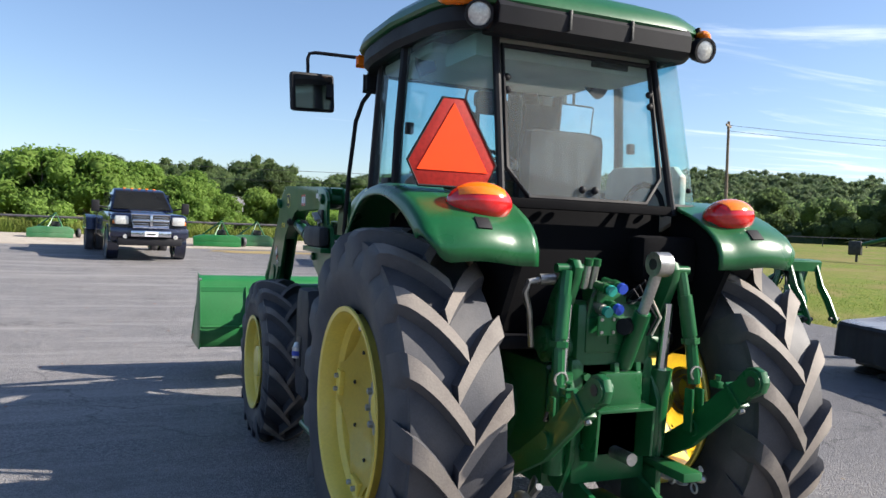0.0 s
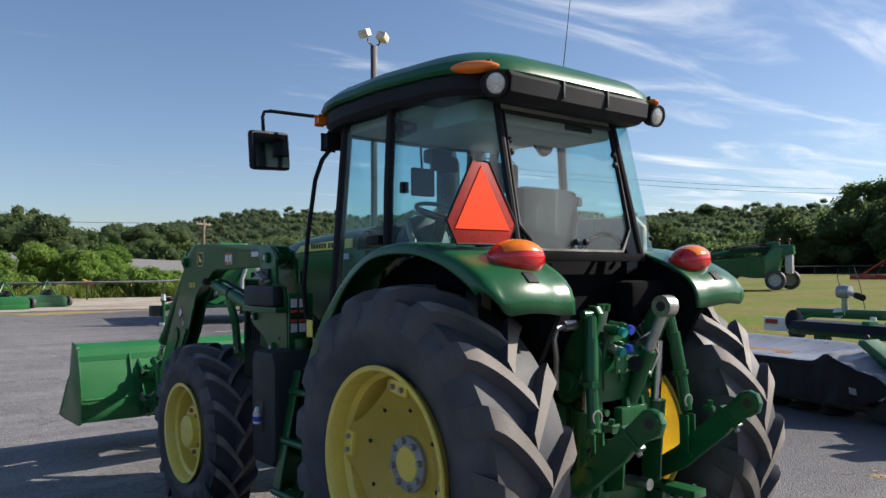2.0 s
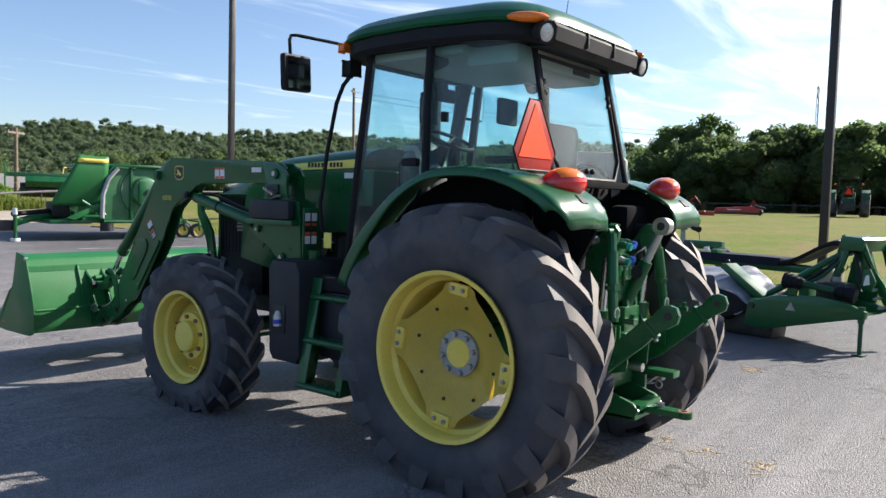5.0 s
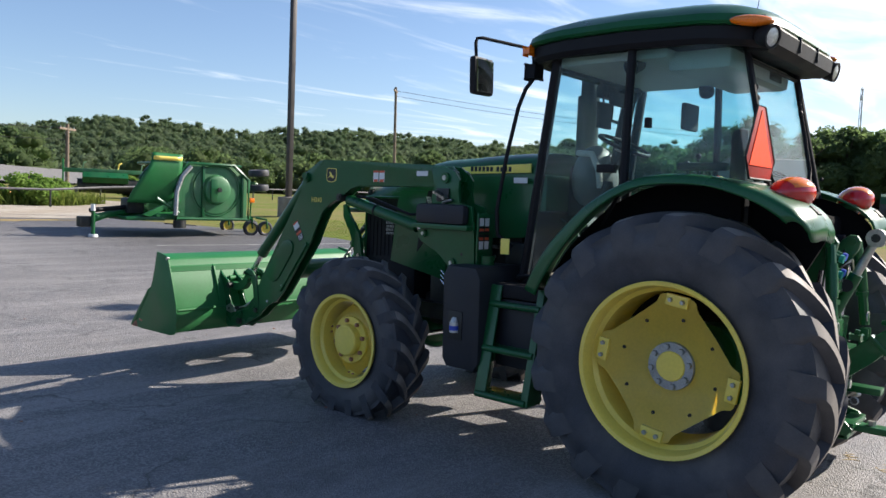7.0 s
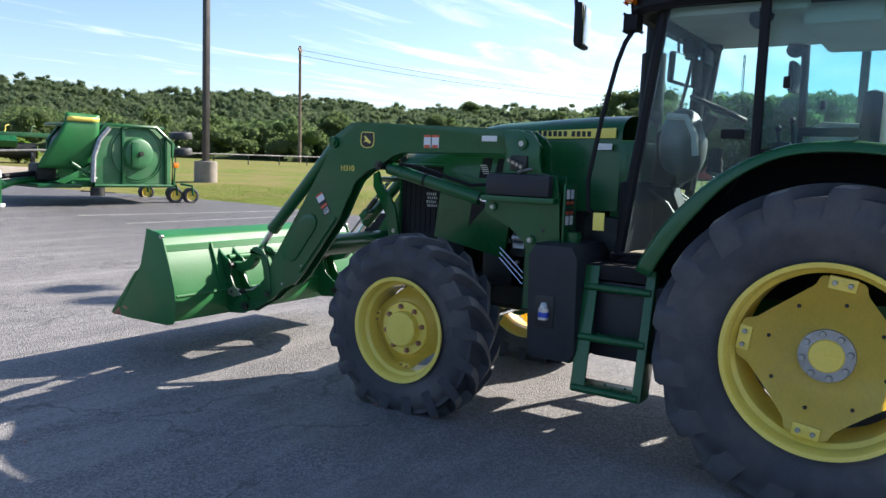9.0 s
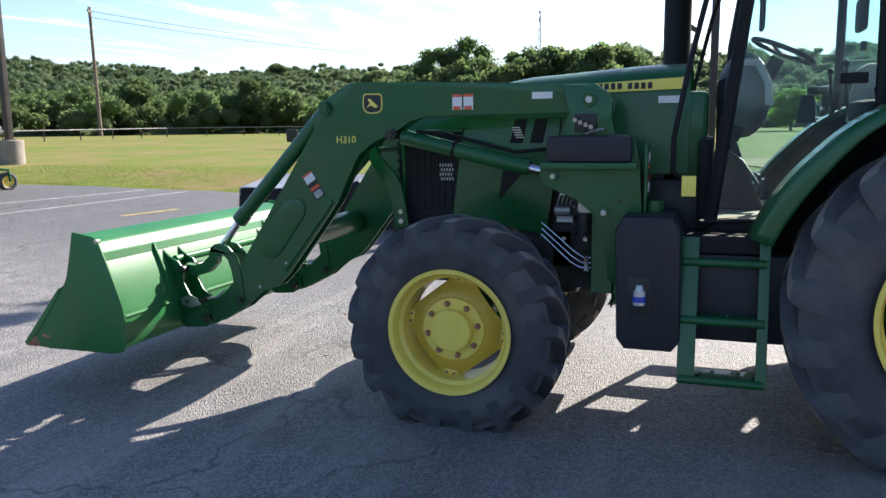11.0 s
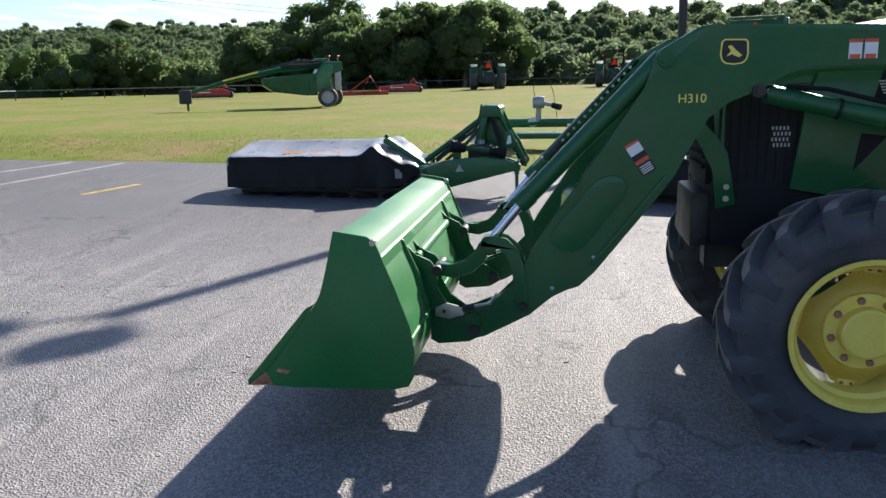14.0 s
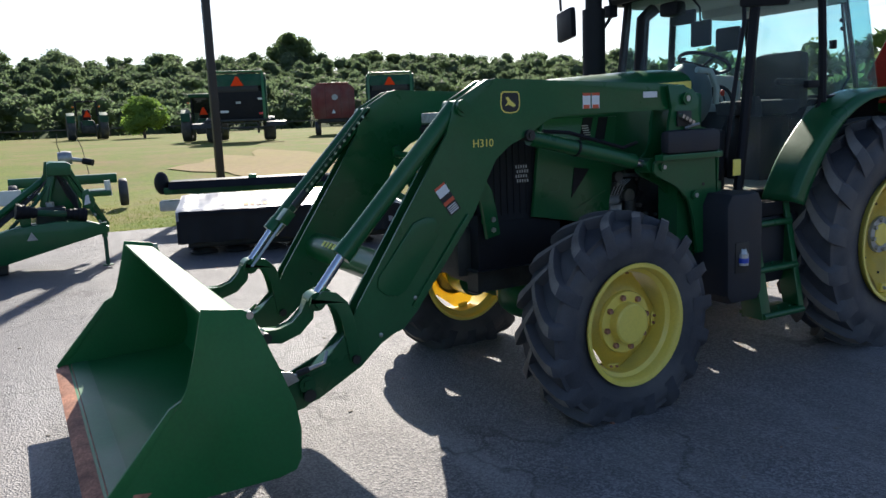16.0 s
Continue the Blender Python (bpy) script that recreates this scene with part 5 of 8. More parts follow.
    # lift cylinder under the top beam
    lc = part("lift_ram", rod((xc, 2.87, 1.57), (xc, 2.12, 1.395), 0.044, segs=20), GREEN, tractor, "green lift cylinder")
    part("rod", rod((xc, 2.13, 1.397), (xc, 2.03, 1.372), 0.024, segs=14), CHROME, lc, "chrome piston rod")
    part("band", rod((xc, 2.56, 1.498), (xc, 2.545, 1.494), 0.048, segs=20), BLACK, lc)
    part("rod_eye", rod((xc - 0.05, 2.01, 1.365), (xc + 0.05, 2.01, 1.365), 0.045, segs=18), GREEN, lc)
    part("hose", tube([(xc, 2.78, 1.60), (xc, 2.6, 1.585), (xc, 2.2, 1.48), (s * 0.55, 2.0, 1.50)], 0.012, 6), BLACK, lc)
    # mast and bracket plates
    mast = [(1.93, 1.835), (1.80, 1.83), (1.71, 1.80), (1.665, 1.74), (1.675, 1.66), (1.66, 1.58), (1.55, 1.56), (1.523, 1.42), (1.50, 1.05), (1.50, 0.80), (1.67, 0.80), (1.695, 1.02), (1.745, 1.15), (1.845, 1.235), (2.00, 1.295), (2.035, 1.33), (2.03, 1.38), (1.96, 1.43), (1.92, 1.50), (1.915, 1.62), (1.89, 1.70)]
    for x in (0.645, 0.50):
        part("mast_plate", plate(mast, LX + s * x, LX + s * (x + 0.02), "x", 0.004), GREEN, tractor, "green loader mast plate")
    part("mast_post", box((s * 0.523, 1.585, 0.72), (s * 0.657, 1.775, 1.3), 0.012), GREEN, tractor)
    part("mast_foot", box((s * 0.25, 1.52, 0.66), (s * 0.655, 1.66, 0.80), 0.02), GREEN, tractor)
    for y, z, r in ((1.70, 1.167, 0.030), (1.785, 1.753, 0.036), (1.971, 1.355, 0.026)):
        pin = part("mast_pin", rod((LX + s * 0.50, y, z), (LX + s * 0.685, y, z), r, segs=18), GREEN, tractor)
        part("pin_end", rod((LX + s * 0.684, y, z), (LX + s * 0.692, y, z), r * 0.5, segs=10), STEEL, pin)
    part("mast_hole", rod((LX + s * 0.664, 1.62, 1.229), (LX + s * 0.667, 1.62, 1.229), 0.011, segs=12), INK, tractor)
    if s < 0:
        part("sponge_pad", box((-0.815, 1.555, 1.43), (-0.74, 2.0, 1.57), 0.035), PAD, tractor, "black padded bar beside the hood")
        part("pad_tray", box((-0.805, 1.53, 1.395), (-0.735, 2.03, 1.43), 0.006), GREEN, tractor)
        part("mast_flange", box((-0.735, 1.484, 1.06), (-0.565, 1.498, 1.52), 0.003), GREEN, tractor)
        for x0 in (-0.728, -0.668):
            for z0 in (1.27, 1.385):
                d = part("warning_label", box((x0, 1.4805, z0), (x0 + 0.052, 1.4835, z0 + 0.105)), INK, tractor, "white and black warning label")
                part("label_white", box((x0 + 0.003, 1.4795, z0 + (0.045 if z0 > 1.3 else 0.003)), (x0 + 0.049, 1.4805, z0 + (0.10 if z0 > 1.3 else 0.058))), WHITE, d)
                part("label_red", box((x0 + 0.003, 1.4795, z0 + (0.012 if z0 > 1.3 else 0.066)), (x0 + 0.049, 1.4805, z0 + (0.03 if z0 > 1.3 else 0.085))), LABELRED, d)
        part("coupler_block", box((-0.752, 1.745, 1.59), (-0.735, 1.86, 1.68), 0.006), DARK, tractor)
        for k in range(4):
            part("hose_coupler", rod((-0.752, 1.845 - 0.027 * k, 1.655 - 0.012 * k), (-0.79, 1.85 - 0.027 * k, 1.648 - 0.012 * k), 0.012, segs=10), STEEL, tractor)
        part("coupler_lever", tube([(-0.75, 1.80, 1.575), (-0.765, 1.76, 1.59), (-0.765, 1.70, 1.60)], 0.010, 6), STEEL, tractor)
        part("white_label", box((-0.3765, 1.35, 1.737), (-0.372, 1.465, 1.776)), WHITE, tractor)
    # brush guard loop in front of the wheels
    guard = [(2.93, 1.02), (3.02, 1.0), (3.045, 1.20), (3.10, 1.31), (3.185, 1.42), (3.19, 1.52), (3.145, 1.54), (3.125, 1.45), (3.04, 1.37), (2.98, 1.28), (2.955, 1.16)]
    part("guard_bracket", plate(guard, s * 0.40, s * 0.43, "x", 0.006), GREEN, tractor)
    part("frame_rail", box((s * 0.27, 1.68, 0.68), (s * 0.36, 3.06, 0.80), 0.015), DARK, tractor)
    for z in (1.10, 1.16):
        part("rail_bolt", rod((s * 0.42, 2.98, z - 0.05), (s * 0.44, 2.98, z - 0.05), 0.016, segs=6), STEEL, tractor)
part("radiator_support", box((-0.34, 2.42, 0.78), (0.34, 3.03, 1.13), 0.02), BLACK, tractor)
part("front_weight_frame", box((-0.255, 2.98, 0.76), (0.255, 3.12, 1.06), 0.02), DARK, tractor)
part("guard_bar", tube([(-0.42, 3.16, 1.48), (-0.30, 3.22, 1.48), (0.30, 3.22, 1.48), (0.42, 3.16, 1.48)], 0.02, 8), GREEN, tractor)
# torque tube between the arms, with a yellow word reduced to bars
tt = part("torque_tube", rod((LX - 0.53, 3.72, 0.93), (LX + 0.53, 3.72, 0.93), 0.085, segs=28), GREEN, tractor, "green cross tube between the loader arms")
for k in range(9):
    x = -0.30 + 0.055 * k + (0.03 if k > 3 else 0)
    part("lettering_bar", box((x, 0.0845, -0.018), (x + 0.03, 0.0865, 0.018), 0, Matrix.Translation((0, 3.72, 0.93)) @ Matrix.Rotation(radians(42), 4, "X")), GOLD, tt)
# flat level bar with a row of studs beside the far cylinder, and its clamp
lev = part("level_bar", plate(strap([(3.36, 1.765), (3.925, 1.155)], 0.040), 0.388, 0.398, "x", 0.002), GREEN_DULL, tractor, "flat level bar with a row of studs")
for k in range(15):
    t = k / 14
    part("stud", rod((0.388, lerp(3.40, 3.86, t), lerp(1.722, 1.225, t)), (0.380, lerp(3.40, 3.86, t), lerp(1.722, 1.225, t)), 0.010, segs=8), STEEL, lev)
part("clamp", box((0.375, -0.03, -0.045), (0.47, 0.03, 0.045), 0.006, Matrix.Translation((0, 3.93, 1.14)) @ Matrix.Rotation(radians(42), 4, "X")), GREEN, lev)
part("spring", rod((0.393, 3.88, 1.20), (0.393, 3.80, 1.285), 0.024, segs=12), DARK, lev)
for dx in (0.386, 0.404):
    part("thin_rod", rod((dx, 3.93, 1.14), (dx, 4.165, 0.865), 0.006, segs=8), STEEL, lev)

# ---- bucket ----
W, BX = 1.097, -0.132
SHELL = [(4.83, 1.015), (4.66, 0.985), (4.635, 0.965), (4.535, 0.74), (4.47, 0.56), (4.455, 0.46), (4.465, 0.36), (4.50, 0.30), (4.56, 0.285), (5.27, 0.2745)]
bm = bmesh.new()
t = 0.012
inner = []
for i, (y, z) in enumerate(SHELL):
    a, b = Vector(SHELL[max(i - 1, 0)]), Vector(SHELL[min(i + 1, len(SHELL) - 1)])
    d = (b - a).normalized()
    inner.append((y - d.y * t, z + d.x * t))
add_plate(bm, SHELL + inner[::-1], -W + 0.01, W - 0.01, "x", 0.0)
bucket = part("bucket", bm, GREEN_NEW, tractor, "bright green loader bucket with worn edge")
# the scoop is a little shallower than its drawn outline
bucket.matrix_basis = Matrix.Translation((BX, 4.46, 1.02)) @ Matrix.Diagonal((1, 0.895, 0.96, 1)) @ Matrix.Translation((0, -4.46, -1.03))
side = [(4.625, 0.985), (4.665, 1.01), (4.835, 1.035), (4.88, 0.86), (4.915, 0.735), (4.95, 0.68), (5.22, 0.36), (5.33, 0.275), (5.10, 0.262), (4.56, 0.268), (4.48, 0.285), (4.452, 0.33), (4.442, 0.46), (4.46, 0.575), (4.53, 0.76)]
for s in (-1, 1):
    part("side_plate", plate(side, s * (W - 0.012), s * W, "x", 0.003), GREEN_NEW, bucket, "green bucket side plate")
    part("side_edge", plate([(4.95, 0.685), (5.0, 0.66), (5.34, 0.29), (5.33, 0.27), (5.22, 0.35)], s * (W - 0.016), s * (W + 0.004), "x", 0.002), GREEN_NEW, bucket)
    part("corner_bolt", rod((s * (W - 0.02), 4.635, 0.982), (s * (W + 0.006), 4.635, 0.982), 0.016), STEEL, bucket)
    part("scuff", plate([(5.10, 0.345), (5.17, 0.355), (5.18, 0.34), (5.12, 0.33)], s * (W + 0.0005), s * (W + 0.0015)), RUST, bucket, "rusty scrape")
part("worn_corner", plate([(5.24, 0.345), (5.335, 0.278), (5.20, 0.268)], -W - 0.0015, -W - 0.0005), RUST, bucket)
part("cutting_edge", plate([(5.25, 0.262), (5.34, 0.258), (5.35, 0.268), (5.31, 0.284), (5.25, 0.287)], -W + 0.012, W - 0.012, "x", 0.002), RUST, bucket, "rusty worn cutting edge")
# folded top rail and back ribs
part("top_rail", plate([(4.655, 0.965), (4.635, 0.93), (4.60, 0.905), (4.585, 0.86), (4.60, 0.855), (4.625, 0.90), (4.66, 0.925), (4.68, 0.965)], -W + 0.015, W - 0.015, "x", 0.003), GREEN_NEW, bucket)
part("back_bead", rod((-W + 0.02, 4.462, 0.51), (W - 0.02, 4.462, 0.51), 0.012, segs=8), GREEN_NEW, bucket)
part("weld_mark", box((-0.12, 4.545, 0.76), (-0.05, 4.552, 0.80), 0.002), GREEN_NEW, bucket)
part("lip_paint", plate([(5.15, 0.2905), (5.25, 0.289), (5.25, 0.2925), (5.15, 0.2945)], -W + 0.014, W - 0.014), GREEN_OLD, bucket, "paint worn pale along the lip")
part("cross_bar", rod((-0.50, 4.545, 0.775), (0.50, 4.545, 0.775), 0.026, segs=16), GREEN_NEW, bucket, "round cross bar behind the bucket")
for s in (-1, 1):
    part("guide_rib", plate([(4.62, 0.92), (4.585, 0.90), (4.50, 0.72), (4.46, 0.56), (4.475, 0.56), (4.53, 0.72)], s * 0.645 - 0.007, s * 0.645 + 0.007, "x", 0.002), GREEN_NEW, bucket)

# ---- ground ----


def noise_nodes(n, l, vec, scale, detail, rough=0.55):
    t = n.new("ShaderNodeTexNoise")
    t.inputs["Scale"].default_value, t.inputs["Detail"].default_value, t.inputs["Roughness"].default_value = scale, detail, rough
    l.new(vec, t.inputs["Vector"])
    return t


def remap(n, l, sock, a, b, c, d):
    r = n.new("ShaderNodeMapRange")
    for i, v in enumerate((a, b, c, d)):
        r.inputs[i + 1].default_value = v
    l.new(sock, r.inputs[0])
    return r.outputs[0]


def mixed(n, l, fac, a, b):
    m = n.new("ShaderNodeMix")
    m.data_type = "RGBA"
    l.new(fac, m.inputs["Factor"])
    for key, v in (("A", a), ("B", b)):
        if isinstance(v, tuple):
            m.inputs[key].default_value = (*v, 1)
        else:
            l.new(v, m.inputs[key])
    return m.outputs["Result"]


def ground_material(name, base, stone, patch, patch_amount, grain=180.0, rough=0.9, bump=0.6, cracks=False):
    m = bpy.data.materials.new(name)
    m.use_nodes = True
    n, l = m.node_tree.nodes, m.node_tree.links
    b = n["Principled BSDF"]
    tc = n.new("ShaderNodeTexCoord")
    v = tc.outputs["Object"]
    vor = n.new("ShaderNodeTexVoronoi")
    vor.inputs["Scale"].default_value = grain
    l.new(v, vor.inputs["Vector"])
    stones = n.new("ShaderNodeSeparateColor")
    l.new(vor.outputs["Color"], stones.inputs[0])
    grit = noise_nodes(n, l, v, grain * 2.3, 2).outputs[0]
    both = n.new("ShaderNodeMath")
    both.operation = "MULTIPLY"
    l.new(stones.outputs[0], both.inputs[0])
    l.new(grit, both.inputs[1])
    speck = remap(n, l, both.outputs[0], 0.12, 0.52, 0, 1)
    big = noise_nodes(n, l, v, 0.45, 6, 0.62).outputs[0]
    mid = noise_nodes(n, l, v, 3.2, 6, 0.65).outputs[0]
    col = mixed(n, l, speck, base, stone)
    col = mixed(n, l, remap(n, l, big, 0.44, 0.68, 0, patch_amount), col, patch)
    wide = noise_nodes(n, l, v, 0.11, 4, 0.6).outputs[0]
    col = mixed(n, l, remap(n, l, wide, 0.46, 0.66, 0, patch_amount * 0.6), col, tuple(0.5 * (a + b) for a, b in zip(stone, patch)))
    dark = n.new("ShaderNodeVectorMath")
    dark.operation = "SCALE"
    l.new(col, dark.inputs[0])
    l.new(remap(n, l, mid, 0.25, 0.75, 0.78, 1.2), dark.inputs["Scale"])
    col = dark.outputs[0]
    if cracks:
        # pale dusty streaks worn by wheels, and dark stains
        mp = n.new("ShaderNodeMapping")
        mp.inputs["Rotation"].default_value = (0, 0, radians(38))
        mp.inputs["Scale"].default_value = (0.16, 1.5, 1)
        l.new(v, mp.inputs[0])
        streak = noise_nodes(n, l, mp.outputs[0], 1.6, 7, 0.62).outputs[0]
        col = mixed(n, l, remap(n, l, streak, 0.50, 0.70, 0, 0.55), col, (0.34, 0.32, 0.31))
        # a darker, newer strip of paving along the field side
        sx = n.new("ShaderNodeSeparateXYZ")
        l.new(v, sx.inputs[0])
        wob = n.new("ShaderNodeMath")
        wob.operation = "MULTIPLY_ADD"
        wob.inputs[1].default_value = 3.0
        l.new(big, wob.inputs[0])
        l.new(sx.outputs[0], wob.inputs[2])
        strip_mask = remap(n, l, wob.outputs[0], 2.2, 6.0, 0, 0.78)
        col = mixed(n, l, strip_mask, col, (0.085, 0.083, 0.090))
        stain = noise_nodes(n, l, v, 1.1, 5, 0.6).outputs[0]
        col = mixed(n, l, remap(n, l, stain, 0.60, 0.72, 0, 0.45), col, (0.07, 0.066, 0.068))
        cr = n.new("ShaderNodeTexVoronoi")
        cr.feature = "DISTANCE_TO_EDGE"
        cr.inputs["Scale"].default_value = 0.42
        warp = n.new("ShaderNodeVectorMath")
        warp.operation = "ADD"
        l.new(v, warp.inputs[0])
        wn = n.new("ShaderNodeTexNoise")
        wn.inputs["Scale"].default_value, wn.inputs["Detail"].default_value = 2.2, 6
        l.new(v, wn.inputs["Vector"])
        l.new(wn.outputs["Color"], warp.inputs[1])
        l.new(warp.outputs[0], cr.inputs["Vector"])
        line = remap(n, l, cr.outputs["Distance"], 0.0, 0.013, 1, 0)
        gate = remap(n, l, noise_nodes(n, l, v, 0.8, 3).outputs[0], 0.43, 0.55, 0, 0.6)
        f = n.new("ShaderNodeMath")
        f.operation = "MULTIPLY"
        l.new(line, f.inputs[0])
        l.new(gate, f.inputs[1])
        col = mixed(n, l, f.outputs[0], col, (0.018, 0.017, 0.017))
    l.new(col, b.inputs["Base Color"])
    l.new(remap(n, l, mid, 0.3, 0.7, rough - 0.1, min(1.0, rough + 0.06)), b.inputs["Roughness"])
    b.inputs["Specular IOR Level"].default_value = 0.5 if cracks else 0.08
    bp = n.new("ShaderNodeBump")
    bp.inputs["Strength"].default_value, bp.inputs["Distance"].default_value = bump, 0.011 if cracks else 0.006
    l.new(vor.outputs["Distance"], bp.inputs["Height"])
    l.new(bp.outputs[0], b.inputs["Normal"])
    return m


ASPHALT = ground_material("asphalt", (0.108, 0.103, 0.108), (0.290, 0.273, 0.265), (0.190, 0.175, 0.168), 0.55, 92.0, 0.72, 0.7, True)
TURF = ground_material("dry_turf", (0.098, 0.145, 0.023), (0.200, 0.208, 0.054), (0.225, 0.158, 0.082), 0.90, 26.0, 0.95, 0.9)
GRAVEL = ground_material("pale_gravel", (0.36, 0.315, 0.26), (0.50, 0.45, 0.39), (0.26, 0.20, 0.14), 0.5, 60.0, 0.95, 0.9)
ROAD = ground_material("road_surface", (0.17, 0.165, 0.165), (0.28, 0.27, 0.26), (0.22, 0.21, 0.2), 0.4, 40.0, 0.9, 0.3)
EARTH = ground_material("bare_earth", (0.27, 0.19, 0.11), (0.33, 0.28, 0.13), (0.24, 0.22, 0.07), 0.5, 40.0, 0.95, 0.6)
PAINTLINE = material("faded_line_paint", (0.32, 0.31, 0.30), 0.9, 0, 0.35, 5, 60, 0.05)
YELLOWLINE = material("faded_yellow_paint", (0.36, 0.27, 0.09), 0.9, 0, 0.45, 6, 60, 0.05)


def sheet(name, fn, nu, nv, mat, label, category):
    bm = bmesh.new()
    add_grid(bm, fn, nu, nv)
    ob = part(name, bm, mat, None, label)
    return tagged(ob, label, category, "", "structure")


def terrain(u, v):
    r = 0.02 + 420 * (u ** 2.6)
    a = v * math.tau
    x, y = r * math.cos(a), 2 + r * math.sin(a)
    return Vector((x, y, ground_z(x, y) - 0.03))


ground = sheet("ground", terrain, 60, 96, TURF, "yellowing mown grass field reaching to the tree line", "grass")
EDGE = 9.75


def edge_x(y):
    return EDGE + 0.05 * math.sin(y * 1.7) + 0.04 * math.sin(y * 4.3 + 1)


def lot(u, v):
    y = lerp(-26, 24.5, u)
    x = lerp(-40, 1, min(1, v / 0.7)) if v < 0.7 else lerp(1, edge_x(y), (v - 0.7) / 0.3)
    if y > 15:
        x = min(x, edge_x(15) - (y - 15) * 0.22)
    return Vector((x, y, ground_z(x, y)))


asphalt = sheet("asphalt_lot", lot, 100, 60, ASPHALT, "worn grey asphalt lot with cracks and patches", "pavement")


def gravel_fn(u, v):
    y = lerp(24.3, 36.5, v)
    x = lerp(-36, 13 + 1.0 * math.sin(v * 3), u)
    return Vector((x, y + 0.5 * math.sin(x * 0.7), ground_z(x, y) + 0.004))


sheet("gravel_strip", gravel_fn, 50, 8, GRAVEL, "pale gravel strip along the lot's edge", "gravel")


def flat_patch(name, cx, cy, rx, ry, mat, label, cat, lift=0.005, seed=0):
    bm = bmesh.new()
    rnd = random.Random(seed)
    ph = [rnd.uniform(0, 6) for _ in range(3)]
    rings = []
    for q in range(1, 5):
        ring = []
        for k in range(36):
            a = k * math.tau / 36
            j = 1 + 0.22 * math.sin(3 * a + ph[0]) + 0.14 * math.sin(7 * a + ph[1]) + 0.1 * math.sin(11 * a + ph[2])
            x, y = cx + rx * j * q / 4 * math.cos(a), cy + ry * j * q / 4 * math.sin(a)
            ring.append(bm.verts.new((x, y, ground_z(x, y) + lift)))
        rings.append(ring)
    bm.faces.new(rings[0])
    for p, q in zip(rings, rings[1:]):
        for k in range(36):
            bm.faces.new((p[k], p[(k + 1) % 36], q[(k + 1) % 36], q[k]))
    return tagged(part(name, bm, mat, None, label), label, cat, "", "structure")


flat_patch("earth_patch", 3.2, 23.0, 2.4, 0.7, EARTH, "reddish bare earth patch on the lot", "earth", 0.006, 3)
flat_patch("earth_patch", 22, -3, 6, 2.6, EARTH, "reddish bare earth patch in the grass", "earth", 0.006, 5)


def strip(name, p, q, w, mat, label, lift=0.006):
    p, q = Vector(p), Vector(q)
    d = (q - p).normalized()
    nrm = Vector((-d.y, d.x)) * w / 2

    def fn(u, v):
        c = p.lerp(q, u) + nrm * (2 * v - 1)
        return Vector((c.x, c.y, ground_z(c.x, c.y) + lift))
    return sheet(name, fn, 24, 1, mat, label, "road marking")


strip("parking_line", (4.2, 14.65), (9.5, 13.4), 0.10, PAINTLINE, "faded white parking line on the asphalt")
strip("parking_line", (4.2, 13.0), (9.5, 12.3), 0.10, PAINTLINE, "faded white parking line on the asphalt")
strip("parking_line", (5.8, 10.78), (6.9, 10.5), 0.12, YELLOWLINE, "worn stub of a yellow parking line on the asphalt")
# road beyond, climbing away to the north
strip("far_road", (-20, 62), (24, 63), 5.0, ROAD, "distant paved road beyond the fence", 0.9)


def bank(u, v):
    x = lerp(-14, 40, u)
    return Vector((x, lerp(84, 97, v), 1.7 + 2.6 * v - 0.9 * smooth((x - 10) / 28) * v))


sheet("far_road", bank, 30, 6, ROAD, "pale distant road on a low bank", "road")

# ---- light poles ----


def light_pole(x, y, block_r, block_h, h, square, turn=0):
    z = ground_z(x, y)
    t = thing("light_pole", "tall dark steel light pole on a round concrete base", "light pole", Matrix.Translation((x, y, z)) @ Matrix.Rotation(radians(turn), 4, "Z"), "light poles on the lot's edge")
    part("concrete_base", lathe([(block_r, -0.05), (block_r, block_h - 0.03), (block_r - 0.03, block_h), (0.01, block_h)], 28, Matrix.Rotation(-math.pi / 2, 4, "Y")), CONCRETE, t)
    bm = box((-0.14, -0.14, block_h), (0.14, 0.14, block_h + 0.03), 0.005)
    part("base_plate", bm, DARKPOLE, t)
    bm = bmesh.new()
    add_box(bm, (-square, -square, block_h), (square, square, h), 0.02)
    part("shaft", bm, DARKPOLE, t, "dark square steel shaft")
    part("fork", tube([(-0.28, 0, h + 0.25), (-0.26, 0, h + 0.1), (0, 0, h - 0.05), (0.26, 0, h + 0.1), (0.28, 0, h + 0.25)], 0.03, 8), DARKPOLE, t)
    for s in (-1, 1):
        head = part("flood_lamp", box((-0.22, -0.2, -0.14), (0.22, 0.2, 0.16), 0.05), CREAM, t, "cream flood lamp housing")
        head.matrix_basis = Matrix.Translation((s * 0.42, 0, h + 0.40)) @ Matrix.Rotation(radians(s * 22), 4, "Y") @ Matrix.Rotation(radians(30), 4, "Z")
    return t


light_pole(13.87, 22.33, 0.41, 0.74, 10.0, 0.098)
light_pole(13.54, 1.25, 0.42, 0.26, 8.8, 0.085, 90)

# ---- utility poles and wires ----


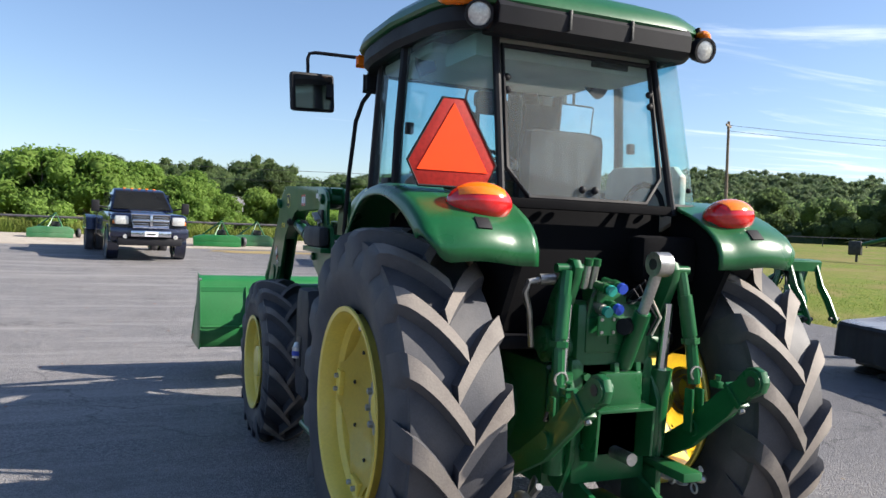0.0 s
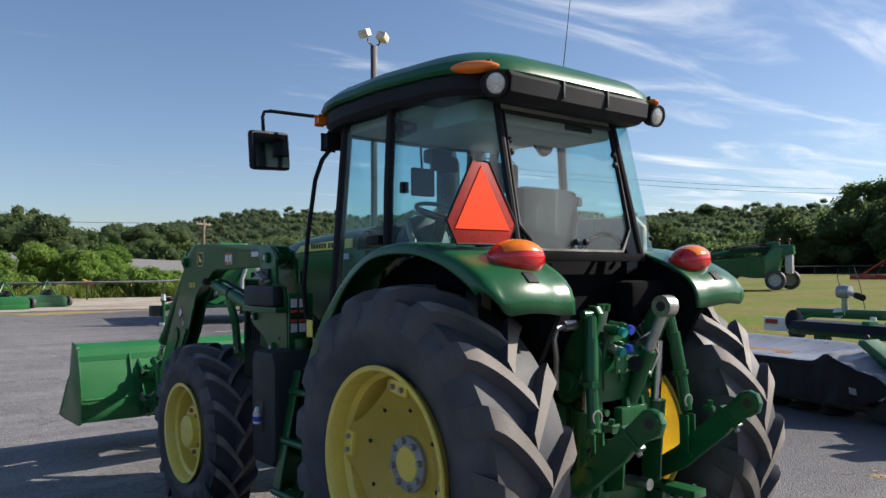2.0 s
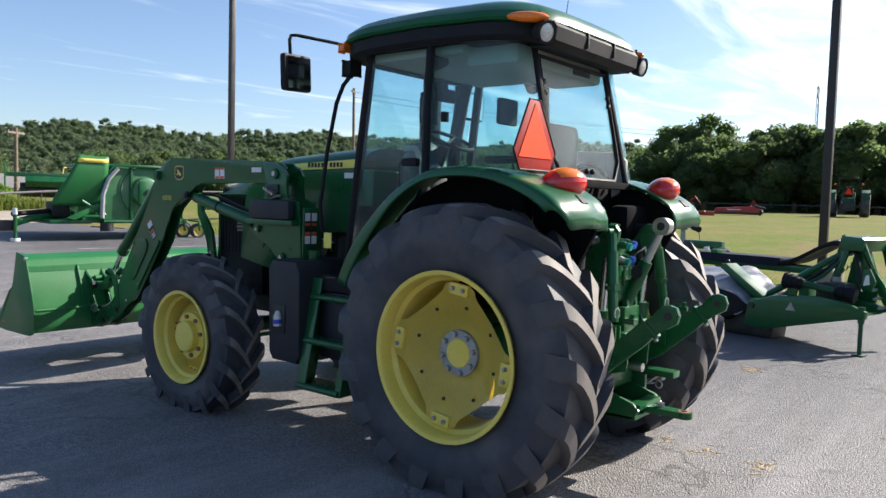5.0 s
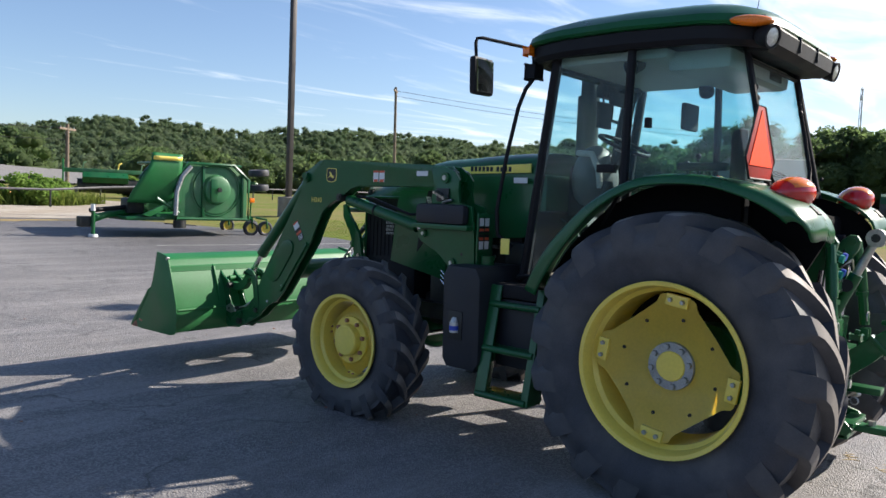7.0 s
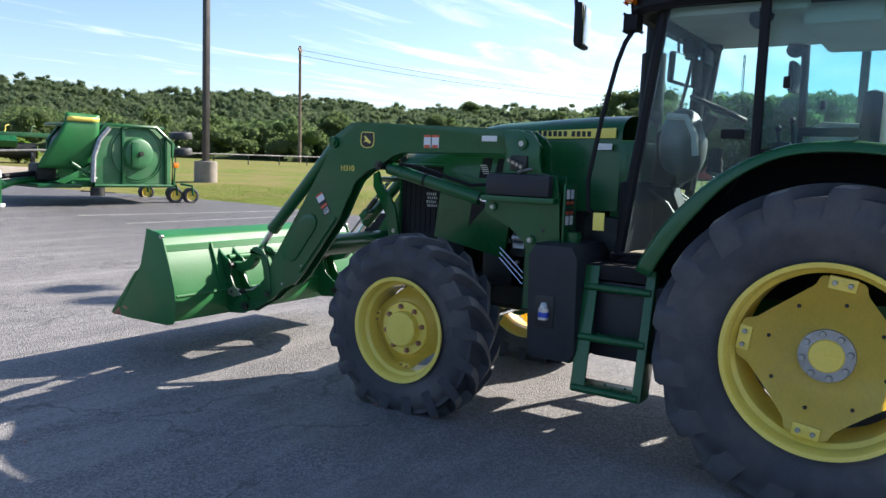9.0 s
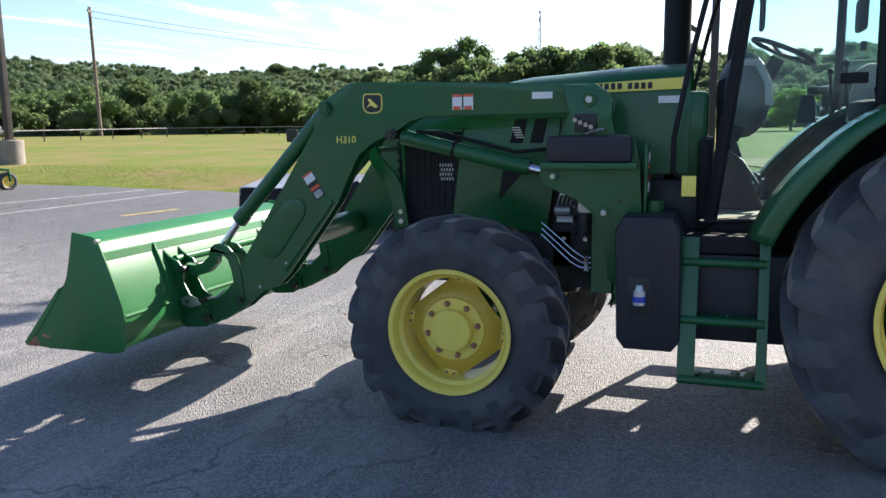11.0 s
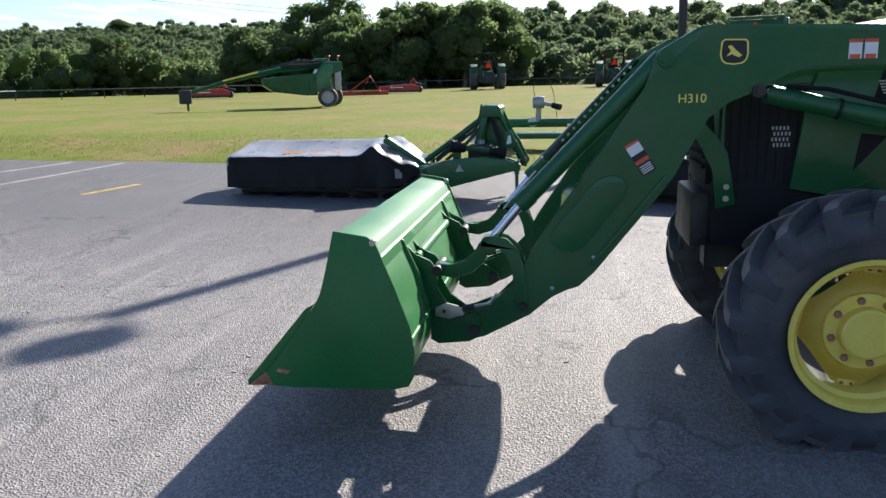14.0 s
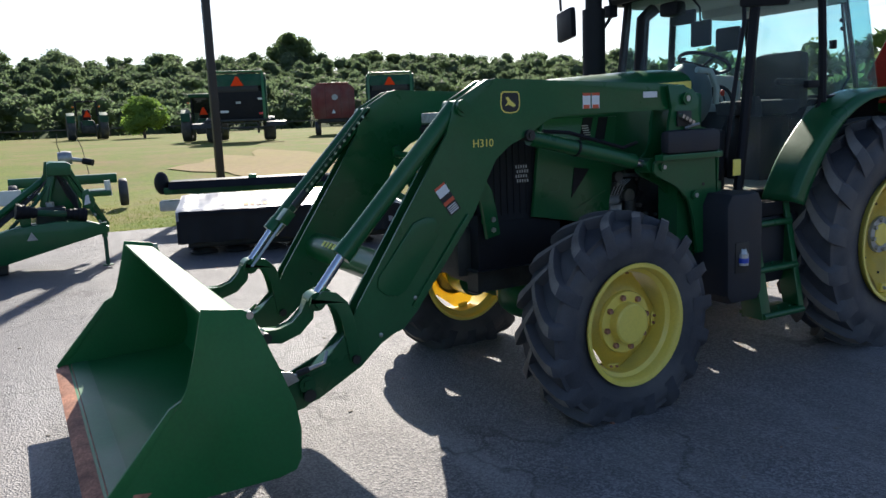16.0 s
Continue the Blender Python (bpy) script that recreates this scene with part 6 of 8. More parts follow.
def utility_pole(x, y, h, lean=0.0, base=None):
    z = ground_z(x, y) if base is None else base
    m = Matrix.Translation((x, y, z)) @ Matrix.Rotation(radians(lean), 4, "Y") @ Matrix.Rotation(radians(35), 4, "Z")
    t = thing("utility_pole", "weathered wooden utility pole with cross arm", "utility pole", m, "utility poles")
    part("shaft", rod((0, 0, -0.3), (0, 0, h), 0.19, 0.14, 14), WOODPOLE, t)
    part("cross_arm", box((-1.2, -0.07, h - 0.55), (1.2, 0.07, h - 0.37), 0.01), WOODPOLE, t)
    for k in (-1.0, -0.45, 0.45, 1.0):
        part("insulator", rod((k, 0, h - 0.38), (k, 0, h - 0.22), 0.035, segs=8), GALV, t)
    part("brace", tube([(-0.7, 0.06, h - 0.45), (0, 0.08, h - 1.1), (0.7, 0.06, h - 0.45)], 0.02, 5), GALV, t)
    return t


utility_pole(58.0, 60.0, 12.6, -1.0)
utility_pole(25.0, 68.0, 5.6)
utility_pole(104, 25, 10.5, 0, 1.2)


def wire(name, a, b, sag, r=0.02):
    a, b = Vector(a), Vector(b)
    pts = []
    for i in range(25):
        t = i / 24
        p = a.lerp(b, t)
        p.z -= sag * 4 * t * (1 - t)
        pts.append(p)
    ob = part(name, tube(pts, r, 5), INK if r < 0.03 else GALV, None, "thin overhead wire")
    return tagged(ob, "thin overhead power wire between poles", "wire", "overhead wires")


for k in range(2):
    wire("power_wire", (58, 60, 13.6 - 0.6 * k), (104, 25, 11.2 - 0.5 * k), 1.0)
    wire("power_wire", (104, 25, 11.2 - 0.5 * k), (112, -60, 11.0 - 0.5 * k), 1.6)
    wire("power_wire", (25, 68, 6.5 - 1.0 * k), (-50, 66, 7.0 - 1.0 * k), 0.8)

# ---- fence at the far side of the grass ----


def fence_line(pts, label, h=0.75):
    t = thing("low_fence", label, "fence")
    post = None
    acc = []
    for (x0, y0), (x1, y1) in zip(pts, pts[1:]):
        n = max(1, int(math.hypot(x1 - x0, y1 - y0) / 3.2))
        for i in range(n):
            x, y = lerp(x0, x1, i / n), lerp(y0, y1, i / n)
            z = ground_z(x, y)
            acc.append((x, y, z + h))
            if post is None:
                post = part("post", rod((0, 0, -0.1), (0, 0, h + 0.03), 0.04, segs=8), INK, t)
                post.matrix_basis = Matrix.Translation((x, y, z))
            else:
                share("post", post, t, Matrix.Translation((x, y, z)))
    acc.append((*pts[-1], ground_z(*pts[-1]) + h))
    part("rail", tube(acc, 0.055, 6), RUBBER, t)
    return t


fence_line([(-30, 31.8), (9, 32.2), (30, 45), (52, 47), (74, 30), (80, 10), (80, -14), (70, -40)], "low dark pipe fence along the field's edge")

# far hills: wooded ground rising behind the trees


UNDERWOOD = ground_material("wooded_slope", (0.060, 0.085, 0.038), (0.10, 0.13, 0.055), (0.08, 0.11, 0.045), 0.5, 4.0, 1.0, 0.5)

# ---- foliage ----


def leaf_material(name, dark, light, dry, trans=0.35):
    m = bpy.data.materials.new(name)
    m.use_nodes = True
    n, l = m.node_tree.nodes, m.node_tree.links
    b, out = n["Principled BSDF"], n["Material Output"]
    geo = n.new("ShaderNodeNewGeometry")
    tc = n.new("ShaderNodeTexCoord")
    tree = noise_nodes(n, l, geo.outputs["Position"], 0.21, 2).outputs[0]
    blend = n.new("ShaderNodeMath")
    blend.operation = "MULTIPLY_ADD"
    blend.inputs[1].default_value = 0.45
    l.new(geo.outputs["Random Per Island"], blend.inputs[0])
    l.new(remap(n, l, tree, 0.35, 0.65, 0, 0.55), blend.inputs[2])
    col = mixed(n, l, blend.outputs[0], dark, light)
    big = noise_nodes(n, l, geo.outputs["Position"], 0.06, 3).outputs[0]
    col = mixed(n, l, remap(n, l, big, 0.5, 0.75, 0, 0.55), col, dry)
    fine = noise_nodes(n, l, tc.outputs["Object"], 9.0, 4).outputs[0]
    sc = n.new("ShaderNodeVectorMath")
    sc.operation = "SCALE"
    l.new(col, sc.inputs[0])
    l.new(remap(n, l, fine, 0.3, 0.7, 0.7, 1.3), sc.inputs["Scale"])
    l.new(sc.outputs[0], b.inputs["Base Color"])
    b.inputs["Roughness"].default_value = 0.62
    b.inputs["Specular IOR Level"].default_value = 0.04
    tr = n.new("ShaderNodeBsdfTranslucent")
    through_leaf = n.new("ShaderNodeVectorMath")
    through_leaf.operation = "MULTIPLY"
    through_leaf.inputs[1].default_value = (1.5, 1.6, 1.3)
    l.new(sc.outputs[0], through_leaf.inputs[0])
    l.new(through_leaf.outputs[0], tr.inputs["Color"])
    mx = n.new("ShaderNodeMixShader")
    mx.inputs[0].default_value = trans
    l.new(b.outputs[0], mx.inputs[1])
    l.new(tr.outputs[0], mx.inputs[2])
    l.new(mx.outputs[0], out.inputs["Surface"])
    return m


LEAF = leaf_material("woodland_leaves", (0.072, 0.110, 0.052), (0.136, 0.176, 0.080), (0.146, 0.170, 0.085), 0.62)
LEAFBRIGHT = leaf_material("bright_leaves", (0.098, 0.172, 0.038), (0.20, 0.29, 0.07), (0.20, 0.24, 0.075), 0.45)
# distance haze painted into the leaf colour: paler and bluer than the woodland leaves
LEAFHAZE = leaf_material("hazed_ridge_leaves", (0.082, 0.116, 0.074), (0.142, 0.176, 0.104), (0.152, 0.172, 0.108), 0.62)
BARK = material("grey_bark", (0.14, 0.115, 0.09), 0.9, 0, 0.4, 6, 60, 0.2)


BLOB = bmesh.new()
bmesh.ops.create_icosphere(BLOB, subdivisions=1, radius=1)
BLOB_CO = np.array([v.co[:] for v in BLOB.verts])
BLOB_TRI = np.array([[v.index for v in f.verts] for f in BLOB.faces])
BLOB.free()


def crown_points(g, h, rad, clumps, per, low=0.12):
    """Leaf places and outward directions on rounded clumps set over an uneven crown, and the clumps: centre and radius."""
    cen, nor, mass = [], [], []
    for c in range(clumps):
        th = g.uniform(0, math.tau)
        cz = g.uniform(-0.75, 1.0)
        q = math.sqrt(max(0.0, 1 - cz * cz)) * g.uniform(0.5, 0.95)
        centre = np.array((rad * q * math.cos(th), rad * q * math.sin(th), h * (low + (1 - low) * 0.5 * (1 + cz * 0.82))))
        cr = rad * g.uniform(0.34, 0.56) * (1.0 - 0.18 * max(0.0, cz))
        d = g.normal(size=(per, 3))
        d /= np.linalg.norm(d, axis=1)[:, None]
        d[:, 2] = np.abs(d[:, 2]) * np.where(g.random(per) < 0.8, 1, -1)
        cen.append(centre + d * cr * g.uniform(0.80, 1.16, (per, 1)) * np.array((1, 1, 0.84)))
        nor.append(d)
        mass.append((*centre, cr))
    return np.concatenate(cen), np.concatenate(nor), np.array(mass)


def leaf_mesh(name, cen, nor, size, g, mat, mass=None):
    """Kite-shaped leaf sprays, and the dense foliage inside each clump, as one mesh."""
    n = len(cen)
    d = nor + g.normal(size=(n, 3)) * 0.55
    d /= np.linalg.norm(d, axis=1)[:, None]
    r = g.normal(size=(n, 3))
    a = np.cross(d, r)
    a /= np.linalg.norm(a, axis=1)[:, None]
    b = np.cross(d, a)
    s = (size * g.uniform(0.55, 1.25, (n, 1)))
    w = s * g.uniform(0.40, 0.66, (n, 1))
    bend = d * s * 0.22
    v = np.stack((cen - a * s, cen + b * w - bend, cen + a * s * 0.9, cen - b * w - bend), axis=1).reshape(-1, 3)
    idx = np.arange(4 * n).reshape(n, 4)
    tri = np.concatenate((idx[:, [0, 1, 2]], idx[:, [0, 2, 3]]), axis=1).reshape(-1, 3)
    leaves = len(tri)
    if mass is not None:
        k = len(mass)
        body = BLOB_CO[None] * g.uniform(0.66, 0.94, (k, len(BLOB_CO), 1)) * (mass[:, 3, None, None] * np.array((1, 1, 0.84)))
        tri = np.concatenate((tri, (BLOB_TRI[None] + (np.arange(k) * len(BLOB_CO))[:, None, None]).reshape(-1, 3) + len(v)))
        v = np.concatenate((v, (body + mass[:, None, :3]).reshape(-1, 3)))
    me = bpy.data.meshes.new(name)
    me.vertices.add(len(v))
    me.vertices.foreach_set("co", v.astype(np.float32).ravel())
    me.loops.add(tri.size)
    me.loops.foreach_set("vertex_index", tri.ravel().astype(np.int32))
    me.polygons.add(len(tri))
    me.polygons.foreach_set("loop_start", np.arange(0, tri.size, 3, dtype=np.int32))
    me.polygons.foreach_set("use_smooth", np.arange(len(tri)) >= leaves)
    me.materials.append(mat)
    me.update(calc_edges=True)
    me.validate()
    return me


SKYLINE = [(-60, 3.6), (-22, 3.6), (-5, 3.7), (2, 4.1), (7, 4.3), (10, 4.9), (12, 3.4), (17, 3.4), (21, 3.9), (25, 4.5), (30, 4.6), (33, 4.1), (40, 4.7), (46, 4.5),
           (52, 4.1), (60, 4.45), (67, 4.4), (70, 4.7), (75, 5.2), (80, 6.0), (83, 5.6), (86, 4.7), (95, 4.4), (106, 4.5), (112, 4.3), (126, 3.9), (160, 4.0), (220, 4.2), (300, 3.4)]


def skyline(b):
    for (b0, e0), (b1, e1) in zip(SKYLINE, SKYLINE[1:]):
        if b <= b1:
            return lerp(e0, e1, (b - b0) / (b1 - b0))
    return SKYLINE[-1][1]


def slope_z(b, r, r0, r1, tall, share_of=1.0):
    """Ground under a wood whose far tree tops meet the skyline."""
    v = min(1.0, max(0.0, (r - r0) / (r1 - r0)))
    top = 1.6 + r1 * math.tan(radians(skyline(b) * share_of)) - tall
    return lerp(1.25, max(1.25, top), v ** 1.15)


def wood(name, b0, b1, r0, r1, tall, rad, step, clumps, per, leaf, seed, label, mat=None, skip=None, share_of=1.0):
    """A far wood in one piece: many trees on rising ground."""
    g = np.random.default_rng(seed)
    cs, ns, ms = [], [], []
    r = r0
    while r <= r1 + 0.1:
        b = b0 + g.uniform(0, 1)
        while b < b1:
            rr = r + g.uniform(-0.4, 0.4) * step
            hh = tall * g.uniform(0.6, 1.22)
            ra = rad * g.uniform(0.75, 1.25)
            x, y = rr * math.sin(radians(b)), rr * math.cos(radians(b))
            if not (skip and skip(x, y)):
                z = slope_z(b, rr, r0, r1, tall, share_of)
                c, d, m = crown_points(g, hh, ra, clumps, per)
                cs.append(c + np.array((x, y, z - 0.05 * hh)))
                ns.append(d)
                ms.append(m + np.array((x, y, z - 0.05 * hh, 0)))
            b += math.degrees(step / rr) * g.uniform(0.7, 1.3)
        r += step * 1.15
    me = leaf_mesh(name, np.concatenate(cs), np.concatenate(ns), leaf, g, mat or LEAF, np.concatenate(ms))
    ob = new(name, me)
    tagged(ob, label, "trees", "", "stuff")

    def fn(u, v):
        bb, q = lerp(b0 - 1, b1 + 1, u), lerp(r0 - 2, r1 + 30, v)
        return Vector((q * math.sin(radians(bb)), q * math.cos(radians(bb)), slope_z(bb, q, r0, r1, tall, share_of) - 0.6 + (0.4 * tall if v > 0.08 else 0)))
    sheet("hill", fn, 40, 14, UNDERWOOD, "dark wooded slope under the far trees", "hill")
    return ob


def on_bank(x, y):
    return -16 < x < 42 and y < 101


# the ridge and the overgrown bank wear the leaves with haze in their colour
wood("far_woods", 15, 70, 165, 300, 5.4, 3.1, 5.3, 7, 44, 0.30, 11, "dense green wooded ridge far behind the field", LEAFHAZE, None, 1.08)
wood("far_woods", -45, 19, 92, 150, 5.2, 2.7, 4.7, 9, 44, 0.25, 12, "dark woods behind the leafy bushes and the road", None, on_bank)
wood("tree_belt", 68, 84.5, 92, 112, 10.5, 3.6, 5.0, 16, 130, 0.25, 13, "dense belt of tall dark trees beside the field", None, None, 1.03)
wood("tree_belt", 26, 68, 92, 128, 4.8, 2.9, 5.0, 11, 80, 0.22, 14, "belt of lower leafy trees along the field's edge", None, on_bank, 0.56)
wood("overgrown_bank", 83.5, 132, 88, 150, 4.2, 2.5, 5.4, 11, 76, 0.27, 15, "overgrown bank with shrubs and small trees", LEAFHAZE, None, 1.2)
wood("far_woods", 130, 314, 120, 175, 9, 5, 10, 6, 12, 0.9, 16, "woods closing the far side of the lot")


def tree_meshes(seed, h, rad, clumps, per, leaf, mat, trunk=0.30, low=0.12):
    g = np.random.default_rng(seed)
    c, d, mass = crown_points(g, h, rad, clumps, per, low)
    crown = leaf_mesh("crown", c, d, leaf, g, mat, mass)
    bm = bmesh.new()
    r0 = 0.022 * h + 0.03
    add_tube(bm, [(0, 0, -0.2), (0.02 * h, 0, 0.25 * h), (-0.01 * h, 0.02 * h, 0.55 * h), (0, 0, 0.9 * h)], [r0 * 1.3, r0, r0 * 0.6, r0 * 0.15], 8)
    for k in range(7):
        a = k * 2.4 + g.uniform(0, 0.6)
        z = h * (trunk + 0.07 * k)
        e = rad * g.uniform(0.55, 0.85)
        add_tube(bm, [(0, 0, z), (0.5 * e * math.cos(a), 0.5 * e * math.sin(a), z + 0.10 * h), (e * math.cos(a), e * math.sin(a), z + 0.22 * h)], [r0 * 0.45, r0 * 0.3, r0 * 0.08], 6)
    tm = bpy.data.meshes.new("trunk")
    bm.to_mesh(tm)
    bm.free()
    tm.materials.append(BARK)
    return tm, crown


def plant(kind, meshes, x, y, s, turn, label, group, cat, z=None):
    t = thing(kind, label, cat, Matrix.Translation((x, y, ground_z(x, y) if z is None else z)) @ Matrix.Rotation(turn, 4, "Z") @ Matrix.Diagonal((s, s, s * (0.92 + 0.16 * ((turn * 7) % 1)), 1)), group)
    for name, me in zip(("trunk", "crown"), meshes):
        new(name, me).parent = t
    return t


rnd = random.Random(4)
bush_kinds = [tree_meshes(30 + k, 4.2, 2.1, 26, 150, 0.17, LEAFBRIGHT, 0.1, 0.02) for k in range(3)]
BUSH_SPOTS = [(-14, 44), (-11, 42), (-8.5, 45), (-5.6, 43), (-3.0, 42.5), (-0.8, 45), (1.6, 43), (4.2, 44), (6.6, 46), (8.6, 44.5), (-13, 50), (-7, 50), (-2, 51), (3, 51), (8, 52),
              (10.6, 47), (12, 51), (-17, 46), (-20, 44), (-24, 46), (-28, 48)]
for i, (x, y) in enumerate(BUSH_SPOTS):
    plant("leafy_bush", bush_kinds[i % 3], x, y, rnd.uniform(0.68, 1.0) * (0.62 if x > 3 else 1.0), rnd.uniform(0, 6), "tall bright green leafy bush behind the gravel strip", "leafy bushes behind the lot", "bush")
low_kind = tree_meshes(41, 1.5, 1.0, 16, 110, 0.13, LEAFBRIGHT, 0.1, 0.0)
for i, (x, y) in enumerate([(-12, 35), (-8.6, 34.4), (-4.5, 34.8), (0.8, 35.2), (3.4, 34.6), (7.4, 35), (8.9, 34.2), (11.5, 38), (17, 41), (-16, 35.5)]):
    plant("low_bush", low_kind, x, y, rnd.uniform(0.6, 1.0), rnd.uniform(0, 6), "low bright green bush at the gravel's edge", "low bushes at the fence", "bush")
plant("leafy_bush", bush_kinds[1], 64, -4.6, 0.8, 1.0, "round bright green bush beside the fence", "bushes beside the field", "bush")
tall_kinds = [tree_meshes(50 + k, 10, 3.6, 38, 180, 0.30, LEAF, 0.3, 0.04) for k in range(3)]
for i, (b, r, s, z) in enumerate([(9.6, 72, 0.62, 1.2), (71, 88, 0.74, 1.2), (74.5, 86, 0.86, 1.2), (77, 90, 1.02, 1.2), (80, 88, 1.03, 1.2), (82.2, 92, 0.98, 1.2), (64, 90, 0.72, 1.2), (55, 92, 0.66, 1.2),
                                 (47, 95, 0.62, 1.2), (107.2, 150, 1.15, 7.0), (113, 150, 1.05, 6.0), (98.5, 150, 0.85, 7.6), (118, 150, 0.8, 7.0), (92, 150, 0.75, 8.0), (103, 148, 0.65, 7.6), (123, 150, 0.6, 6.6), (115.2, 150, 0.9, 6.0), (95.5, 150, 0.62, 8.0), (110.8, 150, 0.5, 6.0),
                                 (87.5, 146, 0.55, 8.2), (58, 280, 1.1, 15)]):
    plant("tree", tall_kinds[i % 3], r * math.sin(radians(b)), r * math.cos(radians(b)), s, i * 1.3, "broad dark green leafy tree rising over the woods", "single trees", "tree", z)

# ---- machines round the lot ----


def at(x, y, bearing, lift=0.0):
    """Local x runs to the right of a viewer who looks along the bearing, local y away."""
    return Matrix.Translation((x, y, ground_z(x, y) + lift)) @ Matrix.Rotation(radians(-bearing), 4, "Z")


def small_wheel(parent, c, R, half, rim_mat, spin=0.0, lie=0.0):
    """A plain implement wheel: tyre, rim and hub."""
    m = Matrix.Translation(c) @ Matrix.Rotation(spin, 4, "Z") @ Matrix.Rotation(lie, 4, "Y")
    k = 0.62 * R
    tyre = part("tyre", lathe([(k, -half * 0.75), (k + 0.4 * (R - k), -half), (R - 0.05 * R, -half * 0.86), (R, -half * 0.5), (R, half * 0.5), (R - 0.05 * R, half * 0.86), (k + 0.4 * (R - k), half), (k, half * 0.75)], 28), RUBBER, parent)
    tyre.matrix_basis = m
    rim = part("rim", lathe([(0.02, -half * 0.3), (k * 0.35, -half * 0.34), (k * 0.4, -half * 0.1), (k * 0.85, -half * 0.1), (k * 0.9, -half * 0.7), (k + 0.02, -half * 0.76), (k + 0.02, half * 0.76), (k * 0.9, half * 0.7), (k * 0.85, half * 0.1), (0.02, half * 0.1)], 24), rim_mat, parent)
    rim.matrix_basis = m
    return tyre


# the pickup
truck = thing("pickup_truck", "dark navy crew cab pickup truck with chrome grille", "pickup truck", Matrix.Translation((-1.1, 17.95, ground_z(-1.1, 18.5))) @ Matrix.Rotation(radians(6), 4, "Z"))
bm = bmesh.new()
add_box(bm, (-0.96, 0.14, 0.5), (0.96, 3.92, 1.31), 0.16, None, 4)
for v in bm.verts:
    v.co.z -= 0.10 * max(0.0, (1.5 - v.co.y) / 1.4) ** 1.3 if v.co.z > 1.1 else 0.0
    v.co.y += 0.16 * (v.co.x / 0.96) ** 2 * max(0.0, 1 - v.co.y / 0.9)
part("cab_body", bm, NAVY, truck)


def taper(bm, z0, z1, k, nose=0.0):
    """Draw the upper part in and round the nose in plan."""
    for v in bm.verts:
        v.co.x *= lerp(1.0, k, min(1.0, max(0.0, (v.co.z - z0) / (z1 - z0))))
        if nose and v.co.y < 0.9:
            v.co.y += nose * (v.co.x / 0.96) ** 2 * (0.9 - v.co.y) / 0.9
    return bm


part("greenhouse", taper(plate([(1.62, 1.28), (2.28, 1.86), (2.55, 1.93), (3.5, 1.93), (3.75, 1.84), (3.85, 1.28)], -0.86, 0.86, "x", 0.10), 1.28, 1.93, 0.78), NAVY, truck)
part("bed", plate([(3.98, 0.55), (3.98, 1.36), (6.0, 1.36), (6.0, 0.55)], -0.97, 0.97, "x", 0.06), NAVY, truck)
part("windscreen", taper(plate([(1.66, 1.335), (2.26, 1.835), (2.245, 1.85), (1.645, 1.35)], -0.78, 0.78, "x"), 1.28, 1.93, 0.78), CARGLASS, truck)
for s in (-1, 1):
    part("side_window", plate([(1.95, 1.36), (2.42, 1.80), (3.55, 1.80), (3.68, 1.36)], s * 0.80, s * 0.815, "x"), CARGLASS, truck)
    part("fender_flare", plate([(4.25, 0.7), (4.4, 1.05), (4.7, 1.15), (5.1, 1.15), (5.4, 1.05), (5.55, 0.7)], s * 0.95, s * 1.22, "x", 0.05), NAVY, truck)
    part("headlamp", box((s * 0.70 - 0.17, 0.12, 0.93), (s * 0.70 + 0.17, 0.36, 1.16), 0.06), CLEARLENS, truck, "large clear headlamp")
    part("turn_lamp", box((s * 0.88 - 0.03, 0.22, 0.95), (s * 0.88 + 0.03, 0.36, 1.04), 0.02), AMBER, truck)
    part("tow_mirror", box((s * 1.18 - 0.10, 1.78, 1.25), (s * 1.18 + 0.10, 1.88, 1.56), 0.03), BLACK, truck)
    part("mirror_arm", tube([(s * 0.85, 1.9, 1.36), (s * 1.1, 1.84, 1.40)], 0.025, 6), BLACK, truck)
    part("fog_lamp", lathe([(0.01, 0), (0.05, 0), (0.06, 0.03)], 14, Matrix.Translation((s * 0.62, 0.03, 0.63)) @ Matrix.Rotation(math.pi / 2, 4, "Z")), CLEARLENS, truck)
    small_wheel(truck, (s * 0.86, 1.0, 0.40), 0.40, 0.14, CHROME)
    small_wheel(truck, (s * 0.80, 4.9, 0.40), 0.40, 0.12, CHROME)
    small_wheel(truck, (s * 1.08, 4.9, 0.40), 0.40, 0.12, CHROME)
    part("wheel_arch", lathe([(0.40, -0.14), (0.47, -0.14), (0.47, 0.14), (0.40, 0.14)], 28, Matrix.Translation((s * 0.85, 1.0, 0.46))), NAVY, truck)
bm = box((-0.98, -0.02, 0.60), (0.98, 0.24, 0.86), 0.07)
for v in bm.verts:
    v.co.y += 0.14 * (v.co.x / 0.98) ** 2
part("bumper", bm, NAVY, truck, "dark painted front bumper")
part("bumper_insert", box((-0.50, -0.04, 0.63), (0.50, 0.1, 0.79), 0.03), CHROME, truck, "bright bumper insert")
part("lower_valance", box((-0.80, 0.03, 0.40), (0.80, 0.3, 0.60), 0.06), BLACK, truck)
part("number_plate", box((-0.16, -0.055, 0.64), (0.16, -0.042, 0.77), 0.006), WHITE, truck, "white front plate with plain marks")
part("plate_marks", box((-0.11, -0.058, 0.68), (0.11, -0.055, 0.72), 0.0), INK, truck)
part("grille_recess", plate([(-0.43, 0.88), (-0.47, 1.20), (0.47, 1.20), (0.43, 0.88)], 0.06, 0.26, "y", 0.03), INK, truck)
bm = bmesh.new()
add_tube(bm, [(-0.44, 0.05, 0.88), (-0.48, 0.07, 1.21), (0.48, 0.07, 1.21), (0.44, 0.05, 0.88)], 0.035, 8, True)
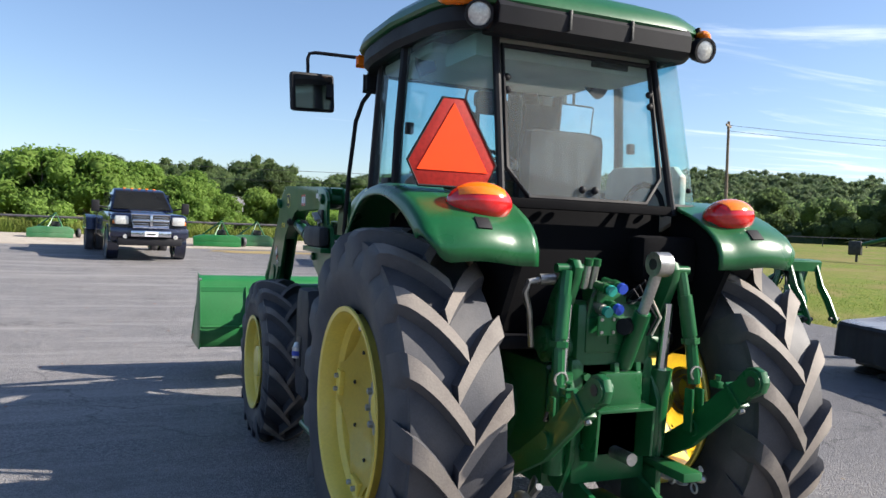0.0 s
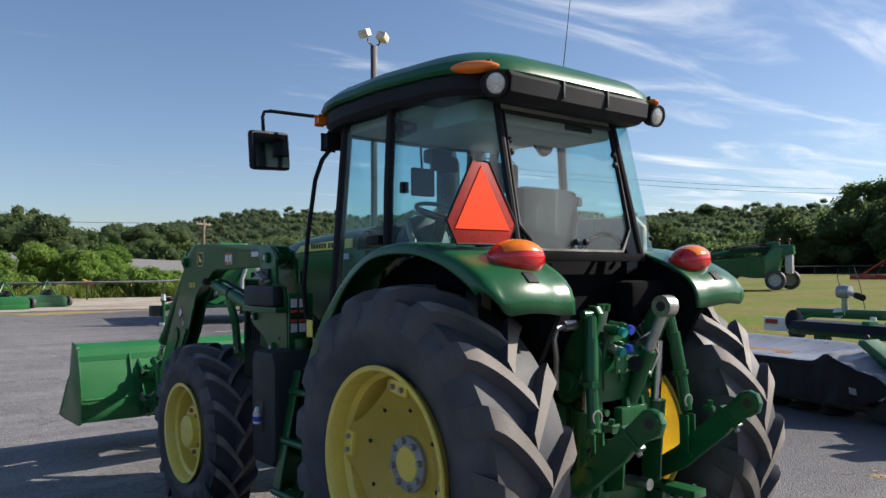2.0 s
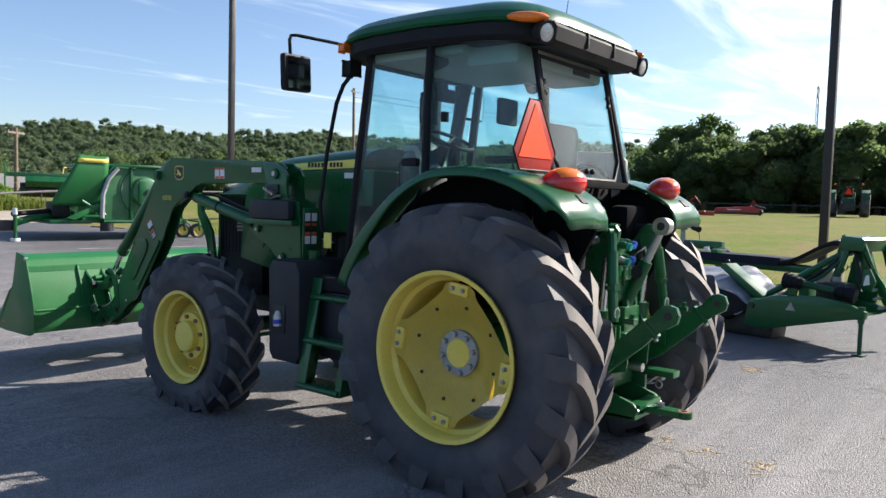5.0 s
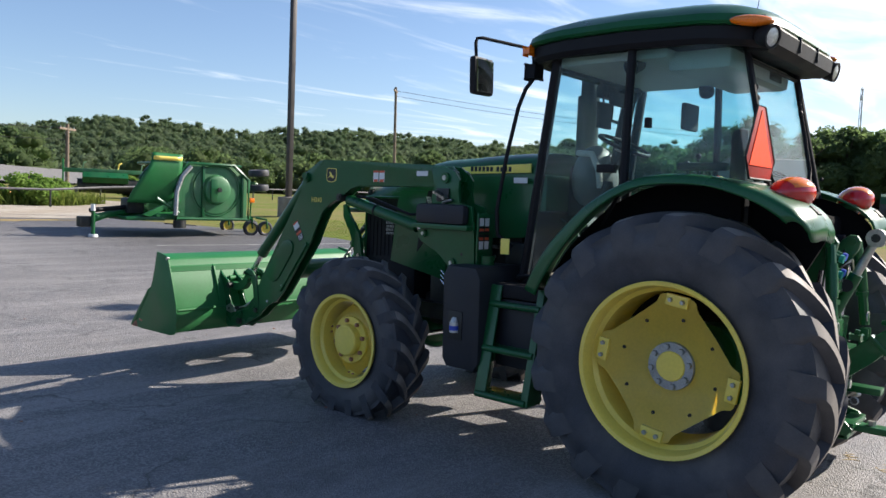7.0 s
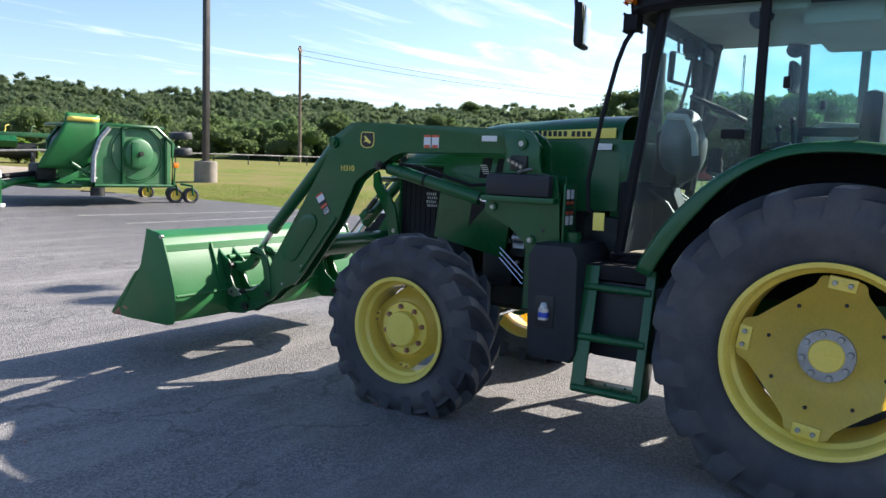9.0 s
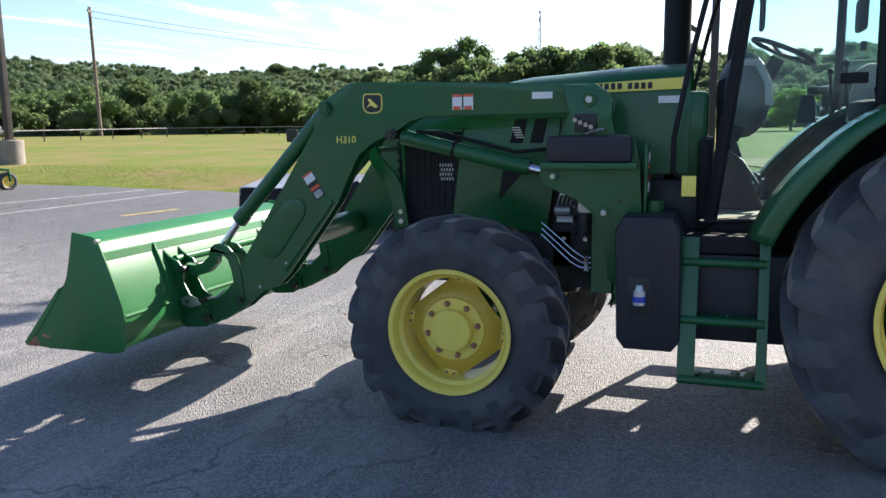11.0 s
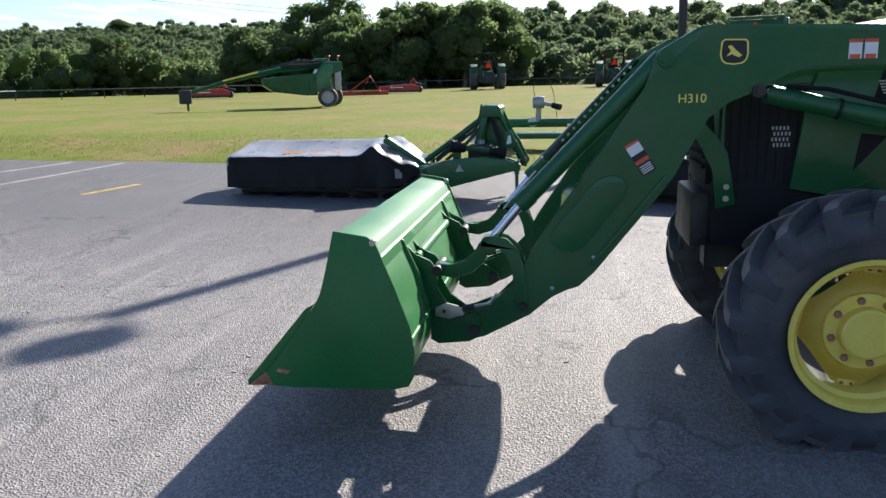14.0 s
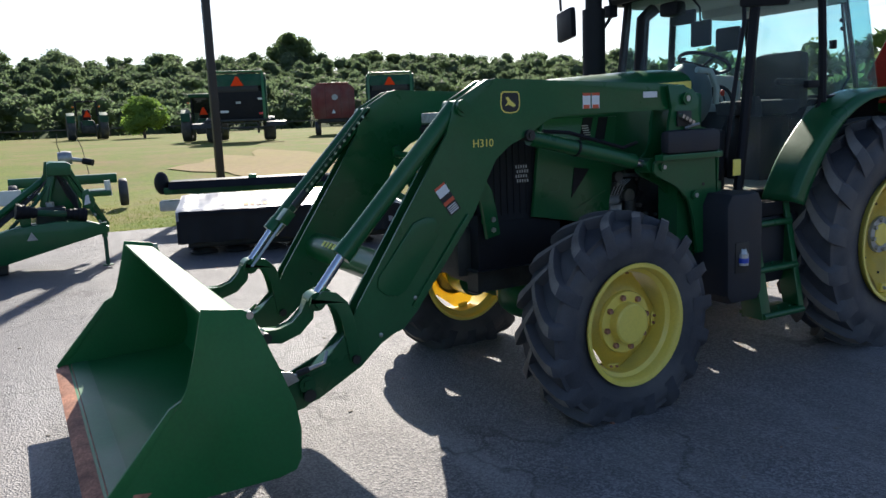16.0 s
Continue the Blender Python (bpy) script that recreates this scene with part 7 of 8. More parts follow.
part("grille_frame", bm, CHROME, truck, "chrome grille surround")
part("grille_bar", box((-0.45, 0.03, 1.02), (0.45, 0.08, 1.075), 0.015), CHROME, truck)
part("grille_bar", box((-0.035, 0.025, 0.89), (0.035, 0.08, 1.2), 0.015), CHROME, truck)
for k in range(5):
    for s in (-1, 1):
        z = 0.91 + 0.055 * k + (0.06 if k > 1 else 0)
        part("grille_slat", box((s * 0.24 - 0.18, 0.045, z), (s * 0.24 + 0.18, 0.07, z + 0.014), 0.003), CHROME, truck)
for k in range(5):
    part("roof_marker", ball((-0.4 + 0.2 * k, 2.42, 1.93), (0.05, 0.03, 0.02), None, 10, 6), AMBER, truck)
part("hood_bulge", plate([(0.26, 1.19), (0.4, 1.26), (1.55, 1.35), (1.6, 1.28)], -0.42, 0.42, "x", 0.03), NAVY, truck)
for s in (-1, 1):
    part("wiper", tube([(s * 0.1, 1.66, 1.345), (s * 0.5, 1.72, 1.395)], 0.012, 5), BLACK, truck)

# folded flex-wing rotary cutter
cutter = thing("rotary_cutter", "large green folded flex-wing rotary cutter on yellow gauge wheels", "rotary cutter", Matrix.Translation((6.75, 16.7, ground_z(6.75, 16.7))) @ Matrix.Rotation(radians(-6), 4, "Z"))
DISC = GREEN_OLD


def octagon(cx, cz, rx, rz, cut):
    return [(cx - rx, cz - rz), (cx + rx, cz - rz), (cx + rx, cz + rz - cut), (cx + rx - cut * 1.2, cz + rz), (cx - rx + cut * 0.8, cz + rz), (cx - rx, cz + rz - cut)]


for side, (y0, lab) in enumerate(((-0.42, "folded wing deck standing upright"), (1.9, "folded wing deck standing upright"))):
    wing = part("wing_deck", plate(octagon(-0.05, 1.18, 1.02, 0.72, 0.38), y0, y0 + 0.08, "y", 0.02), DISC, cutter, lab)
    bm = bmesh.new()
    pr = octagon(-0.05, 1.18, 1.02, 0.72, 0.38)
    add_tube(bm, [(x, y0 - 0.08, z) for x, z in pr], 0.05, 6, True)
    part("skirt_band", bm, GREEN, wing, "dark green edge band")
    part("chain_edge", tube([(-1.12, y0 - 0.14, 0.55), (-1.10, y0 - 0.15, 1.15), (-0.96, y0 - 0.15, 1.55), (-0.72, y0 - 0.14, 1.82)], 0.06, 6), GALV, wing, "grey chain guard along the edge")
    turn = Matrix.Translation((0.05, y0 - 0.02, 1.24)) @ Matrix.Rotation(-math.pi / 2, 4, "Z")
    part("blade_ring", lathe([(0.64, 0.0), (0.68, -0.05), (0.70, 0.0)], 40, turn), GREEN, wing)
    part("stump_pan", lathe([(0.40, 0.0), (0.36, 0.12), (0.30, 0.15), (0.10, 0.15), (0.01, 0.16)], 36, Matrix.Translation((0.05, y0 - 0.01, 1.24)) @ Matrix.Rotation(-math.pi / 2, 4, "Z")), DISC, wing, "round dished pan")
    part("blade_bar", box((-0.19, y0 - 0.21, 0.92), (0.00, y0 - 0.17, 1.52), 0.015), GREEN, wing)
    part("spindle_nut", rod((0.05, y0 - 0.24, 1.24), (0.05, y0 - 0.1, 1.24), 0.06, segs=10), DARK, wing)
    part("rib", box((-0.36, y0 - 0.06, 0.5), (-0.29, y0, 1.86), 0.01), GREEN, wing)
    part("rib", box((0.78, y0 - 0.05, 0.5), (0.84, y0, 1.7), 0.01), GREEN, wing)
bm = bmesh.new()
add_grid(bm, lambda u, v: Vector((lerp(-2.25, -1.05, v) + 0.42 * smooth(u) * (1 - v) + 0.12 * u, -0.36 + 1.9 * 0.02 - 0.25 * math.sin(u * 2.2), lerp(0.85, 2.12, u) - 0.02 * v)), 14, 8)
shield = part("front_shield", bm, GREEN_NEW, cutter, "smooth bright green curved shield")
shield.modifiers.new("thick", "SOLIDIFY").thickness = 0.02
bm = bmesh.new()
add_grid(bm, lambda u, v: Vector((lerp(-1.72, -0.98, v), -0.58 - 0.01 - 0.03 * math.sin(u * 2.2), lerp(1.93, 2.03, u))), 3, 4)
yb = part("yellow_band", bm, YELLOW, cutter)
yb.modifiers.new("thick", "SOLIDIFY").thickness = 0.012
part("top_brace", box((-1.15, -0.4, 1.86), (0.8, 1.9, 1.93), 0.02), GREEN, cutter)
part("centre_deck", box((-1.5, -0.3, 0.42), (1.15, 1.8, 0.56), 0.03), GREEN_NEW, cutter)
part("front_frame", box((-2.3, -0.4, 0.40), (-1.3, 1.9, 0.50), 0.03), GREEN, cutter)
part("tongue", tube([(-3.05, 0.0, 0.38), (-2.5, 0.3, 0.52), (-1.4, 0.6, 0.62)], 0.09, 8), GREEN_NEW, cutter)
part("hitch_clevis", box((-3.3, -0.12, 0.22), (-3.0, 0.14, 0.48), 0.03), DARK, cutter)
part("jack", rod((-3.0, -0.16, 0.04), (-3.0, -0.16, 0.72), 0.045), GREEN, cutter)
part("jack_top", rod((-3.0, -0.16, 0.62), (-3.0, -0.16, 0.78), 0.055, segs=10), WHITE, cutter)
part("jack_foot", rod((-3.0, -0.16, -0.02), (-3.0, -0.16, 0.05), 0.11, segs=14), WHITE, cutter)
part("gearbox", box((-2.05, 0.2, 0.55), (-1.6, 0.7, 0.95), 0.06), DARK, cutter)
part("driveshaft", rod((-3.0, 0.05, 0.62), (-1.9, 0.4, 0.72), 0.06), BLACK, cutter)
for k in range(4):
    part("hose", tube([(-1.7, -0.1 + 0.1 * k, 0.8), (-1.85, -0.15 + 0.1 * k, 1.25), (-1.65, 0.0 + 0.1 * k, 1.35), (-1.4, 0.1, 0.85)], 0.014, 5), INK, cutter)
part("wing_cylinder", rod((-1.0, -0.46, 0.62), (-1.6, -0.5, 0.98), 0.05), GREEN, cutter)
part("pivot_arm", plate([(-1.95, 0.55), (-1.0, 1.02), (-0.95, 0.92), (-1.75, 0.5)], -0.52, -0.44, "y", 0.01), GREEN_NEW, cutter)
part("blade", box((-1.35, -0.5, 0.24), (-0.55, -0.38, 0.27), 0.005, Matrix.Rotation(0.06, 4, "Y")), DARK, cutter)
part("blade_carrier", rod((-0.95, -0.44, 0.22), (-0.95, -0.44, 0.42), 0.16, segs=16), DARK, cutter)
for x, y in ((1.65, -0.25), (1.28, -0.1), (1.85, 0.9), (1.5, 1.7)):
    small_wheel(cutter, (x, y, 0.20), 0.21, 0.09, YELLOW, radians(80))
    part("wheel_fork", tube([(x, y - 0.12, 0.2), (x - 0.02, y - 0.1, 0.46), (x - 0.3, y, 0.5)], 0.03, 6), GREEN, cutter)
part("rear_arm", tube([(0.9, 0.4, 1.45), (1.5, 0.6, 1.5), (1.9, 0.7, 1.45)], 0.05, 6), GREEN, cutter)
for z in (1.35, 1.78):
    small_wheel(cutter, (1.95, 0.7, z), 0.30, 0.10, DARK, radians(15), radians(84))
part("light_stalk", tube([(1.2, -0.2, 0.5), (1.22, -0.2, 0.95)], 0.02, 6), GREEN, cutter)
part("rear_lamp", box((1.15, -0.26, 0.92), (1.3, -0.2, 1.05), 0.02), AMBER, cutter)


def mounted_implement(x, y, bearing, label, w=3.2, h=1.5):
    t = thing("green_implement", label, "farm implement", at(x, y, bearing), "green implements beyond the gravel")
    part("main_beam", box((-w / 2, -0.12, 0.75 * h), (w / 2, 0.12, 0.88 * h), 0.03), GREEN_OLD, t)
    part("deck_shield", plate([(-0.5, 0.45 * h), (-0.6, 0.62 * h), (-0.2, 0.78 * h), (0.5, 0.74 * h), (0.7, 0.45 * h)], -w * 0.30, w * 0.16, "x", 0.03), GREEN, t)
    part("rotor", rod((-w * 0.35, 0.1, 0.36 * h), (w * 0.35, 0.1, 0.36 * h), 0.24 * h * 0.9, segs=18), DARK, t)
    part("end_plate", plate([(-0.5, 0.2), (-0.55, 0.9 * h), (-0.3, 1.15 * h), (-0.1, 0.9 * h), (0.5, 0.6 * h), (0.5, 0.2)], -w / 2, -w / 2 + 0.08, "x", 0.01), GREEN_NEW, t)
    part("end_plate", plate([(-0.4, 0.2), (-0.45, 0.8 * h), (0.4, 0.7 * h), (0.4, 0.2)], w / 2 - 0.08, w / 2, "x", 0.01), GREEN_OLD, t)
    small_wheel(t, (-w * 0.36, -0.25, 0.3), 0.3, 0.1, DARK)
    small_wheel(t, (w * 0.3, -0.25, 0.3), 0.3, 0.1, DARK)
    for k in (-0.5, 0.1, 0.5):
        part("bracket", tube([(k * w * 0.6, 0, 0.85 * h), (k * w * 0.6 + 0.05, 0, 1.05 * h), (k * w * 0.6 + 0.2, 0.1, 1.08 * h)], 0.035, 6), YELLOW if k == 0.1 else GREEN_OLD, t)
    return t


mounted_implement(15.6, 40.3, 22, "green tillage implement with shield beyond the gravel strip", 5.0, 1.8)


def low_mower(x, y, bearing, label, mat, group, w=1.9):
    """A small pulled or mounted mower lying in the grass."""
    t = thing("field_mower", label, "farm implement", at(x, y, bearing), group)
    part("deck", plate([(-w / 2, 0.14), (-w / 2, 0.34), (-w * 0.3, 0.42), (w * 0.38, 0.42), (w / 2, 0.30), (w / 2, 0.14)], -0.5, 0.5, "y", 0.03), mat, t)
    part("mast", tube([(-0.1, -0.35, 0.4), (0.15, 0, 0.95), (0.42, -0.35, 0.4)], 0.035, 6), mat, t)
    part("mast_brace", tube([(0.15, 0, 0.95), (-0.5, 0.45, 0.4)], 0.03, 6), mat, t)
    part("gearbox", box((0.0, -0.15, 0.42), (0.32, 0.15, 0.62), 0.04), DARK, t)
    part("skid", box((-w / 2, -0.52, 0.0), (w / 2, -0.46, 0.16), 0.01), mat, t)
    small_wheel(t, (w / 2 + 0.15, 0.2, 0.18), 0.19, 0.06, DARK, radians(20))
    return t


GRP = "small mowers beyond the lot"
low_mower(1.6, 26.6, 4, "small green rotary mower at the gravel's edge", GREEN_NEW, GRP, 1.7)
low_mower(3.1, 27.6, 4, "small green rotary mower at the gravel's edge", GREEN_OLD, GRP, 1.5)
low_mower(-4.2, 30, 0, "small green rotary mower at the gravel's edge", GREEN_OLD, GRP, 1.6)

beam = thing("blade_scraper", "long weathered orange steel scraper on the gravel", "scraper", at(7.3, 35.6, -30))
part("face", plate([(-0.1, 0.05), (-0.22, 0.45), (-0.05, 0.75), (0.05, 0.75), (0.0, 0.1)], -1.0, 4.8, "x", 0.02), ORANGEWOOD, beam)
part("end_plate", plate([(-0.5, 0.0), (-0.5, 0.6), (0.15, 0.82), (0.15, 0.0)], -1.1, -0.9, "x", 0.02), ORANGEWOOD, beam)
part("end_plate", plate([(-0.5, 0.0), (-0.5, 0.5), (0.15, 0.75), (0.15, 0.0)], 4.8, 4.9, "x", 0.02), ORANGEWOOD, beam)
part("tool_bar", box((-0.9, 0.05, 0.55), (4.8, 0.2, 0.68), 0.02), RUST, beam)
part("draw_link", tube([(2.0, 0.1, 0.6), (2.4, -0.3, 0.85), (3.2, -0.2, 0.7)], 0.03, 6), RUST, beam)

# covered disc mowers


def disc_mower(m, length, top_h, label, tilt, seed):
    t = thing("disc_mower", label, "disc mower", m, "disc mowers on the lot")
    bm = bmesh.new()
    n = 96
    ph = seed * 1.7

    def fn(u, v):
        # u along the bar, v round from the near skirt over the sunken top to the far skirt
        x = -length * (1 - u)
        end = min(1.0, min(u, 1 - u) * length / 0.07)
        drop = smooth((x + 0.62) / 0.62)
        half = 0.56 * (0.955 + 0.045 * smooth(end)) - 0.22 * drop
        w = v * 2 - 1
        fold = smooth((x + 1.15) / 0.45)
        ridge = 0.10 * math.exp(-((x + 0.74) / 0.15) ** 2)
        wr = (0.007 + 0.020 * fold) * math.sin(x * 10.5 + ph + 3 * v + 4 * fold * v) + (0.005 + 0.009 * fold) * math.sin(x * 23 - 7 * v + ph) + 0.003 * math.sin(x * 51 + 11 * v)
        top = top_h - 0.24 * drop - 0.018 * (1 - smooth(end))
        if abs(w) > 0.55:
            q = (abs(w) - 0.55) / 0.45
            rim = top + math.copysign(tilt, w) + (ridge if w < 0 else 0.2 * ridge) * (1 - q)
            hem = 0.185 + 0.010 * math.sin(x * 13 + ph) + 0.14 * smooth((x + 0.5) / 0.5)
            flare = 0.028 * math.exp(-(q / 0.07) ** 2)
            return Vector((x, math.copysign(half + 0.03 * q + flare + 1.5 * wr * q, w), lerp(rim - 0.02, hem, q)))
        q = w / 0.55
        bowl = (1 - q * q) * (0.050 * (1 - fold) * smooth(u * length / 0.25) + 0.012 * math.sin(x * 6 + ph))
        z = top + tilt * q - bowl - 0.02 * abs(q) ** 14 + ridge * (0.6 - 0.4 * q) + (0.5 + 0.8 * fold) * wr * (1 - 0.4 * abs(q))
        return Vector((x, half * q, z))
    g = add_grid(bm, fn, n, 48)
    c0 = [bm.verts.new((v.co.x - 0.005, v.co.y * 0.98, v.co.z)) for v in g[0]]
    for j in range(len(c0) - 1):
        bm.faces.new((g[0][j], g[0][j + 1], c0[j + 1], c0[j]))
    bm.faces.new(c0)
    # upward faces take the pale vinyl with painted sheen, skirts stay black
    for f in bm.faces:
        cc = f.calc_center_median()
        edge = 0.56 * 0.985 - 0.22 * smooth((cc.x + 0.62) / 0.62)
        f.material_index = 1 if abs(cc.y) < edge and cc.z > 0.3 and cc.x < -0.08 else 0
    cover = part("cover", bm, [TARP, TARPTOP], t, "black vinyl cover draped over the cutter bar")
    for k in range(10):
        x = -length * 0.74 + 0.085 * k + (0.05 if k > 3 else 0)
        part("cover_mark", box((x, -0.30, 0), (x + 0.06, -0.14, 0.004), 0.0, Matrix.Translation((0, 0, top_h - 0.2 * tilt - 0.022)) @ Matrix.Rotation(math.atan(tilt / 0.56), 4, "X")), ORANGEWOOD, cover, "faded yellow printed mark")
    part("cutter_bar", box((-length + 0.1, -0.35, 0.08), (0.1, 0.1, 0.16), 0.03), DARK, t)
    for k in range(6):
        part("skid_shoe", lathe([(0.02, 0.0), (0.17, 0.004), (0.19, 0.03), (0.13, 0.07), (0.02, 0.085)], 20, Matrix.Translation((-length + 0.30 + k * 0.43, -0.28, 0.0)) @ Matrix.Rotation(math.pi / 2, 4, "Y") @ Matrix.Rotation(math.pi, 4, "Y")), DARK, t)
    part("inner_shoe", plate([(-0.42, 0.0), (-0.45, 0.10), (-0.20, 0.30), (0.05, 0.34), (0.22, 0.16), (0.20, 0.0)], -0.38, -0.05, "y", 0.03), DARK, t, "dark steel inner shoe")
    # flat arm over the cover's end
    part("cover_arm", plate([(-0.66, 0.80), (-0.64, 0.855), (-0.58, 0.86), (-0.04, 0.50), (-0.02, 0.42), (-0.10, 0.42)], -0.22, 0.02, "y", 0.012), GREEN, t)
    part("arm_knob", ball((-0.63, -0.10, 0.875), (0.03, 0.03, 0.035), None, 10, 8), INK, t)
    # low wedge-shaped boom
    part("boom", plate([(-0.10, 0.15), (-0.06, 0.44), (0.30, 0.56), (0.80, 0.60), (1.16, 0.56), (1.36, 0.49), (1.35, 0.41), (1.20, 0.385), (0.18, 0.13)], -0.50, -0.42, "y", 0.02), GREEN, t, "dark green wedge-shaped boom")
    part("boom", plate([(0.0, 0.17), (0.02, 0.42), (0.36, 0.52), (0.80, 0.55), (1.14, 0.52), (1.30, 0.46), (1.18, 0.40), (0.2, 0.16)], 0.18, 0.26, "y", 0.02), GREEN, t)
    part("boom_floor", plate([(0.0, 0.17), (0.2, 0.16), (1.18, 0.40), (1.17, 0.43), (0.2, 0.19), (0.0, 0.20)], -0.42, 0.18, "y", 0.006), GREEN, t)
    part("hinge_block", box((-0.14, -0.36, 0.12), (0.14, 0.20, 0.47), 0.04), GREEN, t)
    part("hinge_pin", rod((0.0, -0.52, 0.40), (0.0, 0.28, 0.40), 0.035), DARK, t)
    # headstock: two splayed legs a side under a cross block
    for y in (0.12, 0.62):
        part("headstock_leg", plate(strap([(0.60, 0.42), (0.68, 0.75), (0.82, 1.20)], 0.085), y, y + 0.03, "y", 0.006), GREEN, t)
        part("headstock_leg", plate(strap([(0.98, 1.20), (1.10, 0.90), (1.22, 0.74), (1.37, 0.44)], 0.10), y - 0.02, y + 0.012, "y", 0.006), GREEN, t)
        part("leg_pin", rod((1.345, y - 0.08, 0.475), (1.345, y + 0.08, 0.475), 0.030), DARK, t)
    part("headstock_plate", plate([(0.70, 0.55), (0.82, 1.14), (0.98, 1.14), (1.12, 0.72), (1.08, 0.50)], 0.30, 0.36, "y", 0.012), GREEN, t)
    part("top_block", plate([(0.74, 1.13), (0.755, 1.275), (0.80, 1.295), (1.0, 1.285), (1.035, 1.255), (1.02, 1.12)], 0.06, 0.70, "y", 0.02), GREEN, t)
    part("block_bracket", plate([(0.70, 1.12), (0.73, 1.30), (0.76, 1.31), (0.77, 1.13)], 0.14, 0.17, "y", 0.004), GREEN, t)
    part("side_bracket", plate([(1.10, 0.70), (1.12, 0.92), (1.19, 0.94), (1.26, 0.80), (1.22, 0.68)], -0.10, -0.075, "y", 0.006), GREEN, t)
    part("warning_decal", plate([(1.125, 0.74), (1.15, 0.86), (1.185, 0.87), (1.20, 0.76)], -0.102, -0.1, "y"), WHITE, t)
    for k in range(4):
        part("bolt_head", rod((1.13 + 0.055 * k, -0.065, 0.79 - 0.095 * k), (1.13 + 0.055 * k, 0.10, 0.79 - 0.095 * k), 0.018, segs=6), GALV, t)
    # lift strut, cylinder and brace up to the tower
    part("upper_link", rod((-0.16, -0.05, 0.44), (0.74, 0.24, 1.10), 0.042), GREEN, t)
    part("link_eye", rod((0.74, 0.14, 1.10), (0.74, 0.34, 1.10), 0.055), GREEN, t)
    part("lift_cylinder", rod((0.06, 0.10, 0.50), (0.50, 0.22, 0.86), 0.034), DARK, t)
    part("cylinder_rod", rod((0.50, 0.22, 0.86), (0.70, 0.28, 1.02), 0.018), CHROME, t)
    part("brace", tube([(0.28, -0.30, 0.54), (0.58, 0.05, 0.80), (0.84, 0.20, 1.13)], 0.022, 6), GREEN_DULL, t)
    part("gearbox", box((0.56, -0.10, 0.48), (0.92, 0.24, 0.74), 0.06), DARK, t, "dark gearbox")
    part("gearbox_cap", rod((0.74, 0.06, 0.74), (0.74, 0.06, 0.80), 0.05), GALV, t)
    # driveline: guard cones at both ends of a shaft
    for (x0, y0, z0), (x1, y1, z1) in (((0.36, -0.42, 0.755), (0.58, -0.38, 0.715)), ((1.12, -0.24, 0.625), (0.90, -0.28, 0.665))):
        cone = part("guard_cone", rod((x0, y0, z0), (x1, y1, z1), 0.092, 0.055, 18), BLACK, t, "black ribbed driveline guard")
        for k in range(4):
            f = 0.1 + 0.25 * k
            c = Vector((x0, y0, z0)).lerp(Vector((x1, y1, z1)), f)
            d = (Vector((x1, y1, z1)) - Vector((x0, y0, z0))).normalized() * 0.012
            part("guard_rib", rod(c - d, c + d, 0.100 - 0.035 * f, segs=18), BLACK, cone)
    part("driveline_shaft", rod((0.55, -0.385, 0.72), (0.93, -0.275, 0.66), 0.040), GREEN_DULL, t)
    part("shaft_bracket", plate([(0.40, 0.52), (0.38, 0.70), (0.46, 0.76), (0.52, 0.70), (0.50, 0.54)], -0.40, -0.37, "y", 0.004), GREEN, t)
    part("parking_stand", rod((1.30, -0.46, 0.0), (1.30, -0.46, 0.52), 0.024), GREEN_DULL, t)
    part("stand_foot", box((1.24, -0.52, 0.0), (1.36, -0.40, 0.012), 0.003), GREEN_DULL, t)
    part("stand_sleeve", rod((1.30, -0.46, 0.36), (1.30, -0.46, 0.54), 0.036), GREEN, t)
    part("safety_triangle", plate([(0.44, 0.40), (0.56, 0.40), (0.50, 0.50)], -0.502, -0.5005, "y"), GALV, t)
    for k in range(5):
        part("hose", tube([(0.10, -0.1 + 0.05 * k, 0.5), (0.36, 0.02 + 0.05 * k, 0.70 + 0.03 * k), (0.62, 0.10 + 0.06 * k, 0.92), (0.80, 0.16 + 0.05 * k, 1.16 + 0.03 * k), (0.95, 0.10, 1.06 - 0.05 * k), (1.06, 0.0, 0.82 - 0.04 * k)], 0.012, 5), INK, t)
    part("spring", tube([(0.42 + 0.011 * k, 0.40 + 0.026 * math.cos(k * 1.6), 0.66 + 0.026 * math.sin(k * 1.6) + 0.010 * k) for k in range(30)], 0.007, 5), DARK, t)
    return t


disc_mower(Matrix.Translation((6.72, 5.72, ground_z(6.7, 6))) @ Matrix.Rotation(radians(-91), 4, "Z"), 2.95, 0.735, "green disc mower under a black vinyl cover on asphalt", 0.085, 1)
disc_mower(Matrix.Translation((5.98, 0.17, 0.02)) @ Matrix.Rotation(radians(-106), 4, "Z"), 3.35, 0.69, "green disc mower under a black vinyl cover, top bleached and painted with sky sheen", 0.07, 2)

# long flail boom behind the covered mower
flail = thing("boom_mower", "long green mower bar with folded black rubber flap", "boom mower", Matrix.Translation((8.5, 0.82, ground_z(8.5, 0.8))) @ Matrix.Rotation(radians(-107), 4, "Z") @ Matrix.Diagonal((0.85, 1, 1.18, 1)))
part("bar", box((-2.9, -0.16, 0.52), (0.9, 0.16, 0.62), 0.02), GREEN, flail)
part("flap", plate([(-0.3, 0.6), (-0.2, 0.7), (0.3, 0.7), (0.34, 0.6)], -2.8, 0.2, "x", 0.02), TARP, flail, "black rubber flap")
bm = bmesh.new()
add_grid(bm, lambda u, v: Vector((lerp(0.2, 1.25, u), lerp(-0.25, 0.25, v), 0.66 + 0.30 * smooth(u) + 0.04 * math.sin(v * 3))), 10, 6)
fl = part("raised_flap", bm, TARP, flail)
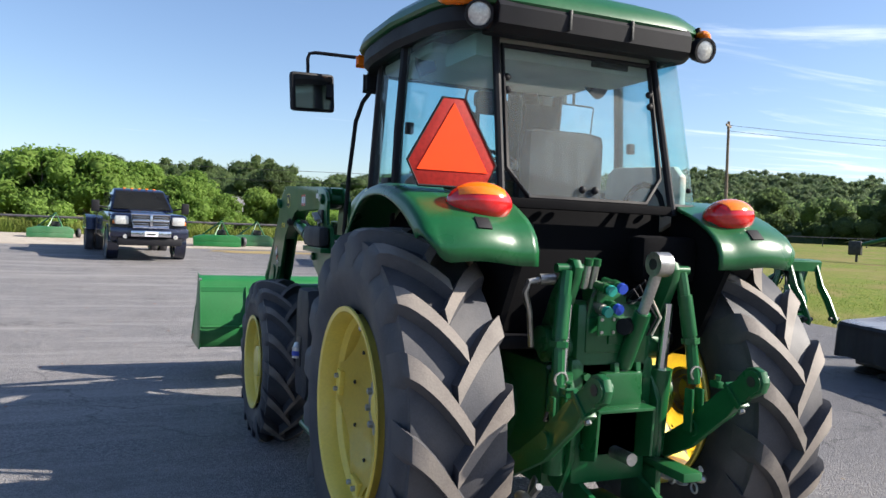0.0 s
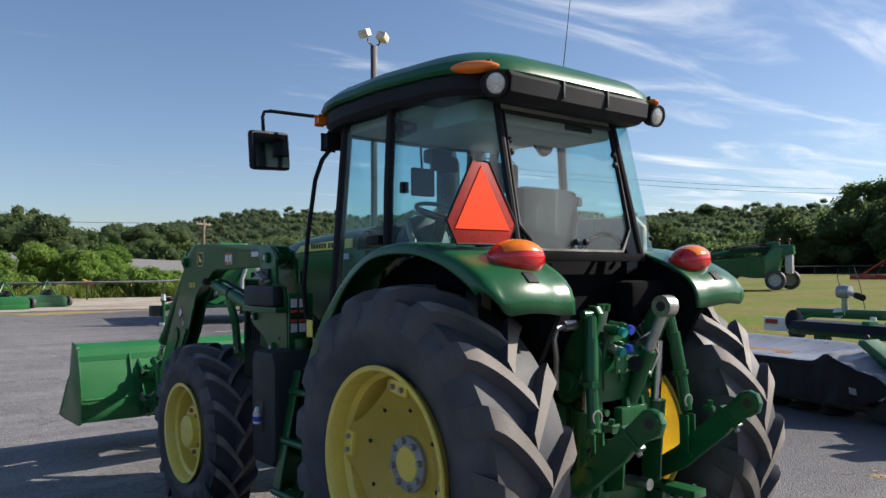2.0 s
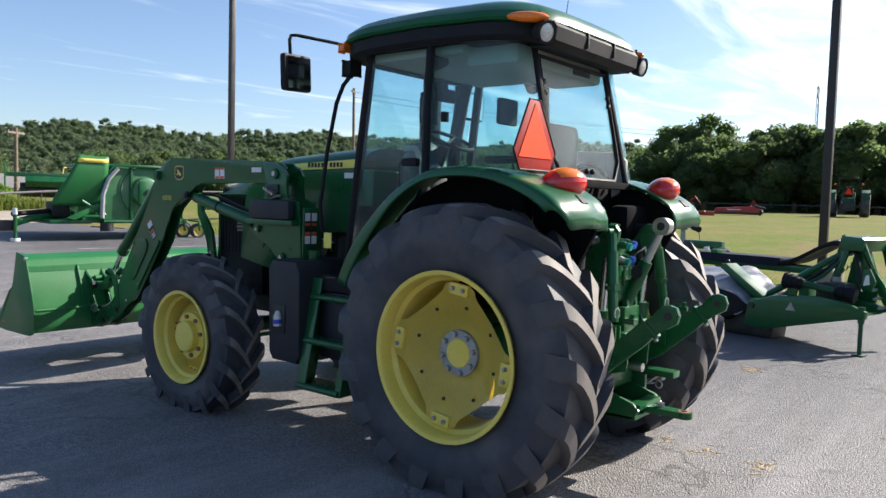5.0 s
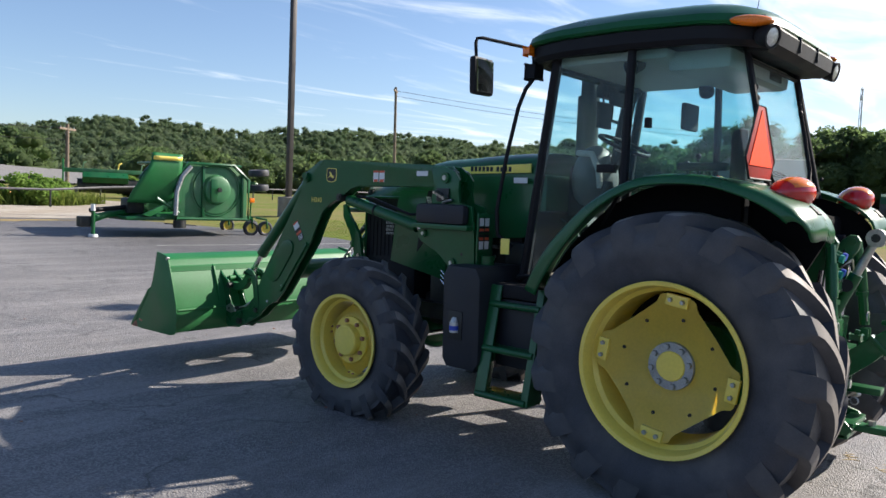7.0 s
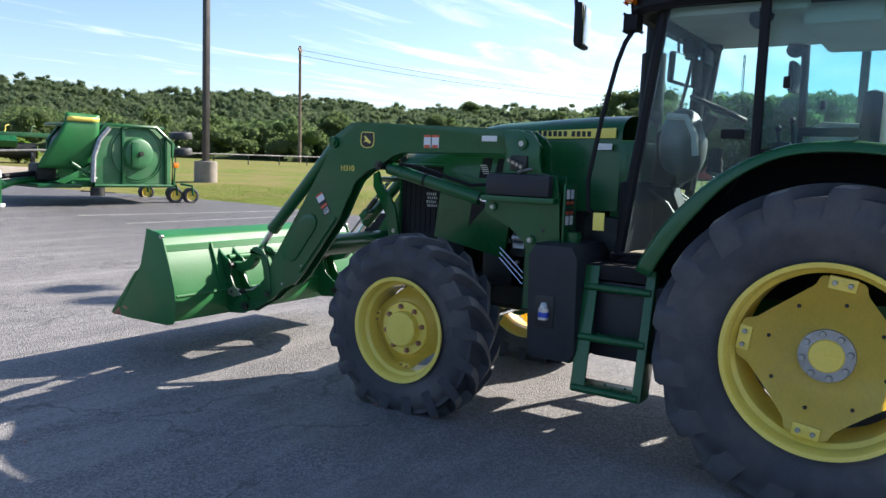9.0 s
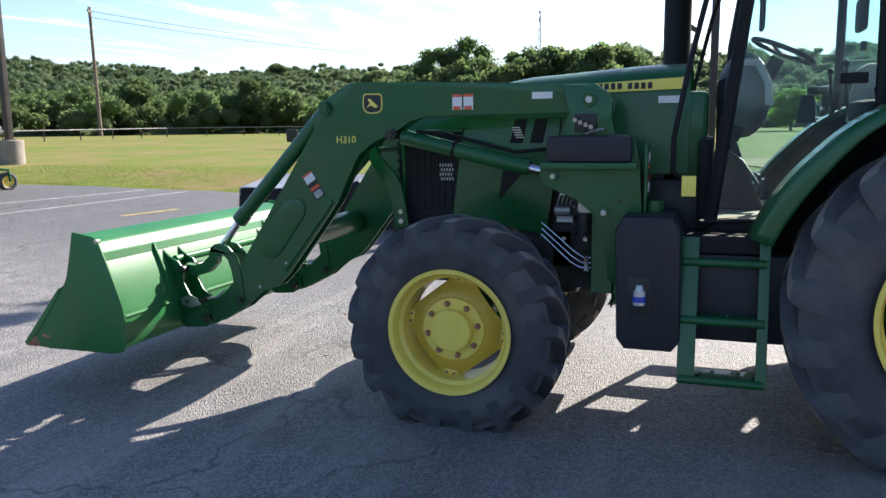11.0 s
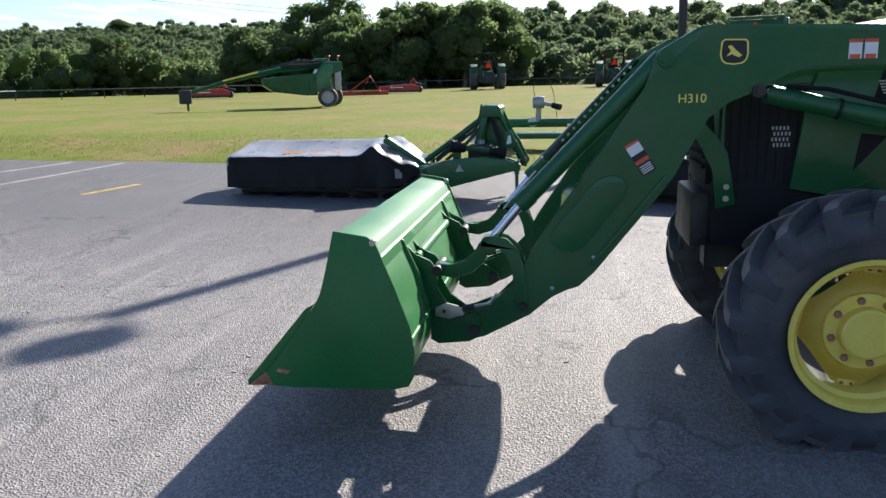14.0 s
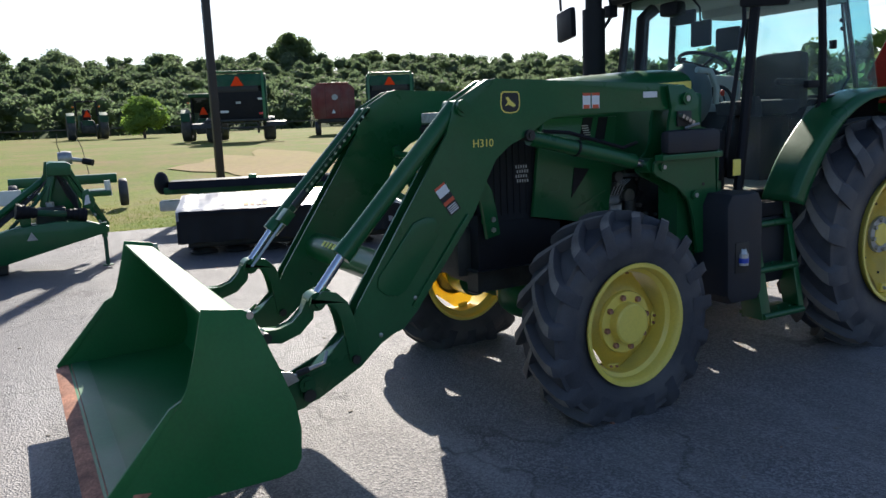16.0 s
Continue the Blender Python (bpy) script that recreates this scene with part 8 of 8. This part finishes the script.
fl.modifiers.new("thick", "SOLIDIFY").thickness = 0.05
part("roller", ball((-2.95, 0, 0.68), (0.14, 0.16, 0.16)), BLACK, flail)
part("clamp", box((-1.3, -0.2, 0.6), (-1.15, 0.0, 0.75), 0.02), GREEN_NEW, flail)
part("stand", box((-2.4, -0.1, 0.0), (-2.2, 0.1, 0.55), 0.02), GREEN, flail)
part("stand", box((0.5, -0.1, 0.0), (0.7, 0.1, 0.55), 0.02), GREEN, flail)
part("white_end", box((-3.0, -0.22, 0.30), (-2.5, 0.1, 0.44), 0.03), CREAM, flail)

# small hay rake with the round speed sticker
rake = thing("rotary_rake", "green rotary hay rake with round speed sticker on grass", "hay rake", at(13.8, 4.45, 95))
part("main_beam", box((-1.0, -0.1, 0.48), (1.05, 0.1, 0.68), 0.03), GREEN, rake)
part("deck", box((-1.1, -0.5, 0.24), (0.9, 0.3, 0.36), 0.03), GREEN, rake)
part("tail_board", box((-1.5, -0.55, 0.18), (-0.75, -0.5, 0.48), 0.01), WHITE, rake)
part("tail_marker", box((-1.45, -0.565, 0.33), (-1.15, -0.55, 0.43), 0.0), RED, rake)
sticker = part("speed_sticker", lathe([(0.01, -0.006), (0.11, -0.006), (0.115, 0.0)], 28, Matrix.Translation((-0.04, -0.105, 0.6)) @ Matrix.Rotation(math.pi / 2, 4, "Z")), WHITE, rake, "round white speed sticker")
lettering("speed_number", "20", 0.13, INK, rake, Matrix.Translation((-0.04, -0.113, 0.56)) @ Matrix.Rotation(math.pi / 2, 4, "X"), 0.001)
part("gear_post", rod((0.08, -0.05, 0.62), (0.10, -0.1, 1.0), 0.07, 0.06), GALV, rake)
part("end_cylinder", rod((0.86, -0.42, 0.24), (0.84, -0.42, 0.56), 0.06), WHITE, rake, "white upright cylinder")
part("end_cylinder", rod((-0.66, -0.42, 0.22), (-0.68, -0.42, 0.46), 0.06), WHITE, rake, "white upright cylinder")
part("gear_head", lathe([(0.02, -0.14), (0.13, -0.13), (0.15, 0.0), (0.13, 0.13), (0.02, 0.14)], 16, Matrix.Translation((0.10, -0.1, 1.05))), GALV, rake)
part("driveline", rod((0.15, -0.15, 1.04), (0.48, -0.3, 0.98), 0.045), GALV, rake)
part("driveline_guard", rod((0.44, -0.28, 0.985), (0.62, -0.36, 0.94), 0.07), BLACK, rake)
part("whip_wire", tube([(0.04, -0.1, 1.05), (-0.02, -0.15, 1.35), (0.0, -0.15, 1.55)], 0.008, 5), INK, rake)
part("whip_wire", tube([(0.52, -0.1, 0.70), (0.44, -0.15, 1.25), (0.34, -0.15, 1.55)], 0.008, 5), INK, rake)
for x in (-0.9, 1.15):
    small_wheel(rake, (x, -0.2, 0.28), 0.29, 0.09, DARK)
part("side_arm", tube([(-0.9, -0.4, 0.4), (-0.4, -0.5, 0.55), (0.2, -0.3, 0.6)], 0.04, 6), GREEN_NEW, rake)

# pull-type mower conditioner
windrower = thing("mower_conditioner", "green pull-type mower conditioner with long tongue on grass", "mower conditioner", at(30.4, 14.5, 66) @ Matrix.Scale(0.86, 4))
small_wheel(windrower, (-0.1, -0.40, 0.52), 0.52, 0.17, GALV, radians(80))
small_wheel(windrower, (0.5, 1.9, 0.52), 0.52, 0.17, GALV, radians(80))
part("side_housing", plate([(-0.8, 0.75), (-0.65, 1.75), (-0.2, 2.35), (0.75, 2.35), (0.8, 1.9), (0.1, 1.75), (0.0, 0.9)], -0.2, 1.9, "y", 0.06), GREEN, windrower)
part("platform", plate([(-3.4, 1.55), (-3.4, 1.2), (-2.9, 0.85), (-1.2, 0.62), (-0.6, 0.62), (-0.6, 1.75), (-1.2, 1.75)], -0.3, 1.8, "y", 0.08), GREEN, windrower)
part("curtain", box((0.35, -0.1, 0.85), (0.7, 1.8, 1.9), 0.05), GALV, windrower, "grey rear curtain")
part("tongue", tube([(0.2, 0.8, 2.2), (-2.5, 0.4, 2.0), (-5.0, 0.0, 1.5), (-7.2, -0.4, 0.85)], [0.13, 0.13, 0.11, 0.09], 8), GREEN, windrower)
part("tongue_stripe", tube([(-3.6, 0.05, 1.88), (-5.4, -0.22, 1.47)], 0.05, 6), GOLD, windrower)
part("hitch", box((-7.6, -0.6, 0.35), (-7.0, -0.2, 1.05), 0.08), DARK, windrower)
part("tongue_jack", rod((-7.2, -0.5, 0.0), (-7.2, -0.5, 1.0), 0.06), DARK, windrower)
part("swing_cylinder", rod((-0.4, 0.3, 2.25), (-2.4, 0.2, 2.15), 0.07), DARK, windrower)
for s in (0.0, 0.8):
    part("safety_lamp", ball((0.1 + s * 0.6, 0.0, 2.62), 0.08, None, 10, 8), RED, windrower)
    part("lamp_stalk", tube([(0.1 + s * 0.6, 0.0, 2.58), (0.1 + s * 0.6, 0, 2.3)], 0.03, 5), GALV, windrower)
part("axle_arm", tube([(-0.1, -0.2, 0.46), (-0.5, 0.0, 0.9)], 0.07, 6), GREEN, windrower)

for k in range(5):
    part("shield_rib", box((-3.0 + 0.5 * k, -0.36, 0.85), (-2.95 + 0.5 * k, -0.30, 1.5), 0.01), GREEN, windrower)
part("side_panel", plate([(-0.75, 0.8), (-0.6, 1.7), (-0.15, 2.2), (0.3, 2.2), (0.1, 1.4), (0.0, 0.9)], -0.28, -0.2, "y", 0.02), GREEN_OLD, windrower)
part("pivot_post", box((-0.6, 0.5, 2.3), (0.1, 1.1, 2.55), 0.06), GREEN, windrower)
for k in range(3):
    part("hose", tube([(-0.5, 0.4 + 0.1 * k, 2.4), (-1.4, 0.3 + 0.1 * k, 2.5 - 0.1 * k), (-2.6, 0.3, 2.2), (-4.4, 0.0, 1.75)], 0.025, 5), INK, windrower)

GRPR = "red hay machines in the field"


def red_mower(x, y, bearing, label, w=3.6):
    t = thing("red_mower", label, "hay mower", at(x, y, bearing), GRPR)
    part("bar_cover", plate([(-w / 2, 0.18), (-w / 2 + 0.2, 0.55), (w * 0.36, 0.70), (w / 2, 0.45), (w / 2, 0.18)], -0.5, 0.5, "y", 0.06), RED, t)
    part("skirt", box((-w / 2 + 0.1, -0.55, 0.05), (w / 2 - 0.1, 0.5, 0.2), 0.02), DARK, t)
    part("headstock", tube([(w * 0.28, 0, 0.6), (w * 0.36, 0, 1.15), (w * 0.5, 0, 0.5)], 0.07, 6), RED, t)
    part("driveline", rod((w * 0.36, -0.2, 0.75), (w * 0.62, -0.3, 0.55), 0.09), DARK, t)
    part("stripe", box((-w * 0.2, -0.52, 0.40), (w * 0.1, -0.505, 0.47), 0), WHITE, t)
    small_wheel(t, (w * 0.5, -0.2, 0.26), 0.26, 0.1, DARK, radians(60))
    return t


red_mower(50, 30.0, 58, "long red disc mower lying in the grass")
red_mower(57.5, 17.0, 73, "red disc mower lying in the grass", 3.4)
tri = thing("red_hitch_frame", "red three-point hitch frame standing in the grass", "farm implement", at(49.5, 17.2, 70), GRPR)
part("frame", tube([(-0.7, 0, 0.3), (-0.1, 0, 1.35), (0.6, 0, 0.3)], 0.06, 6, True), RED, tri)
part("blade", box((-2.2, 0.1, 0.05), (1.2, 0.3, 0.35), 0.03), RED, tri)
part("brace", tube([(-0.1, 0, 1.35), (-1.6, 0.3, 0.3)], 0.05, 6), RED, tri)


def parked_tractor(x, y, bearing, label, cab, s=1.0):
    t = thing("parked_tractor", label, "tractor", at(x, y, bearing) @ Matrix.Diagonal((s, s, s, 1)), "tractors parked at the field's edge")
    for k in (-1, 1):
        small_wheel(t, (k * 0.98, 0, 0.8), 0.8, 0.27, DARK)
        small_wheel(t, (k * 0.85, 2.3, 0.5), 0.5, 0.18, DARK)
        part("fender", plate([(-0.85, 1.1), (-0.75, 1.55), (-0.2, 1.75), (0.5, 1.65), (0.7, 1.2), (0.5, 1.5), (-0.2, 1.6), (-0.65, 1.4)], k * 0.98 - 0.24, k * 0.98 + 0.24, "x", 0.01), GREEN_DULL, t)
        part("lift_arm", tube([(k * 0.35, -0.5, 1.15), (k * 0.38, -0.95, 1.0), (k * 0.42, -1.1, 0.65)], 0.05, 6), DARK, t)
        part("warning_lamp", box((k * 0.78 - 0.06, -0.55, 2.05), (k * 0.78 + 0.06, -0.47, 2.17), 0.01), AMBER, t)
    part("body", box((-0.4, -0.6, 0.5), (0.4, 2.8, 1.25), 0.1), GREEN_DULL, t)
    part("hood", box((-0.38, 0.9, 1.2), (0.38, 2.9, 1.65), 0.12), GREEN_DULL, t)
    part("seat", box((-0.25, -0.15, 1.25), (0.25, 0.1, 1.95), 0.08), BLACK, t)
    part("slow_sign", plate([(-0.22, 1.45), (0.22, 1.45), (0.04, 1.85), (-0.04, 1.85)], -0.78, -0.76, "y"), ORANGE, t, "orange slow-vehicle triangle")
    for k in (-1, 1):
        part("post", box((k * 0.62 - 0.05, -0.5, 1.5), (k * 0.62 + 0.05, -0.4, 2.45), 0.01), BLACK, t)
        if cab:
            part("post", box((k * 0.62 - 0.04, 0.9, 1.2), (k * 0.62 + 0.04, 1.0, 2.4), 0.01), BLACK, t)
    if cab:
        part("roof", box((-0.75, -0.65, 2.38), (0.75, 1.1, 2.6), 0.08), GREEN_DULL, t)
        part("rear_glass", box((-0.6, -0.47, 1.55), (0.6, -0.46, 2.38), 0), CARGLASS, t)
    else:
        part("roll_bar", box((-0.68, -0.5, 2.4), (0.68, -0.4, 2.5), 0.02), BLACK, t)
    part("hitch", box((-0.45, -1.0, 0.4), (0.45, -0.5, 0.9), 0.08), DARK, t)
    return t


parked_tractor(65, 10.5, 80, "green open-station tractor seen from behind at the fence", False, 1.25)
parked_tractor(66, -0.5, 91, "green open-station tractor seen from behind at the fence", False, 1.25)
parked_tractor(45.0, -5.4, 105, "green cab tractor seen from behind beside a baler", True, 1.1)


def round_baler(x, y, bearing, label, s=1.14):
    t = thing("round_baler", label, "round baler", at(x, y, bearing) @ Matrix.Diagonal((s * 1.18, s, s, 1)), "round balers at the field's edge")
    side = [(-0.25, 0.85), (-0.50, 1.6), (-0.42, 2.7), (0.05, 3.32), (1.1, 3.42), (1.9, 3.15), (2.2, 2.2), (1.8, 0.9)]
    for k in (-1, 1):
        part("side_shield", plate(side, k * 1.10, k * 1.18, "x", 0.03), GREEN_DULL, t)
        part("side_post", plate([(-0.58, 0.9), (-0.62, 1.7), (-0.50, 2.75), (-0.05, 3.42), (0.10, 3.40), (-0.36, 2.7), (-0.46, 1.7), (-0.42, 0.9)], k * 0.99, k * 1.10, "x", 0.01), GREEN_OLD, t)
        part("top_rail", box((k * 0.98 - 0.04, -0.05, 3.40), (k * 0.98 + 0.04, 1.6, 3.52), 0.02), GREEN_OLD, t)
        small_wheel(t, (k * 1.2, 0.8, 0.62), 0.62, 0.26, DARK)
        part("reflector", box((k * 0.9 - 0.08, -0.70, 1.30), (k * 0.9 + 0.08, -0.66, 1.40), 0.01), REDLENS, t)
        part("bale_ramp", plate([(-1.25, 0.72), (-1.2, 0.92), (-0.6, 0.98), (-0.6, 0.72)], k * 1.5 - 0.40, k * 1.5 + 0.40, "x", 0.02), DARK, t)
        part("lower_post", box((k * 0.75 - 0.05, -0.62, 0.40), (k * 0.75 + 0.05, -0.5, 0.95), 0.01), DARK, t)
    part("chamber", plate([(-0.1, 0.95), (-0.3, 1.7), (-0.22, 2.6), (0.15, 3.25), (1.1, 3.32), (1.8, 3.0), (2.0, 2.1), (1.6, 1.0)], -1.09, 1.09, "x", 0.04), DARK, t)
    part("gate_panel", plate([(-0.50, 1.0), (-0.62, 1.7), (-0.55, 2.42), (-0.45, 2.42), (-0.50, 1.7), (-0.40, 1.0)], -0.98, 0.98, "x", 0.02), BLACK, t)
    part("gate_window", box((-0.86, -0.50, 2.42), (0.86, -0.38, 2.72), 0.01), INK, t)
    part("upper_gate", plate([(-0.48, 2.72), (-0.44, 2.95), (-0.18, 3.30), (-0.10, 3.26), (-0.36, 2.92), (-0.40, 2.72)], -0.98, 0.98, "x", 0.01), GREEN_DULL, t)
    for k in range(6):
        part("top_slat", box((-0.95, -0.02 + 0.22 * k, 3.43), (0.95, 0.09 + 0.22 * k, 3.46), 0.01), DARK, t)
    part("top_frame", rod((-1.05, -0.08, 3.44), (1.05, -0.08, 3.44), 0.05, segs=10), GREEN_OLD, t)
    part("cross_member", box((-1.45, -0.85, 0.98), (1.45, -0.68, 1.10), 0.02), DARK, t)
    part("cross_member", box((-1.35, -0.95, 0.62), (1.35, -0.8, 0.72), 0.02), DARK, t)
    part("tail_light", box((-0.75, -0.68, 1.42), (-0.42, -0.60, 1.54), 0.02), WHITE, t, "white lamp panel")
    part("tail_light", box((0.80, -0.66, 2.02), (0.98, -0.58, 2.12), 0.02), WHITE, t, "white lamp panel")
    part("slow_sign", plate([(-0.26, 2.72), (0.26, 2.72), (0.05, 3.16), (-0.05, 3.16)], -0.60, -0.57, "y"), ORANGE, t, "orange slow-vehicle triangle")
    part("badge", box((-0.1, -0.672, 1.85), (0.1, -0.64, 1.96), 0.0), GALV, t)
    return t


round_baler(40.5, -6.4, 107, "tall green round baler with an orange slow-vehicle triangle")
round_baler(43.0, -17.2, 117, "tall green round baler parked beyond a maroon wagon")
wagon = thing("forage_wagon", "maroon forage wagon parked at the field's edge", "wagon", at(45.0, -13.9, 112) @ Matrix.Diagonal((1.2, 1.15, 1.12, 1)))
part("box_body", plate([(-1.2, 1.55), (-1.05, 0.95), (1.05, 0.95), (1.2, 1.55), (1.2, 2.7), (0.85, 3.0), (-0.85, 3.0), (-1.2, 2.7)], 0, 3.2, "y", 0.03), MAROON, wagon)
part("rear_marker", plate([(-0.12, 1.25), (0.12, 1.25), (0.0, 1.5)], -0.07, -0.06, "y"), WHITE, wagon)
part("rear_disc", rod((0.1, -0.07, 2.2), (0.1, -0.055, 2.2), 0.17, segs=20), GALV, wagon)
for k in range(5):
    part("side_rib", box((-0.9 + 0.45 * k - 0.04, -0.05, 1.0), (-0.9 + 0.45 * k + 0.04, 0.0, 2.9), 0.01), MAROON, wagon)
part("top_rail", box((-0.9, -0.06, 2.97), (0.9, 3.2, 3.06), 0.02), MAROON, wagon)
part("chassis", box((-0.9, 0.1, 0.7), (0.9, 3.0, 0.95), 0.03), DARK, wagon)
for k in (-1, 1):
    small_wheel(wagon, (k * 0.95, 0.7, 0.42), 0.42, 0.14, GALV)
    small_wheel(wagon, (k * 0.95, 2.5, 0.42), 0.42, 0.14, GALV)

# silos and the mast beyond the woods
for dx, h in ((0, 30), (11, 20)):
    s = thing("silo", "tall pale blue-grey silo standing far behind the woods", "silo", Matrix.Translation((310 - dx * 0.6, -243 - dx, 0)), "silos")
    part("barrel", lathe([(3.4, 0), (3.4, h), (3.0, h + 0.8), (0.1, h + 1.2)], 28, Matrix.Rotation(-math.pi / 2, 4, "Y")), GALV, s)
    part("ladder_cage", box((-0.5, -3.8, 0), (0.5, -3.3, h), 0.05), GALV, s)
mast = thing("radio_mast", "slender steel lattice radio mast on the far ridge", "mast", Matrix.Translation((385, 86, 1.15)))
for k in range(3):
    a = k * math.tau / 3
    part("mast_leg", rod((0.9 * math.cos(a), 0.9 * math.sin(a), 0), (0.5 * math.cos(a), 0.5 * math.sin(a), 58), 0.16, segs=6), GALV, mast)
part("antenna", box((-1.2, -0.2, 53), (1.2, 0.2, 55), 0.05), GALV, mast)
part("antenna", box((-0.9, -0.2, 57), (0.9, 0.2, 58.5), 0.05), GALV, mast)
for k in range(14):
    part("lattice_brace", rod((-0.8, 0.3, 4 * k), (0.8, -0.3, 4 * k + 4), 0.07, segs=5), GALV, mast)

# ---- grass tufts, litter ----


def scatter_blades(name, n, place, h, seed, mat, label, cat):
    g = np.random.default_rng(seed)
    base = np.array([place(g) for _ in range(n)])
    a = g.uniform(0, math.tau, n)
    lean = g.normal(size=(n, 2)) * 0.35
    hh = h * g.uniform(0.5, 1.4, n)
    w = 0.07 * hh + 0.003
    side = np.stack((np.cos(a) * w, np.sin(a) * w, np.zeros(n)), axis=1)
    tip = base + np.stack((lean[:, 0] * hh, lean[:, 1] * hh, hh), axis=1)
    v = np.stack((base - side, base + side, tip), axis=1).reshape(-1, 3)
    me = bpy.data.meshes.new(name)
    me.from_pydata(v.tolist(), [], np.arange(3 * n).reshape(n, 3).tolist())
    me.materials.append(mat)
    return tagged(new(name, me), label, cat, "", "stuff")


def near_turf(g):
    d = g.exponential(1.8)
    x, y = edge_x(0) + 0.02 + d, g.uniform(-6, 21)
    return (x + 0.05 * math.sin(y * 9), y, ground_z(x, y) - 0.035)


BLADE = leaf_material("grass_blades", (0.10, 0.15, 0.030), (0.20, 0.22, 0.06), (0.27, 0.22, 0.10), 0.35)
scatter_blades("grass", 60000, near_turf, 0.034, 21, BLADE, "short yellow-green grass along the asphalt's edge", "grass")
scatter_blades("tall_grass", 16000, lambda g: ((lambda x, y: (x, y, ground_z(x, y) - 0.03))(g.uniform(-20, 12), 33.5 + abs(g.normal()) * 2.5)), 0.5, 22, BLADE, "tall weedy grass behind the gravel", "grass")


def litter(name, n, cx, cy, sx, sy, size, mat, seed, label, cat, slim=1.0):
    g = np.random.default_rng(seed)
    bm = bmesh.new()
    for _ in range(n):
        x, y, r = cx + g.normal() * sx, cy + g.normal() * sy, size * g.uniform(0.5, 1.5)
        m = Matrix.Translation((x, y, ground_z(x, y) + 0.25 * r)) @ Matrix.Rotation(g.uniform(0, 6), 4, "Z") @ Matrix.Diagonal((r * g.uniform(0.6, 1.6) * slim, r, r * 0.4, 1))
        bmesh.ops.create_icosphere(bm, subdivisions=1, radius=1, matrix=m)
    return tagged(part(name, bm, mat, None, label), label, cat, "", "stuff")


litter("pebbles", 220, 0.5, 5.0, 4.0, 4.0, 0.010, CONCRETE, 31, "small loose stones scattered on the asphalt", "pebbles")
litter("leaf_bits", 50, -0.5, 4.0, 3.5, 4.0, 0.012, RUST, 32, "dry brown leaf crumbs scattered on the asphalt", "leaves")
for k, (x, y, n) in enumerate(((3.59, -0.27, 44), (0.68, -1.21, 24), (0.74, -0.80, 14), (0.80, -0.54, 8))):
    litter("straw_bits", n, x, y, 0.07, 0.05, 0.005, STRAW, 33 + k, "small clump of pale straw lying on the asphalt", "straw", 7.0)
litter("straw_bits", 40, 3.0, -0.9, 0.9, 0.6, 0.0035, STRAW, 39, "loose pale straw scattered on the asphalt", "straw", 6.0)
